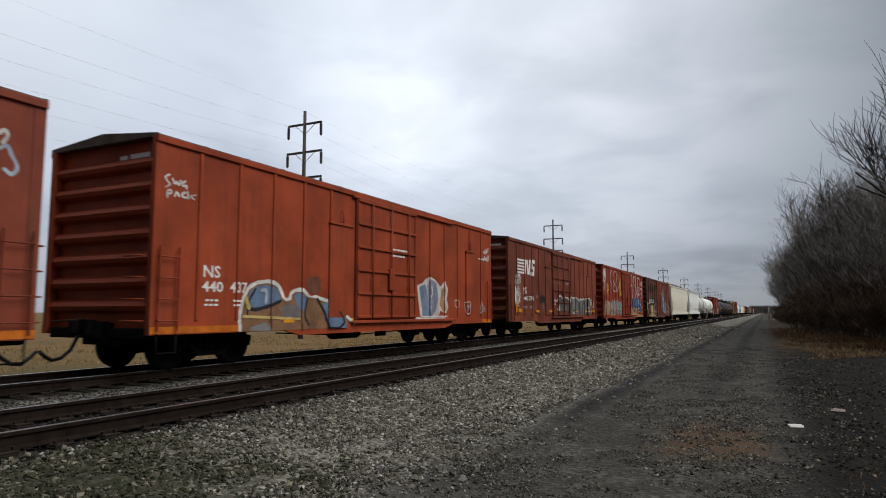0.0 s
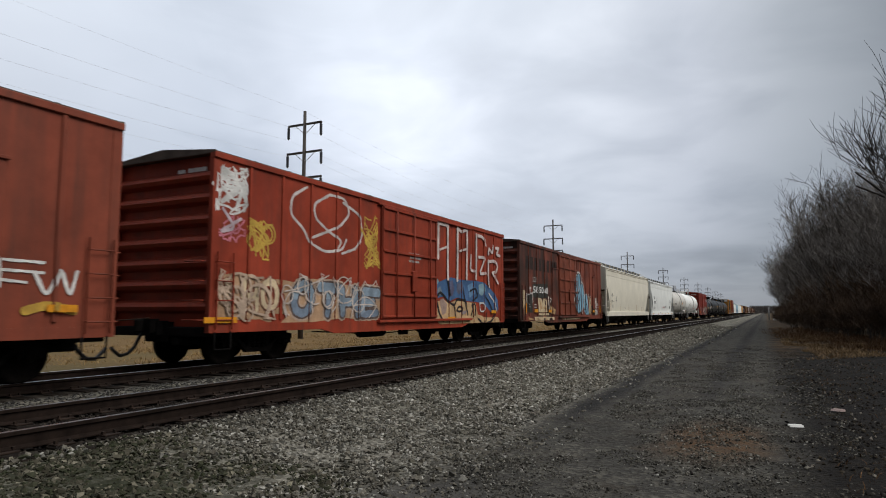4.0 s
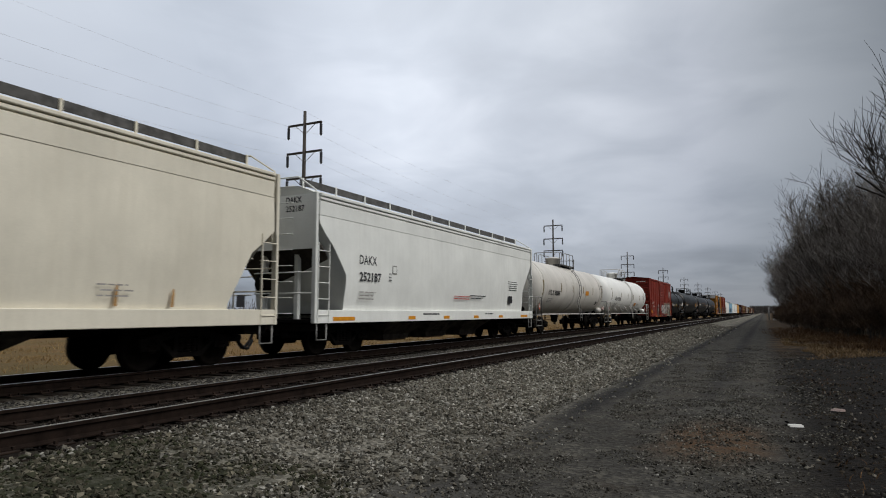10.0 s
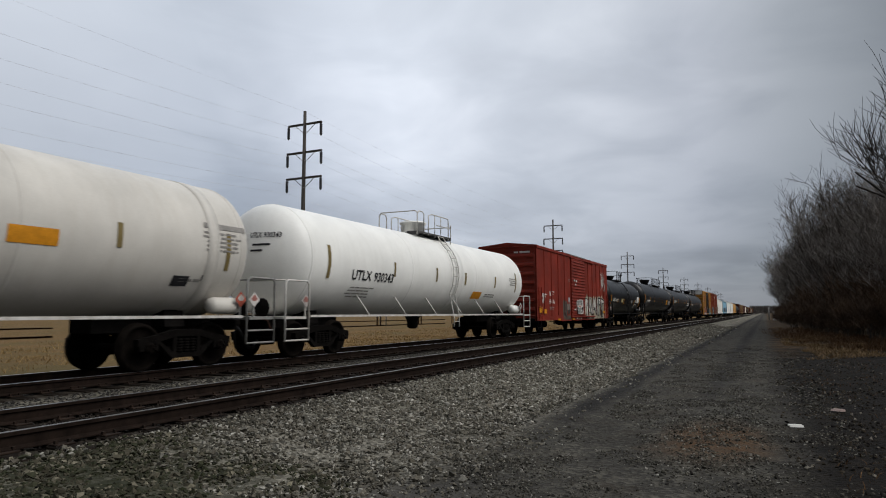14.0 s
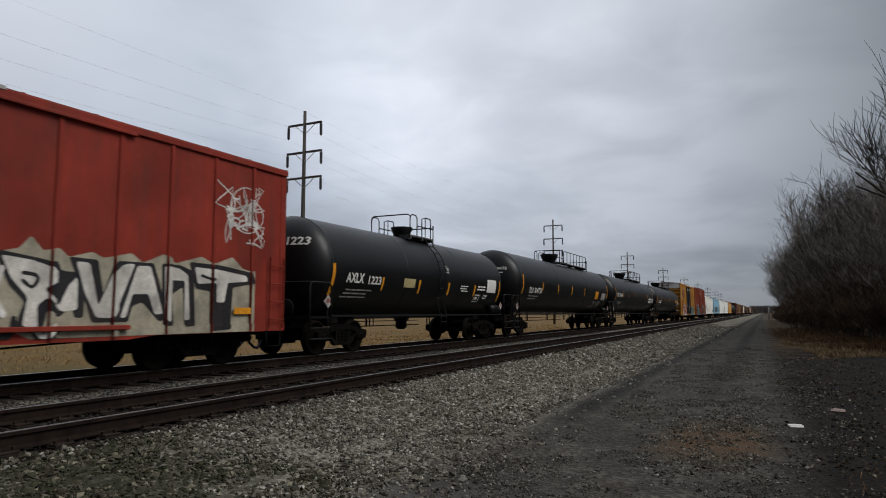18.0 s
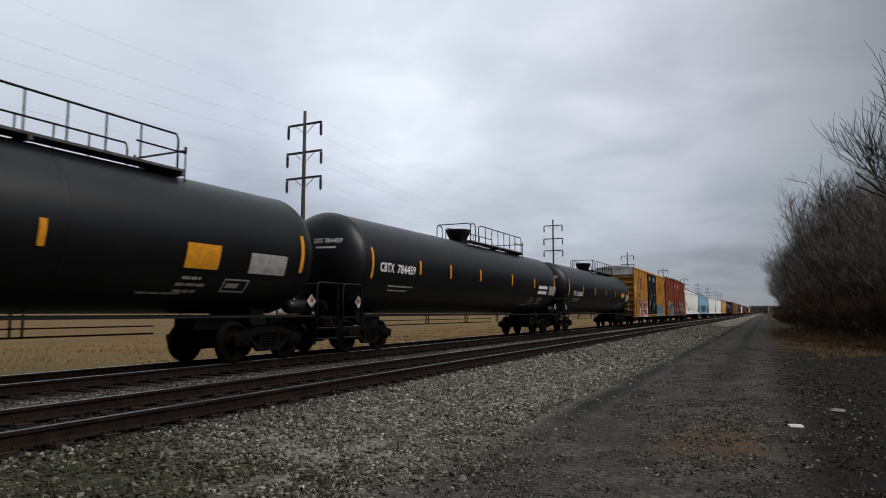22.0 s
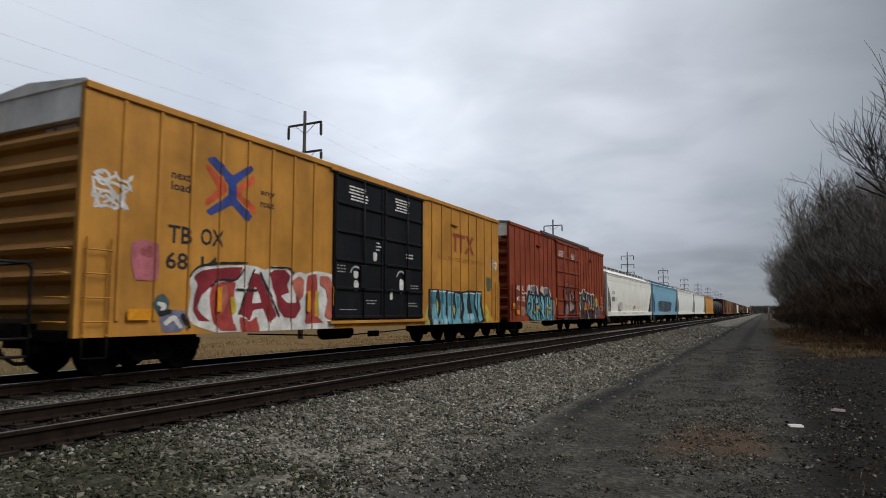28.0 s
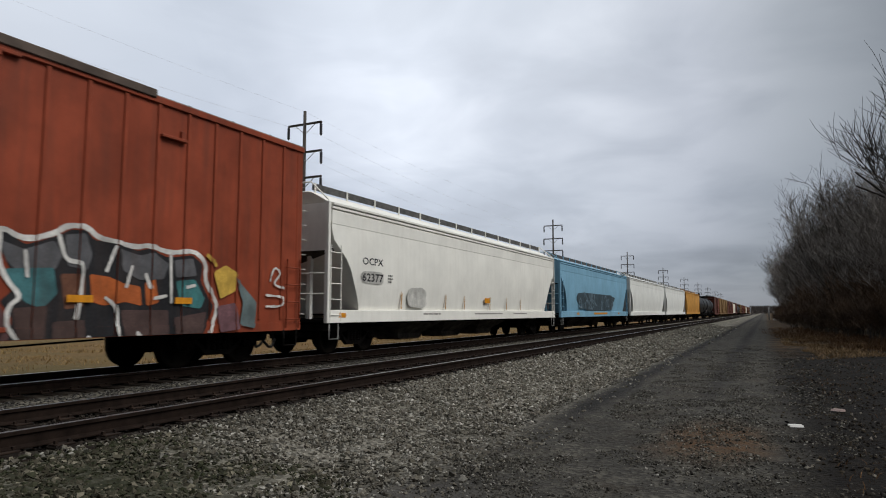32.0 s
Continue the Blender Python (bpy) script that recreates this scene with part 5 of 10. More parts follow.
def build_ground():
    xs = [-4000, -800, -200, -80, -45, -30, -22, -18] + [-16 + 0.4 * i for i in range(58)] + [8, 10, 14, 25, 60, 200, 800, 4000]
    ys = [-600, -120, -40, -15, -6] + [-4 + 0.5 * i for i in range(90)] + [42, 46, 52, 60, 75, 95, 130, 180, 260, 400, 700, 1200, 2500, 4500]
    verts, faces = [], []
    for y in ys:
        for x in xs:
            verts.append((x, y, ground_z(x, y)))
    n = len(xs)
    for j in range(len(ys) - 1):
        for i in range(n - 1):
            a = j * n + i
            faces.append((a, a + 1, a + n + 1, a + n))
    me = bpy.data.meshes.new("ground")
    me.from_pydata(verts, [], faces)
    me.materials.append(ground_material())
    for p in me.polygons:
        p.use_smooth = True
    tagged(new("ground", me), "gravel service road between ballast and dry weedy verge", kind="structure")


build_ground()


def mesh_stuff(name, verts, faces, mat, label, category="", kind="stuff", parent=None):
    me = bpy.data.meshes.new(name)
    me.from_pydata(verts, [], faces)
    for x in (mat if isinstance(mat, (list, tuple)) else [mat]):
        me.materials.append(x)
    ob = new(name, me)
    if parent:
        ob.parent = parent
    return tagged(ob, label, category, kind=kind)


def island_material(name, colors, rough=0.9, spec=0.12):
    m = bpy.data.materials.new(name)
    m.use_nodes = True
    t = m.node_tree
    b = t.nodes["Principled BSDF"]
    g = t.nodes.new("ShaderNodeNewGeometry")
    r = t.nodes.new("ShaderNodeValToRGB")
    while len(r.color_ramp.elements) < len(colors):
        r.color_ramp.elements.new(0.5)
    for i, (e, c) in enumerate(zip(r.color_ramp.elements, colors)):
        e.position, e.color = i / (len(colors) - 1), (*c, 1)
    t.links.new(g.outputs["Random Per Island"], r.inputs[0])
    tc = t.nodes.new("ShaderNodeTexCoord")
    n = t.nodes.new("ShaderNodeTexNoise")
    n.inputs["Scale"].default_value = 45
    t.links.new(tc.outputs["Object"], n.inputs["Vector"])
    x = t.nodes.new("ShaderNodeMix")
    x.data_type, x.blend_type = "RGBA", "OVERLAY"
    x.inputs[0].default_value = 0.5
    t.links.new(r.outputs[0], x.inputs[6])
    t.links.new(n.outputs[0], x.inputs[7])
    t.links.new(x.outputs[2], b.inputs["Base Color"])
    b.inputs["Roughness"].default_value = rough
    b.inputs["Specular IOR Level"].default_value = spec
    return m


STONE_MAT = island_material("crushed_ballast_stone", [(0.025, 0.023, 0.018), (0.072, 0.064, 0.048), (0.157, 0.143, 0.115), (0.047, 0.044, 0.035), (0.119, 0.105, 0.082), (0.036, 0.034, 0.026), (0.145, 0.137, 0.117), (0.323, 0.306, 0.264)])
# same stone as STONE_MAT, brightened by a third for the ballast further off
BRIGHT_STONE_MAT = island_material("brightened_ballast_stone", [(0.033, 0.030, 0.024), (0.095, 0.084, 0.063), (0.207, 0.189, 0.152), (0.062, 0.058, 0.046), (0.157, 0.139, 0.108), (0.048, 0.045, 0.034), (0.191, 0.181, 0.154), (0.426, 0.404, 0.348)])
# mossy stone, darkened further to hold the lens's dim lower-left corner
MOSS_MAT = island_material("dimmed_mossy_ballast_stone", [(0.012, 0.012, 0.008), (0.034, 0.034, 0.020), (0.022, 0.025, 0.012), (0.068, 0.061, 0.043), (0.025, 0.022, 0.014), (0.170, 0.153, 0.111)])
ROAD_STONE_MAT = island_material("road_gravel_stone", [(0.016, 0.014, 0.012), (0.044, 0.040, 0.032), (0.084, 0.077, 0.062), (0.034, 0.032, 0.027), (0.068, 0.062, 0.049), (0.240, 0.228, 0.200)])
OILY_MAT = island_material("oily_ballast_stone", [(0.006, 0.005, 0.0045), (0.013, 0.010, 0.008), (0.024, 0.019, 0.015), (0.045, 0.037, 0.030)])


def scatter_stones(name, label, places, sizes, seed, mat=None):
    """Angular crushed stones, half sunk in the ground."""
    rs = np.random.RandomState(seed)
    n = len(places)
    base = np.array([(1, 0, 0), (-1, 0, 0), (0, 1, 0), (0, -1, 0), (0, 0, 1), (0, 0, -1)], float)
    tri = np.array([(0, 2, 4), (2, 1, 4), (1, 3, 4), (3, 0, 4), (2, 0, 5), (1, 2, 5), (3, 1, 5), (0, 3, 5)])
    s = np.array(sizes)
    v = base[None] * (s[:, None, None] * rs.uniform(0.55, 1.1, (n, 6, 1)))
    v[:, :, 1] *= rs.uniform(0.6, 1.0, (n, 1))
    v[:, :, 2] *= 0.72
    v += rs.uniform(-0.22, 0.22, (n, 6, 3)) * s[:, None, None]
    for i, j, ang in ((1, 2, rs.uniform(-0.7, 0.7, n)), (0, 2, rs.uniform(-0.5, 0.5, n)), (0, 1, rs.uniform(0, 6.28, n))):
        c, d = np.cos(ang)[:, None], np.sin(ang)[:, None]
        p, q = v[:, :, i].copy(), v[:, :, j].copy()
        v[:, :, i], v[:, :, j] = c * p - d * q, d * p + c * q
    v += np.array(places)[:, None, :]
    v[:, :, 2] += s[:, None] * 0.2
    f = (tri[None] + 6 * np.arange(n)[:, None, None]).reshape(-1, 3)
    return mesh_stuff(name, v.reshape(-1, 3).tolist(), f.tolist(), mat or STONE_MAT, label, "ballast")


def build_ballast():
    rs = np.random.RandomState(3)
    clean, moss, pale = ([], []), ([], []), ([], [])
    # shoulder of the near track, thinning towards the road; mossy at its near foot, dimmed there for lens falloff
    for y0, y1, dens, grow_by in ((2.5, 9, 760, 0.92), (9, 18, 520, 1.0), (18, 40, 200, 1.4), (40, 80, 55, 2.1)):
        for _ in range(int((y1 - y0) * 4.2 * dens)):
            x = -6.2 + 3.7 * rs.beta(0.95, 1.25)
            y = rs.uniform(y0, y1)
            if x > -3.15 + 0.35 * noise.noise(Vector((x, y * 0.5, 41))) and rs.rand() < (0.93 if y > 9 else 0.55):
                continue
            if -6.2 < x < -5.95 and rs.rand() < 0.5:
                continue
            big = rs.rand()
            size = (rs.uniform(0.014, 0.034) if big < 0.86 else rs.uniform(0.034, 0.058)) * grow_by
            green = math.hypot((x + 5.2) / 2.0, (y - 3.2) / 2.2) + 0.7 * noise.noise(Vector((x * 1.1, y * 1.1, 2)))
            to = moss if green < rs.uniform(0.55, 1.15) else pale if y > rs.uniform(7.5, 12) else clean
            to[0].append((x, y, max(ground_z(x, y), 0.27) if x < -5.95 else ground_z(x, y)))
            to[1].append(size)
    scatter_stones("ballast", "loose grey crushed stone ballast beside the track", *clean, 4)
    scatter_stones("ballast", "brightened crushed stone ballast further along the track", *pale, 24, BRIGHT_STONE_MAT)
    scatter_stones("ballast", "mossy crushed stone at the foot of the ballast, dimmed for lens falloff", *moss, 14, MOSS_MAT)
    places, sizes = [], []
    for y0, y1, dens in ((3, 20, 210), (20, 45, 80)):
        for _ in range(int((y1 - y0) * 2.5 * dens)):
            x = rs.uniform(-8.6, -6.1)
            places.append((x, rs.uniform(y0, y1), ground_height(x) + rs.uniform(-0.005, 0.02)))
            sizes.append(rs.uniform(0.018, 0.036))
    scatter_stones("ballast", "dark oily crushed stone between the rails", places, sizes, 5, OILY_MAT)
    places, sizes = [], []
    for y0, y1, dens in ((3, 20, 260), (20, 45, 80)):
        for _ in range(int((y1 - y0) * 1.7 * dens)):
            x = rs.uniform(-10.3, -8.6)
            places.append((x, rs.uniform(y0, y1), ground_height(x)))
            sizes.append(rs.uniform(0.018, 0.038))
    # mid-grey stone coloured darker, to take up lens falloff at the lower left
    scatter_stones("ballast", "grey crushed stone ballast between the two tracks", places, sizes, 15, island_material("dimmed_ballast_stone", [(0.012, 0.011, 0.010), (0.040, 0.037, 0.033), (0.075, 0.070, 0.062), (0.028, 0.027, 0.024), (0.11, 0.105, 0.095)]))
    places, sizes = [], []
    for _ in range(90000):
        x, y = -3.6 + 4.6 * rs.beta(1, 1.1), 2.2 + 34 * rs.beta(1, 2.2)
        drift = noise.noise(Vector((x * 0.8, y * 0.55, 31))) + 0.5 * noise.noise(Vector((x * 2.6, y * 2.2, 7)))
        rut = 0.75 if y > 8 and abs(x + 2.78) < 0.36 else 0.0
        if drift < rs.uniform(-0.35, 0.3) + rut:
            continue
        places.append((x, y, ground_z(x, y)))
        sizes.append(rs.uniform(0.008, 0.016) if rs.rand() < 0.78 else rs.uniform(0.016, 0.030))
    scatter_stones("gravel", "fine dark gravel scattered on the service road", places, sizes, 6, ROAD_STONE_MAT)
    places, sizes = [], []
    for _ in range(16000):
        y = 3.0 + 27 * rs.beta(1, 1.8)
        x = 0.15 + 6.5 * rs.beta(1.0, 1.3)
        if noise.noise(Vector((x * 1.3, y * 0.9, 17))) < rs.uniform(-0.5, 0.2):
            continue
        places.append((x, y, ground_z(x, y)))
        sizes.append(rs.uniform(0.01, 0.040))
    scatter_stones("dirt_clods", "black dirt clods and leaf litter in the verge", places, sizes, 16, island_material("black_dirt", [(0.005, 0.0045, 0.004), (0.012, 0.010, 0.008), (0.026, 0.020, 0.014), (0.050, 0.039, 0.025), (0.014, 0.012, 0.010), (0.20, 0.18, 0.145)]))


def rail_profile():
    return [(-0.075, 0.0), (0.075, 0.0), (0.075, 0.012), (0.012, 0.035), (0.010, 0.125), (0.036, 0.135), (0.036, 0.165), (0.030, 0.172), (-0.030, 0.172), (-0.036, 0.165), (-0.036, 0.135), (-0.010, 0.125), (-0.012, 0.035), (-0.075, 0.012)]


def build_track(name, cx, label, near_ties):
    track = tagged(new(name), label, "railway track", kind="structure")
    track.matrix_basis = pose(cx, 0, 0)
    base = RAIL - 0.172
    for s in (-1, 1):
        bm = bmesh.new()
        prism(bm, [(u + s * 0.7525, v + base) for u, v in rail_profile()], "y", -40, 1200)
        part("rail", bm, M["rail"], track)
        bm = bmesh.new()
        box(bm, s * 0.7525 - 0.028, s * 0.7525 + 0.028, -40, 1200, base + 0.1715, base + 0.1745)
        part("rail_head", bm, M["rail_top"], track, "worn shiny top of the rail")
    rnd = random.Random(len(name))
    bm = bmesh.new()
    box(bm, -1.3, 1.3, -0.115, 0.115, -0.18, 0.0, bevel=0.012)
    src = part("tie", bm, M["tie"], track, m=pose(0, -4.0, base - 0.014))
    bm = bmesh.new()
    box(bm, -0.18, 0.18, -0.10, 0.10, 0.0, 0.018, bevel=0.004)
    for u in (-0.11, 0.11):
        for v in (-0.07, 0.07):
            box(bm, u - 0.016, u + 0.016, v - 0.016, v + 0.016, 0.018, 0.05)
    plate = part("tie_plate", bm, M["plate"], src, m=pose(-0.7525, 0, 0))
    share("tie_plate", plate, src, pose(0.7525, 0, 0))
    for i in range(1, near_ties):
        t = share("tie", src, track, pose(rnd.uniform(-0.05, 0.05), -4.0 + 0.52 * i + rnd.uniform(-0.03, 0.03), base - 0.014 + rnd.uniform(-0.012, 0.004), 0, 0, rnd.uniform(-1.5, 1.5)))
        if i < near_ties // 2:
            share("tie_plate", plate, t, pose(-0.7525, 0, 0))
            share("tie_plate", plate, t, pose(0.7525, 0, 0))
    bm = bmesh.new()
    for i in range(near_ties, near_ties + 500):
        y = -4.0 + 0.52 * i
        box(bm, -1.3, 1.3, y - 0.115, y + 0.115, base - 0.194, base - 0.014 + rnd.uniform(-0.01, 0.004))
    tagged(part("far_ties", bm, M["tie"], track), kind="stuff")


# ---- power line ----
POLE_X, POLE_STEP = -29.0, 61.0


def build_poles():
    top = EYE[2] + 14.35
    arms = [(top - 0.95, 1.5), (top - 3.0, 1.55), (top - 4.85, 1.55)]

    def pole_thing():
        ob = empty("utility_pole", pose(POLE_X, 36.4, ground_height(POLE_X)), "grey wooden utility pole with three crossarms and hanging insulators", "utility pole", "poles of the power line")
        zb = ground_height(POLE_X)
        bm = bmesh.new()
        tube(bm, (0, 0, -0.3), (0, 0, top - zb), 0.19, 12, 0.11)
        part("pole", bm, M["pole"], ob, smooth=True)
        for z, half in arms:
            z -= zb
            bm = bmesh.new()
            box(bm, -half, half, -0.06, 0.06, z - 0.07, z + 0.07, bevel=0.01)
            arm = part("crossarm", bm, M["pole"], ob)
            bm = bmesh.new()
            pipe(bm, [(0.1, 0.07, z - 0.65), (0.85, 0.07, z - 0.05)], 0.022, 5)
            pipe(bm, [(-0.1, 0.07, z - 0.65), (-0.85, 0.07, z - 0.05)], 0.022, 5)
            part("brace", bm, M["pole"], arm)
            for s in (-1, 1):
                bm = bmesh.new()
                prof = [(z - 0.07, 0.03)]
                for k in range(6):
                    zz = z - 0.15 - k * 0.13
                    prof += [(zz, 0.085), (zz - 0.03, 0.115), (zz - 0.09, 0.085)]
                prof.append((z - 0.98, 0.04))
                lathe(bm, prof, "z", 10, (s * (half - 0.06), 0, 0))
                part("insulator", bm, M["insulator"], arm, "dark hanging insulator string")
        return ob

    first = pole_thing()
    for k in (-1, 1, 2, 3, 4, 5, 6, 7, 8):
        copy_thing(first, pose(POLE_X, 36.4 + POLE_STEP * k, ground_height(POLE_X), 0, 0, 0.4 * (-1) ** k))
    hang = [(s * (half - 0.06), z - 1.0, 0.0048) for z, half in arms for s in (-1, 1)] + [(0.0, top - 0.02, 0.004)]
    for k in range(-1, 6):
        for dx, z, r in hang:
            y0 = 36.4 + POLE_STEP * k
            sag = 1.15 if z < top - 0.5 else 0.8
            bm = bmesh.new()
            pts = []
            for i in range(17):
                u = i / 16
                pts.append((POLE_X + dx, y0 + POLE_STEP * u, z - sag * 4 * u * (1 - u)))
            pipe(bm, pts, r, 4)
            tagged(part("power_cable", bm, M["wire"]), "thin aluminium cable strung between utility poles", "cable", "cables of the power line")


# ---- winter trees ----
def grow(verts, faces, start, heading, length, radius, depth, rnd, lean, sides=4, spread=0.55, thin=0.0075):
    """Adds one limb and its branches as tapered tubes."""
    p, d = Vector(start), Vector(heading).normalized()
    steps = 4 if depth > 1 else 3
    r = radius
    ring_prev = None
    pts = []
    for i in range(steps + 1):
        q = d.to_track_quat("Z", "Y")
        k = len(verts)
        n = sides if depth > 1 else 3
        for j in range(n):
            a = 2 * math.pi * j / n
            verts.append(tuple(p + q @ Vector((r * math.cos(a), r * math.sin(a), 0))))
        if ring_prev is not None:
            for j in range(n):
                faces.append((ring_prev + j, ring_prev + (j + 1) % n, k + (j + 1) % n, k + j))
        ring_prev = k
        pts.append((p.copy(), d.copy(), r))
        d = (d + Vector((rnd.uniform(-1, 1), rnd.uniform(-1, 1), rnd.uniform(-0.5, 0.6))) * 0.24 + lean * 0.05).normalized()
        p = p + d * (length / steps)
        r *= 0.80
    if depth <= 0:
        return
    kids = {4: 6, 3: 5, 2: 5, 1: 5}.get(depth, 4)
    for i in range(kids):
        s = rnd.uniform(0.28, 1.0)
        a, dd, rr = pts[min(steps, int(s * steps))]
        side = Vector((rnd.uniform(-1, 1), rnd.uniform(-1, 1), rnd.uniform(-0.1, 0.75))).normalized()
        h2 = (dd * (1 - spread) + side * spread + Vector((0, 0, 0.07))).normalized()
        grow(verts, faces, a, h2, length * rnd.uniform(0.5, 0.78), max(thin, rr * rnd.uniform(0.45, 0.62)), depth - 1, rnd, lean, sides=sides, spread=spread, thin=thin)


def tree(name, m, height, seed, label, category, depth=4, trunk_r=0.13, spread=0.55, stems=1, thin=0.011):
    rnd = random.Random(seed)
    ob = empty(name, m, label, category, "trees of the thicket" if category == "tree" else "shrubs of the thicket")
    verts, faces = [], []
    crown_v, crown_f = [], []
    for s in range(stems):
        base = Vector((rnd.uniform(-0.4, 0.4), rnd.uniform(-0.4, 0.4), -0.1)) if stems > 1 else Vector((0, 0, -0.1))
        d = Vector((rnd.uniform(-0.25, 0.25), rnd.uniform(-0.25, 0.25), 1)) if stems > 1 else Vector((rnd.uniform(-0.1, 0.1), rnd.uniform(-0.1, 0.1), 1))
        p, r = base, trunk_r
        tl = height * (0.42 if stems == 1 else 0.3)
        n = 8
        prev = None
        tops = []
        for i in range(6):
            k = len(verts)
            q = d.to_track_quat("Z", "Y")
            for j in range(n):
                a = 2 * math.pi * j / n
                verts.append(tuple(p + q @ Vector((r * math.cos(a), r * math.sin(a), 0))))
            if prev is not None:
                for j in range(n):
                    faces.append((prev + j, prev + (j + 1) % n, k + (j + 1) % n, k + j))
            prev = k
            tops.append((p.copy(), d.copy(), r))
            p = p + d.normalized() * tl / 5
            d = (d.normalized() + Vector((rnd.uniform(-0.12, 0.12), rnd.uniform(-0.12, 0.12), 0.05))).normalized()
            r *= 0.88
        kids = 7 if stems == 1 else 4
        for i in range(kids):
            a, dd, rr = tops[rnd.randint(2, 5)]
            ang = rnd.uniform(0, 6.28)
            h2 = Vector((math.cos(ang) * spread, math.sin(ang) * spread, rnd.uniform(0.5, 1.1)))
            grow(crown_v, crown_f, a, h2, height * rnd.uniform(0.28, 0.42), rr * 0.6, depth - 1, rnd, Vector((0, 0, 1)), spread=spread, thin=thin)
        grow(crown_v, crown_f, tops[-1][0], tops[-1][1], height * 0.42, tops[-1][2] * 0.9, depth - 1, rnd, Vector((0, 0, 1)), spread=spread, thin=thin)
    mesh_stuff("trunk", verts, faces, M["bark"], "", kind="", parent=ob)
    mesh_stuff("crown", crown_v, crown_f, M["twig" if category == "tree" else "twig_brown"], "bare leafless branches and twigs", kind="", parent=ob)
    return ob


def open_tree(x, y):
    """A high tree whose few long limbs fan out over the thicket, towards the road."""
    rnd = random.Random(5)
    ob = empty("tree", pose(x, y, ground_height(x) - 0.05), "tall open bare tree with thick dark limbs over the thicket", "tree", "trees of the thicket")
    verts, faces = [], []
    grow(verts, faces, (0, 0, -0.1), (-0.06, 0, 1), 5.6, 0.20, 0, rnd, Vector((0, 0, 1)), sides=8)
    mesh_stuff("trunk", verts, faces, M["bark"], "", kind="", parent=ob)
    verts, faces = [], []
    for z, dx, dy, up, ln in ((3.6, -1.0, 0.2, 0.62, 5.0), (4.0, -0.9, -0.3, 0.85, 4.8), (4.4, -0.8, 0.3, 1.0, 5.0), (4.8, -0.6, -0.2, 1.1, 4.8), (5.0, -0.42, 0.3, 1.2, 4.8), (4.6, 0.5, 0.4, 0.9, 3.6), (5.3, -0.2, -0.3, 1.2, 4.8), (4.2, -0.95, 0.0, 0.72, 5.0)):
        grow(verts, faces, (-0.06 * z, 0, z), (dx, dy, up), ln, 0.085, 3, rnd, Vector((0.2, 0, 0.9)), spread=0.5, thin=0.014)
    mesh_stuff("crown", verts, faces, M["limb"], "long bare upswept limbs", kind="", parent=ob)


def tree_edge(y):
    """Front edge of the thicket beside the road."""
    pts = [(-50, 6.0), (22, 5.6), (30, 4.4), (40, 3.3), (52, 2.4), (75, 1.7), (110, 1.1), (400, 0.9)]
    for (a, u), (b, v) in zip(pts, pts[1:]):
        if y <= b:
            return u + (v - u) * (y - a) / (b - a)
    return 0.9


def build_trees():
    rnd = random.Random(11)
    tall = [tree("tree", pose(9, 30, 0.3), 10.0, 20 + k, "bare leafless winter tree with a dense grey-brown crown", "tree", 4, 0.14, 0.56 + 0.05 * k) for k in range(4)]
    low = [tree("shrub", pose(7, 30, 0.2), 4.6, 40 + k, "dense bare brown winter shrub", "shrub", 3, 0.04, 0.7, stems=7) for k in range(3)]

    def put(src, x, y, s, sz=1.0):
        m = pose(x, y, ground_height(x) - 0.05, 0, 0, rnd.uniform(0, 360))
        o = src if src.name not in used else copy_thing(src, m)
        used.add(src.name)
        o.matrix_basis = m
        o.scale = (s, s, s * sz)

    used = set()
    # two high trees over the thicket
    open_tree(7.9, 31.5)
    put(tall[0], 6.8, 36.0, 0.78, 0.95)
    put(tall[1], 8.2, 33.0, 0.85, 0.9)
    put(tall[2], 5.9, 42.0, 0.90, 0.95)
    y, k = 31.0, 0
    while y < 150:
        s = rnd.uniform(0.86, 1.06)
        put(tall[k % 4], tree_edge(y) + 2.2 * s + rnd.uniform(-0.2, 0.5), y, s * (0.92 if y > 45 else 0.78), rnd.uniform(1.12, 1.34) if y > 45 else rnd.uniform(0.95, 1.12))
        put(tall[(k + 1) % 4], tree_edge(y) + 5.2 + rnd.uniform(-0.6, 0.6), y + 1.5, rnd.uniform(0.85, 1.02) * (1.0 if y > 45 else 0.82), rnd.uniform(1.0, 1.2))
        if k % 2 == 0:
            put(tall[(k + 2) % 4], tree_edge(y) + 8.5 + rnd.uniform(-0.6, 0.6), y + 2.5, rnd.uniform(0.9, 1.05))
        y += rnd.uniform(3.0, 4.2) if y < 70 else rnd.uniform(6, 8)
        k += 1
    y, k = 26.0, 0
    while y < 140:
        for row in range(3):
            s = rnd.uniform(0.8, 1.15) * (0.62 if row == 0 else 1.1)
            put(low[k % 3], tree_edge(y) + 1.0 + row * 1.8 + rnd.uniform(-0.4, 0.4), y + rnd.uniform(-0.8, 0.8), s, rnd.uniform(0.85, 1.15))
            k += 1
        y += 2.0 if y < 60 else 4.5


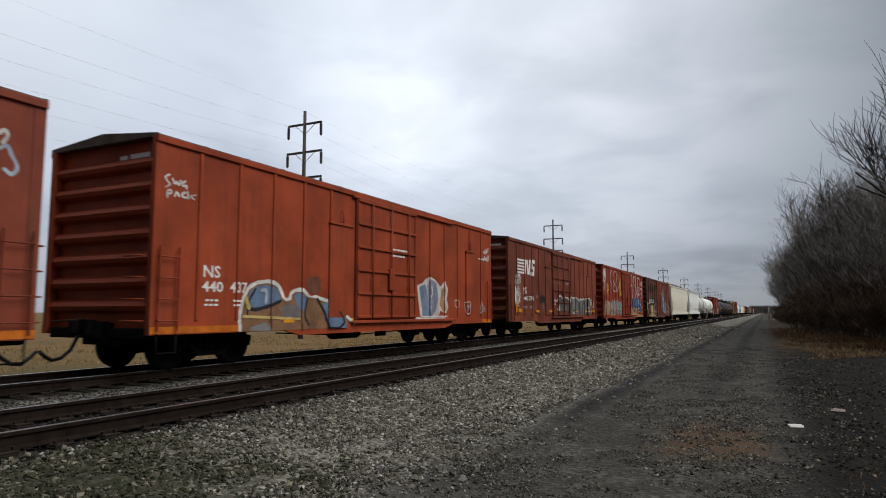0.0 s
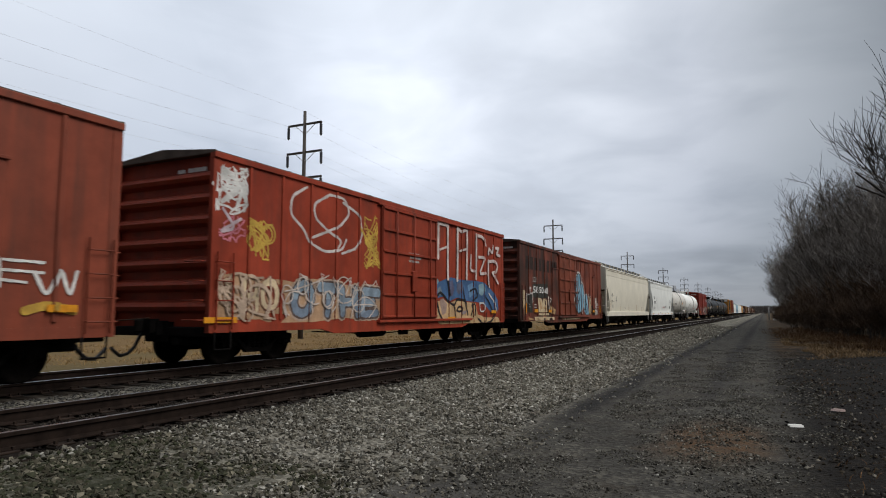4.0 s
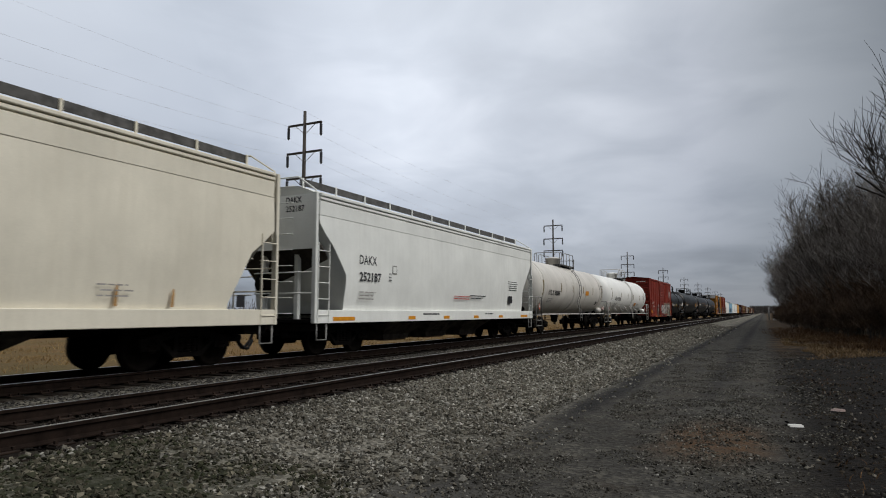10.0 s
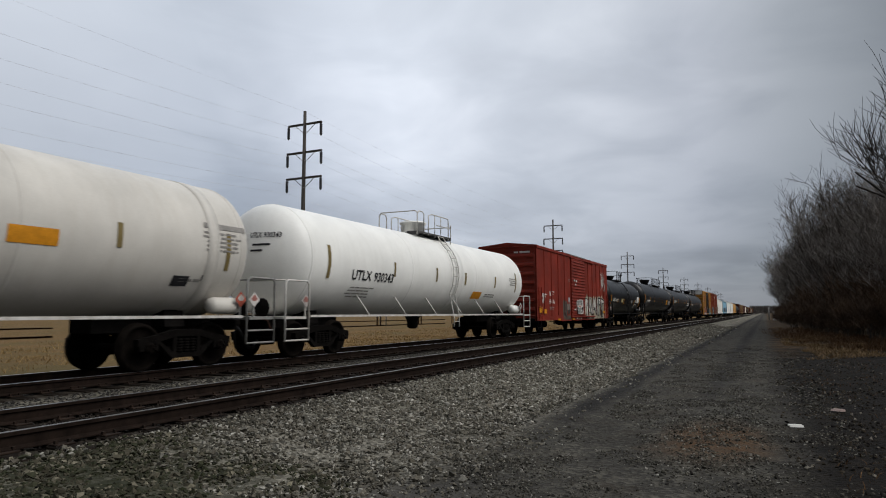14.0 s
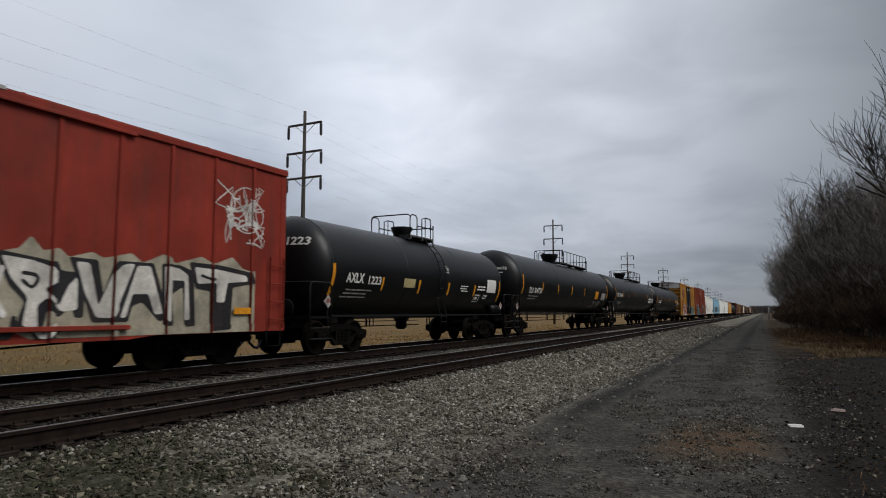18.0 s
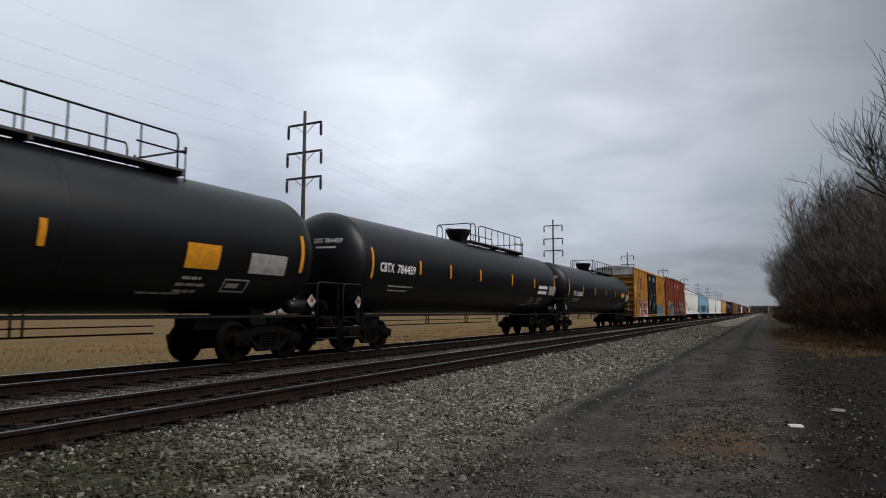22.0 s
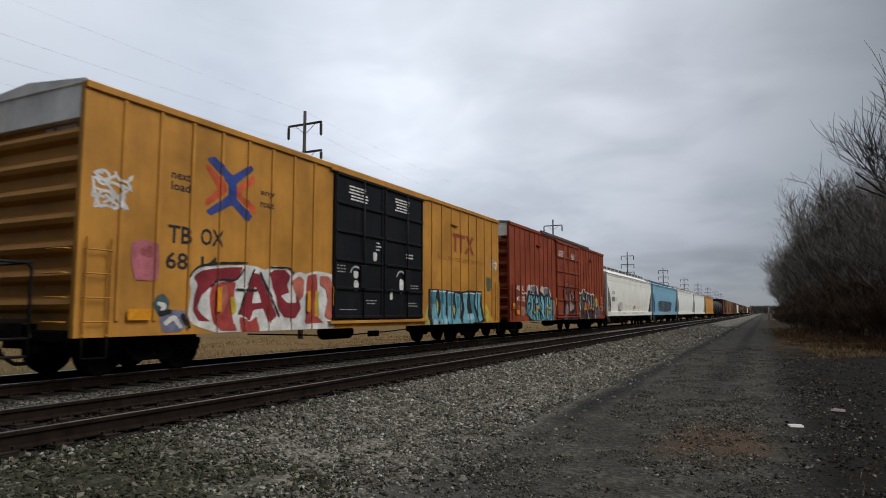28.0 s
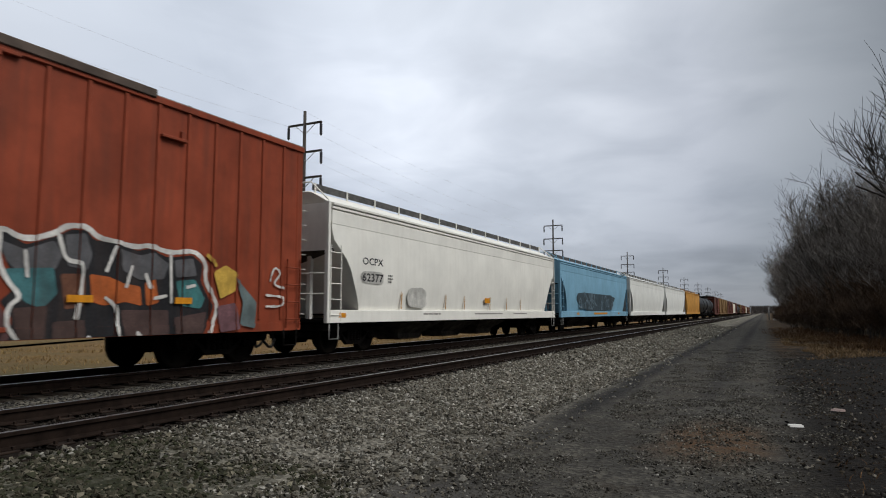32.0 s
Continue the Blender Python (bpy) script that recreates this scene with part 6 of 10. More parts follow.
def blades(name, label, spots, mat, seed, hmin, hmax, w=0.006, lean=0.7):
    rs = np.random.RandomState(seed)
    verts, faces = [], []
    for x, y, z in spots:
        h = rs.uniform(hmin, hmax)
        a, b = rs.uniform(0, 6.28), rs.uniform(0, 6.28)
        dx, dy = math.cos(a) * w, math.sin(a) * w
        ln = rs.uniform(0.15, 1.0) * lean * h
        mx, my = math.cos(b) * ln, math.sin(b) * ln
        k = len(verts)
        verts += [(x - dx, y - dy, z - 0.02), (x + dx, y + dy, z - 0.02), (x + mx * 0.4 + dx * 0.7, y + my * 0.4 + dy * 0.7, z + h * 0.6), (x + mx * 0.4 - dx * 0.7, y + my * 0.4 - dy * 0.7, z + h * 0.6), (x + mx, y + my, z + h)]
        faces += [(k, k + 1, k + 2, k + 3), (k + 3, k + 2, k + 4)]
    return mesh_stuff(name, verts, faces, mat, label, "grass")


def build_grass():
    rs = np.random.RandomState(8)
    straw = island_material("dry_straw_grass", [(0.14, 0.082, 0.032), (0.22, 0.136, 0.055), (0.34, 0.222, 0.100), (0.15, 0.105, 0.040), (0.27, 0.170, 0.073)])
    spots = []
    for _ in range(90000):
        y = 2 + 95 * rs.beta(1, 1.8)
        x = -14.9 - 26 * rs.beta(1, 2.2)
        if y < 15 and rs.rand() < 0.8 or noise.noise(Vector((x * 0.45, y * 0.25, 51))) < rs.uniform(-0.2, 0.35):
            continue
        spots.append((x, y, ground_height(x) - 0.05))
    blades("dry_grass", "dry yellow winter grass in the field behind the tracks", spots, straw, 9, 0.04, 0.22, 0.016, 1.5)
    brown = island_material("brown_dead_weeds", [(0.035, 0.020, 0.010), (0.075, 0.042, 0.020), (0.14, 0.078, 0.036), (0.055, 0.030, 0.015)])
    spots = []
    for _ in range(12000):
        y = 27 + 45 * rs.beta(1, 1.8)
        x = tree_edge(y) - 2.6 + 4.0 * rs.beta(2.2, 1.2)
        if noise.noise(Vector((x * 0.8, y * 0.35, 3))) < -0.12 and rs.rand() < 0.85:
            continue
        spots.append((x, y, ground_z(x, y)))
    blades("dead_weeds", "brown dead weeds along the edge of the thicket", spots, brown, 10, 0.06, 0.34, 0.010, 1.8)
    spots = []
    for _ in range(3000):
        y = 4.5 + 22 * rs.beta(1, 1.6)
        x = rs.uniform(0.6, 5.5)
        if noise.noise(Vector((x * 0.7, y * 0.5, 8))) < 0.05:
            continue
        spots.append((x, y, ground_z(x, y)))
    blades("dead_weeds", "low brown dead weeds in the dark verge of the road", spots, brown, 12, 0.02, 0.08, 0.006, 2.2)
    tan = island_material("tan_dead_grass", [(0.09, 0.058, 0.029), (0.17, 0.110, 0.054), (0.25, 0.170, 0.088), (0.12, 0.072, 0.034)])
    spots = []
    for _ in range(14000):
        y = 25 + 26 * rs.beta(1.2, 1.8)
        x = 0.7 + (tree_edge(y) - 0.9) * rs.beta(1.4, 1.2)
        if noise.noise(Vector((x * 0.6, y * 0.25, 14))) < -0.05:
            continue
        spots.append((x, y, ground_z(x, y)))
    blades("dead_grass", "matted tan dead grass between road and thicket", spots, tan, 13, 0.03, 0.15, 0.010, 2.6)


build_ballast()
build_track("track_1", TRACK_A, "empty railway track with shiny worn rails on wooden ties", 260)
build_track("track_2", TRACK_B, "railway track under the freight train", 160)
build_poles()
build_trees()
build_grass()


# ---- the train, from its head ----
TRAIN = "cars of the freight train"
WHITE, CREAM, BLACK = (0.62, 0.60, 0.56), (0.55, 0.43, 0.27), (0.018, 0.018, 0.02)
SILVER, BLUE, TEAL = (0.25, 0.25, 0.26), (0.09, 0.20, 0.33), (0.10, 0.33, 0.36)
ORANGE, REDS, PINK = (0.50, 0.15, 0.03), (0.34, 0.045, 0.04), (0.50, 0.16, 0.20)
SKYB, GREY, YEL = (0.26, 0.45, 0.58), (0.10, 0.095, 0.095), (0.52, 0.33, 0.06)


def patches(car, shapes, x, color, posts=(), depth=0.0, name="paint_patch", label="", seed=0, rough=0.12):
    """Uneven painted patches: (y0, y1, z0, z1)."""
    for i, (a, b, c, d) in enumerate(shapes):
        bm = bmesh.new()
        blob(bm, x, cloud_outline(a, b, c, d, seed + i, 48, rough))
        if posts:
            drape(bm, posts, depth)
        face_out(bm)
        part(name, bm, tag_paint(color), car, label)


def polys(car, shapes, x, mat, posts=(), depth=0.0, name="emblem", label=""):
    bm = bmesh.new()
    for pts in shapes:
        blob(bm, x, pts)
    if posts:
        drape(bm, posts, depth)
    face_out(bm)
    return part(name, bm, mat, car, label)


def text_block(y, z, w, rows, rh=0.055, gap=0.05, seed=0):
    """Rows of small unreadable print as plain bars, a bar for each word."""
    rnd = random.Random(seed)
    out = []
    for k in range(rows):
        u = rnd.uniform(0, 0.12) * w
        end = w * rnd.uniform(0.75, 1.0)
        while u < end:
            d = min(w * rnd.uniform(0.14, 0.34), end - u)
            if d > 0.03:
                out.append(("=", y + u, z - k * (rh * 0.75 + gap), rh * 0.75, d))
            u += d + 0.035
    return out


def rounded(pts, most, closed=False):
    """Cuts the corners of a line or a ring, by no more than the given length."""
    for k in range(2):
        out = []
        for i, (a, b) in enumerate(pts):
            if not closed and i in (0, len(pts) - 1):
                out.append((a, b))
                continue
            for c, d in (pts[i - 1], pts[(i + 1) % len(pts)]):
                u = min(0.25, most / (k + 1) / max(1e-6, math.hypot(c - a, d - b)))
                out.append((a + (c - a) * u, b + (d - b) * u))
        pts = out
    return pts


def mural(car, x, posts, depth, label, bottom=0.73):
    """A painted piece in layers; each call of the answer adds a filled area (radius 0) or a sprayed line."""
    made = []

    def draw(color, r, pts):
        bm = bmesh.new()
        xx = x + 0.0011 * len(made)
        if r:
            line = rounded(pts, 0.09)
            spray(bm, xx, [(*p, *q, r) for p, q in zip(line, line[1:])], 0.0, max(0.014, r * 0.45), 0.005, len(made))
        else:
            blob(bm, xx, rounded(pts, 0.028, True))
            bm.normal_update()
            bmesh.ops.triangulate(bm, faces=bm.faces[:])
        every = bm.verts[:] + bm.edges[:] + bm.faces[:]
        bmesh.ops.bisect_plane(bm, geom=every, plane_co=(0, 0, bottom), plane_no=(0, 0, 1), clear_inner=True)
        bmesh.ops.bisect_plane(bm, geom=bm.verts[:] + bm.edges[:] + bm.faces[:], plane_co=(0, 0, 0.9), plane_no=(0, 0, 1), dist=1e-5)
        # what runs on over the sill lies on the sill's face
        low = [f for f in bm.faces if f.calc_center_median().z < 0.9]
        if low:
            out = bmesh.ops.split(bm, geom=low)
            for v in {e for e in out["geom"] if isinstance(e, bmesh.types.BMVert)}:
                v.co.x += 0.024
        if posts:
            drape(bm, posts, depth)
        face_out(bm)
        if not bm.faces:
            bm.free()
            return
        made.append(part("graffiti_line" if r else "graffiti_fill", bm, tag_paint(color), made[0] if made else car, "" if made else label))

    return draw


def make_boxcars():
    b50 = dict(L=16.55, w=1.54, eave=4.45, group=TRAIN)
    X = 1.544
    # first car, seen only by its tail
    car, po, pd = boxcar(-2.05, mat=M["red_b"], label="brown-red steel boxcar with white scrawls near its tail", door=(-0.2, 3.4), sill_stripe=M["orange_sill"], **b50)
    draw = mural(car, X, po, pd, "looping white and blue chalk scrawl")
    draw(WHITE, 0.03, [(7.59, 3.79), (7.65, 3.87), (7.72, 3.78), (7.64, 3.66)])
    draw((0.35, 0.40, 0.46), 0.03, [(7.6, 3.56), (7.71, 3.65), (7.77, 3.49), (7.89, 3.33), (7.8, 3.18), (7.69, 3.26)])
    # oxide-red car with white numbers
    car, po, pd = boxcar(16.57, mat=M["red_a"], label="oxide-red steel boxcar with white numbers and blue bubble graffiti", door=(0.02, 3.45), plates=True, sill_stripe=M["orange_sill"], **b50)
    lettering(car, [("NS", -7.03, 1.84, 0.25, 0.45), ("440", -7.06, 1.55, 0.22, 0.57), ("437", -6.29, 1.55, 0.23, 0.5)], X, M["white_paint"], po, pd, "white reporting marks")
    lettering(car, text_block(-7.0, 1.36, 0.42, 2) + text_block(-6.2, 1.36, 0.42, 2, seed=1) + text_block(-7.1, 4.2, 0.0, 0), X, M["white_paint"], po, pd, "small white print")
    patches(car, [(-3.69, -3.17, 1.60, 2.03)], X, (0.14, 0.05, 0.03), po, pd, "primer_patch", "dark primer patch")
    lettering(car, text_block(0.1, 3.0, 1.1, 3, 0.07, 0.04), 1.612, M["white_paint"], label="white stencilled print on the door")
    lettering(car, [("=", 2.2, 0.99, 0.03, 1.9), ("=", 2.4, 0.93, 0.03, 1.5)], X + 0.045, M["white_paint"])
    draw = mural(car, X, po, pd, "silver-blue bubble graffiti with a white edge")
    draw(WHITE, 0.05, [(-5.99, 0.7), (-6, 1.06), (-5.91, 1.42), (-5.75, 1.67), (-5.55, 1.77), (-5.13, 1.84), (-4.8, 1.79), (-4.66, 1.6), (-4.57, 1.41), (-4.33, 1.45), (-4.36, 1.6), (-3.98, 1.7), (-3.76, 1.62), (-3.58, 1.47), (-3.36, 1.53), (-3.08, 1.45), (-2.74, 1.42), (-2.39, 1.51), (-2.08, 1.36), (-1.96, 1.09)])
    draw((0.20, 0.105, 0.055), 0, [(-5.93, 0.61), (-5.95, 1.06), (-5.86, 1.42), (-5.72, 1.64), (-5.49, 1.75), (-5.13, 1.8), (-4.8, 1.72), (-4.63, 1.47), (-4.49, 1.39), (-4.27, 1.45), (-4.23, 1.61), (-3.98, 1.64), (-3.69, 1.51), (-3.36, 1.49), (-3.03, 1.41), (-2.69, 1.37), (-2.34, 1.44), (-2.07, 1.26), (-2.05, 0.46)])
    draw((0.11, 0.165, 0.25), 0, [(-5.81, 1.36), (-5.68, 1.62), (-5.44, 1.73), (-5.03, 1.75), (-4.78, 1.65), (-4.69, 1.4), (-5.05, 1.3), (-5.47, 1.2), (-5.73, 1.15)])
    draw((0.11, 0.165, 0.25), 0, [(-4.23, 1.55), (-3.98, 1.62), (-3.71, 1.46), (-3.77, 1.15), (-4.05, 1.21)])
    draw((0.12, 0.18, 0.27), 0, [(-3.07, 1.38), (-2.39, 1.39), (-2.1, 1.21), (-2.11, 0.56), (-2.81, 0.55), (-3.01, 1.01)])
    draw((0.15, 0.13, 0.13), 0, [(-4.67, 1.24), (-4.47, 1.35), (-4.22, 1.31), (-3.92, 1.1), (-4.04, 0.96), (-4.58, 0.97)])
    draw((0.19, 0.18, 0.18), 0, [(-5.72, 0.81), (-5.19, 0.92), (-4.96, 0.73), (-5.17, 0.57), (-5.62, 0.59)])
    draw(BLACK, 0.04, [(-4.69, 1.4), (-5.05, 1.29), (-5.52, 1.19), (-5.74, 1.22)])
    draw(BLACK, 0.03, [(-5.54, 1.65), (-5.74, 1.4), (-5.78, 1.05)])
    draw(BLACK, 0.03, [(-3.71, 1.46), (-3.83, 1.11), (-3.67, 0.84)])
    draw(BLACK, 0.04, [(-3.31, 1.46), (-2.97, 1.11), (-2.81, 0.58)])
    draw(BLACK, 0.03, [(-2.38, 1.15), (-2.12, 0.91), (-2.47, 0.71), (-2.79, 0.75)])
    draw((0.48, 0.35, 0.13), 0.03, [(-5.9, 1.05), (-5, 1.02), (-4, 0.98)])
    draw((0.32, 0.36, 0.40), 0.04, [(-5.36, 1.62), (-5.18, 1.66), (-5.2, 1.37)])
    draw(WHITE, 0.02, [(-5.96, 0.6), (-5.91, 0.5)])
    draw(WHITE, 0.045, [(-2.07, 1.03), (-1.91, 0.94), (-1.72, 0.85)])
    draw((0.50, 0.36, 0.09), 0.05, [(-5.83, 1.44), (-5.74, 1.24)])
    draw = mural(car, X, po, pd, "slate-blue and tan sprayed letters with a pale edge")
    draw((0.55, 0.48, 0.45), 0, [(1.9, 2.01), (2.29, 2.1), (2.57, 2.26), (2.9, 2.33), (3.28, 2.22), (3.62, 2.02), (3.98, 2.25), (4.21, 1.96), (4.12, 1.6), (4.25, 1.3), (4.02, 1.08), (3.62, 1.2), (3.45, 1), (2.7, 0.91), (2.14, 1.01)])
    draw((0.15, 0.19, 0.26), 0, [(2.06, 1.96), (2.49, 2.07), (2.65, 1.76), (2.86, 0.97), (2.3, 1.01)])
    draw((0.19, 0.22, 0.28), 0, [(2.69, 2.17), (2.94, 2.26), (3.28, 2.12), (3.45, 1.68), (3.28, 1.2), (2.94, 1.01), (2.78, 1.57)])
    draw((0.33, 0.20, 0.09), 0, [(3.71, 1.94), (3.98, 2.09), (4.07, 1.87), (3.8, 1.59), (4.12, 1.24), (3.8, 1.16), (3.54, 1.39)])
    draw(WHITE, 0.03, [(2.94, 1.99), (3.06, 1.77), (2.86, 1.65)])
    draw((0.11, 0.14, 0.2), 0.025, [(2.65, 2.04), (2.86, 1.01)])
    draw(WHITE, 0.035, [(1.8, 0.96), (2.78, 0.9), (4.07, 0.84)])
    draw((0.45, 0.36, 0.34), 0.02, [(4.77, 1.57), (5.16, 1.57), (5.16, 1.3), (4.82, 1.32), (4.77, 1.55)])
    draw((0.45, 0.36, 0.34), 0.02, [(5.61, 1.5), (6.13, 1.55), (6.08, 1.07), (5.71, 1.08), (5.61, 1.45)])
    draw((0.40, 0.30, 0.28), 0.035, [(5.77, 1.35), (6.03, 1.39), (5.82, 1.2)])
    draw = mural(car, X, po, pd, "white chalk script")
    draw(WHITE, 0.018, [(-7.95, 3.75), (-8.05, 3.7), (-8.01, 3.62), (-7.91, 3.58), (-8.03, 3.5)])
    draw(WHITE, 0.018, [(-7.88, 3.69), (-7.83, 3.57), (-7.78, 3.67), (-7.72, 3.56), (-7.68, 3.68)])
    draw(WHITE, 0.018, [(-7.57, 3.69), (-7.66, 3.63), (-7.62, 3.57), (-7.53, 3.62), (-7.54, 3.53)])
    draw(WHITE, 0.018, [(-7.99, 3.3), (-7.99, 3.46), (-7.88, 3.46), (-7.9, 3.39), (-7.98, 3.38)])
    draw(WHITE, 0.018, [(-7.82, 3.35), (-7.77, 3.47), (-7.71, 3.37)])
    draw(WHITE, 0.018, [(-7.57, 3.47), (-7.66, 3.42), (-7.62, 3.36), (-7.54, 3.37)])
    draw(WHITE, 0.018, [(-7.51, 3.49), (-7.48, 3.35)])
    draw(WHITE, 0.018, [(-7.31, 3.46), (-7.45, 3.41), (-7.34, 3.36)])
    draw = mural(car, X, po, pd, "white chalk script")
    draw(WHITE, 0.024, [(8, 3.72), (7.92, 3.72), (7.91, 3.65), (7.99, 3.63), (7.93, 3.56)])
    draw(WHITE, 0.024, [(7.81, 3.63), (7.75, 3.61), (7.75, 3.53), (7.84, 3.55), (7.84, 3.64)])
    draw(WHITE, 0.024, [(7.68, 3.68), (7.68, 3.49)])
    draw(WHITE, 0.024, [(7.63, 3.61), (7.73, 3.64)])
    draw(WHITE, 0.024, [(7.6, 3.52), (7.51, 3.5), (7.5, 3.57), (7.58, 3.59), (7.57, 3.48)])
    draw(WHITE, 0.024, [(7.43, 3.34), (7.43, 3.14), (7.49, 3.32), (7.55, 3.18), (7.57, 3.37)])
    draw(WHITE, 0.024, [(7.66, 3.33), (7.61, 3.27), (7.69, 3.25), (7.7, 3.34), (7.72, 3.24)])
    draw(WHITE, 0.024, [(7.83, 3.37), (7.77, 3.32), (7.83, 3.29), (7.77, 3.23)])
    draw(WHITE, 0.024, [(7.86, 3.44), (7.91, 3.16)])
    draw(WHITE, 0.024, [(7.95, 3.24), (8.03, 3.46)])
    draw(WHITE, 0.024, [(6.94, 3.24), (7.18, 3.24), (7.35, 3.22)])
    draw((0.42, 0.30, 0.27), 0.035, [(7.08, 1.25), (7.17, 1.41), (7.21, 1.56), (7.27, 1.42), (7.41, 1.4), (7.32, 1.29), (7.4, 1.15), (7.24, 1.2), (7.12, 1.11)])
    draw((0.42, 0.30, 0.27), 0.035, [(7.44, 1.25), (7.54, 1.32), (7.6, 1.21), (7.5, 1.17)])
    strips(car, [(-4.4, 0.88, 0.4, 0.10), (-1.95, 0.88, 0.45, 0.10)], 1.562)
    # brown-red car with the striped emblem
    car, po, pd = boxcar(35.15, mat=M["red_g"], label="brown-red boxcar with a white striped emblem and silver graffiti", door=(0.0, 3.6), plates=True, **b50)
    sh = []
    for k in range(5):
        z = 3.60 - k * 0.145
        sh.append([(-7.1, z), (-6.02 - k * 0.03, z), (-6.07 - k * 0.03, z - 0.085), (-7.1, z - 0.085)])
    sh.append([(-6.02, 3.62), (-5.75, 3.62), (-6.0, 2.93), (-6.28, 2.93)])
    sh.append([(-5.80, 3.62), (-5.62, 3.62), (-5.52, 2.93), (-5.72, 2.93)])
    sh.append([(-5.42, 3.66), (-5.18, 3.66), (-5.36, 2.93), (-5.60, 2.93)])
    sh += [[(-5.08, 3.68), (-4.52, 3.68), (-4.56, 3.50), (-5.11, 3.50)], [(-5.13, 3.49), (-4.93, 3.49), (-4.96, 3.36), (-5.15, 3.36)], [(-5.15, 3.36), (-4.6, 3.36), (-4.63, 3.21), (-5.18, 3.21)], [(-4.83, 3.21), (-4.63, 3.21), (-4.66, 3.06), (-4.86, 3.06)], [(-5.22, 3.07), (-4.66, 3.07), (-4.70, 2.90), (-5.26, 2.90)]]
    polys(car, sh, X, M["white_paint"], po, pd, label="white striped emblem")
    lettering(car, [("NS", -6.28, 2.0, 0.32, 0.43), ("440", -6.30, 1.69, 0.2, 0.68), ("295", -5.50, 1.70, 0.21, 0.72)], X, M["white_paint"], po, pd, "white reporting marks")
    lettering(car, text_block(-6.3, 1.40, 0.6, 2, 0.05, 0.04, 1) + text_block(-5.4, 1.40, 0.6, 2, 0.05, 0.04, 2) + text_block(-2.5, 2.6, 0.3, 1) + text_block(-4.4, 1.95, 0.3, 3, 0.04, 0.03, 4), X, M["grey_paint"], po, pd, "faded small print")
    lettering(car, text_block(-1.2, 2.75, 0.8, 2, 0.05, 0.05, 4) + text_block(0.55, 2.75, 0.8, 2, 0.05, 0.05, 5), 1.612, M["grey_paint"])
    scrawl(car, -7.46, -6.72, 1.38, 2.96, X, WHITE, 9, 0.05, 31, po, pd)
    over = [(-1.77, 1.77)] + [q for q in po if q[0] > 1.8]
    draw = mural(car, 1.552, over, 0.075, "dull silver block graffiti with a white edge")
    draw((0.11, 0.095, 0.088), 0, [(-0.83, 1.92), (-0.6, 2.01), (-0.3, 2.01), (-0.06, 1.87), (0.42, 1.95), (1.02, 1.92), (1.49, 1.71), (1.51, 1.18), (-0.7, 1.22), (-0.85, 1.59)])
    draw((0.17, 0.165, 0.16), 0, [(1.54, 1.92), (2.27, 1.98), (3.15, 1.97), (4.12, 1.94), (5.25, 1.92), (5.36, 0.97), (3.18, 1.01), (1.63, 1.08)])
    draw(WHITE, 0.035, [(-1.56, 1.59), (-1.58, 1.74), (-1.49, 1.83), (-1.39, 1.74), (-1.41, 1.57), (-1.52, 1.55)])
    draw(WHITE, 0.04, [(-1.24, 1.65), (-1.18, 1.76), (-1.01, 1.81), (-0.84, 1.72), (-0.8, 1.5), (-0.92, 1.32), (-1.08, 1.28)])
    draw(WHITE, 0.04, [(-0.69, 1.23), (-0.73, 1.56), (-0.84, 1.78), (-0.79, 1.95), (-0.58, 2.04), (-0.29, 2.02), (-0.08, 1.87), (0.12, 1.94), (0.41, 1.99), (0.76, 1.95), (1.04, 1.94), (1.26, 1.85), (1.49, 1.69)])
    draw(WHITE, 0.035, [(1.55, 1.72), (1.56, 1.94), (1.97, 1.98), (2.38, 2), (2.45, 1.9)])
    draw(WHITE, 0.035, [(2.49, 1.95), (2.81, 2), (3.15, 1.99), (3.2, 1.85)])
    draw(WHITE, 0.035, [(3.24, 1.92), (3.5, 1.94), (3.7, 1.82)])
    draw(WHITE, 0.035, [(3.77, 1.85), (4.07, 1.97), (4.43, 1.86)])
    draw(WHITE, 0.035, [(4.48, 1.91), (4.8, 1.97), (5.2, 1.91), (5.29, 1.66)])
    draw(BLACK, 0.05, [(0.26, 1.81), (0.56, 1.78), (0.35, 1.63), (0.63, 1.59)])
    draw(BLACK, 0.035, [(-0.37, 1.86), (-0.33, 1.57), (-0.07, 1.41)])
    draw(BLACK, 0.03, [(0.9, 1.86), (0.99, 1.24)])
    draw(BLACK, 0.035, [(1.97, 1.77), (2.18, 1.69), (2.15, 1.44), (2.34, 1.21), (2.68, 1.25)])
    draw(BLACK, 0.035, [(3.2, 1.89), (3.18, 1.07)])
    draw(BLACK, 0.03, [(3.43, 1.83), (3.59, 1.47), (3.41, 1.11)])
    draw(BLACK, 0.03, [(3.72, 1.79), (3.79, 1.07)])
    draw(WHITE, 0.025, [(4.15, 1.7), (4.13, 1.51)])
    draw(BLACK, 0.03, [(4.48, 1.85), (4.56, 1.03)])
    draw(BLACK, 0.03, [(4.78, 1.72), (5.09, 1.5), (4.93, 1.19)])
    draw(WHITE, 0.03, [(5.09, 1.42), (5.22, 1)])
    draw(WHITE, 0.03, [(2.34, 1.15), (2.52, 1.04), (2.73, 1.08)])
    draw = mural(car, 1.552, over, 0.075, "grey sprayed block with white frames at the tail")
    draw((0.12, 0.115, 0.11), 0, [(5.42, 1.95), (6.21, 1.98), (6.26, 1.02), (5.44, 1)])
    draw(WHITE, 0.03, [(5.37, 1.96), (5.78, 2.01), (6.27, 2), (6.31, 1.52)])
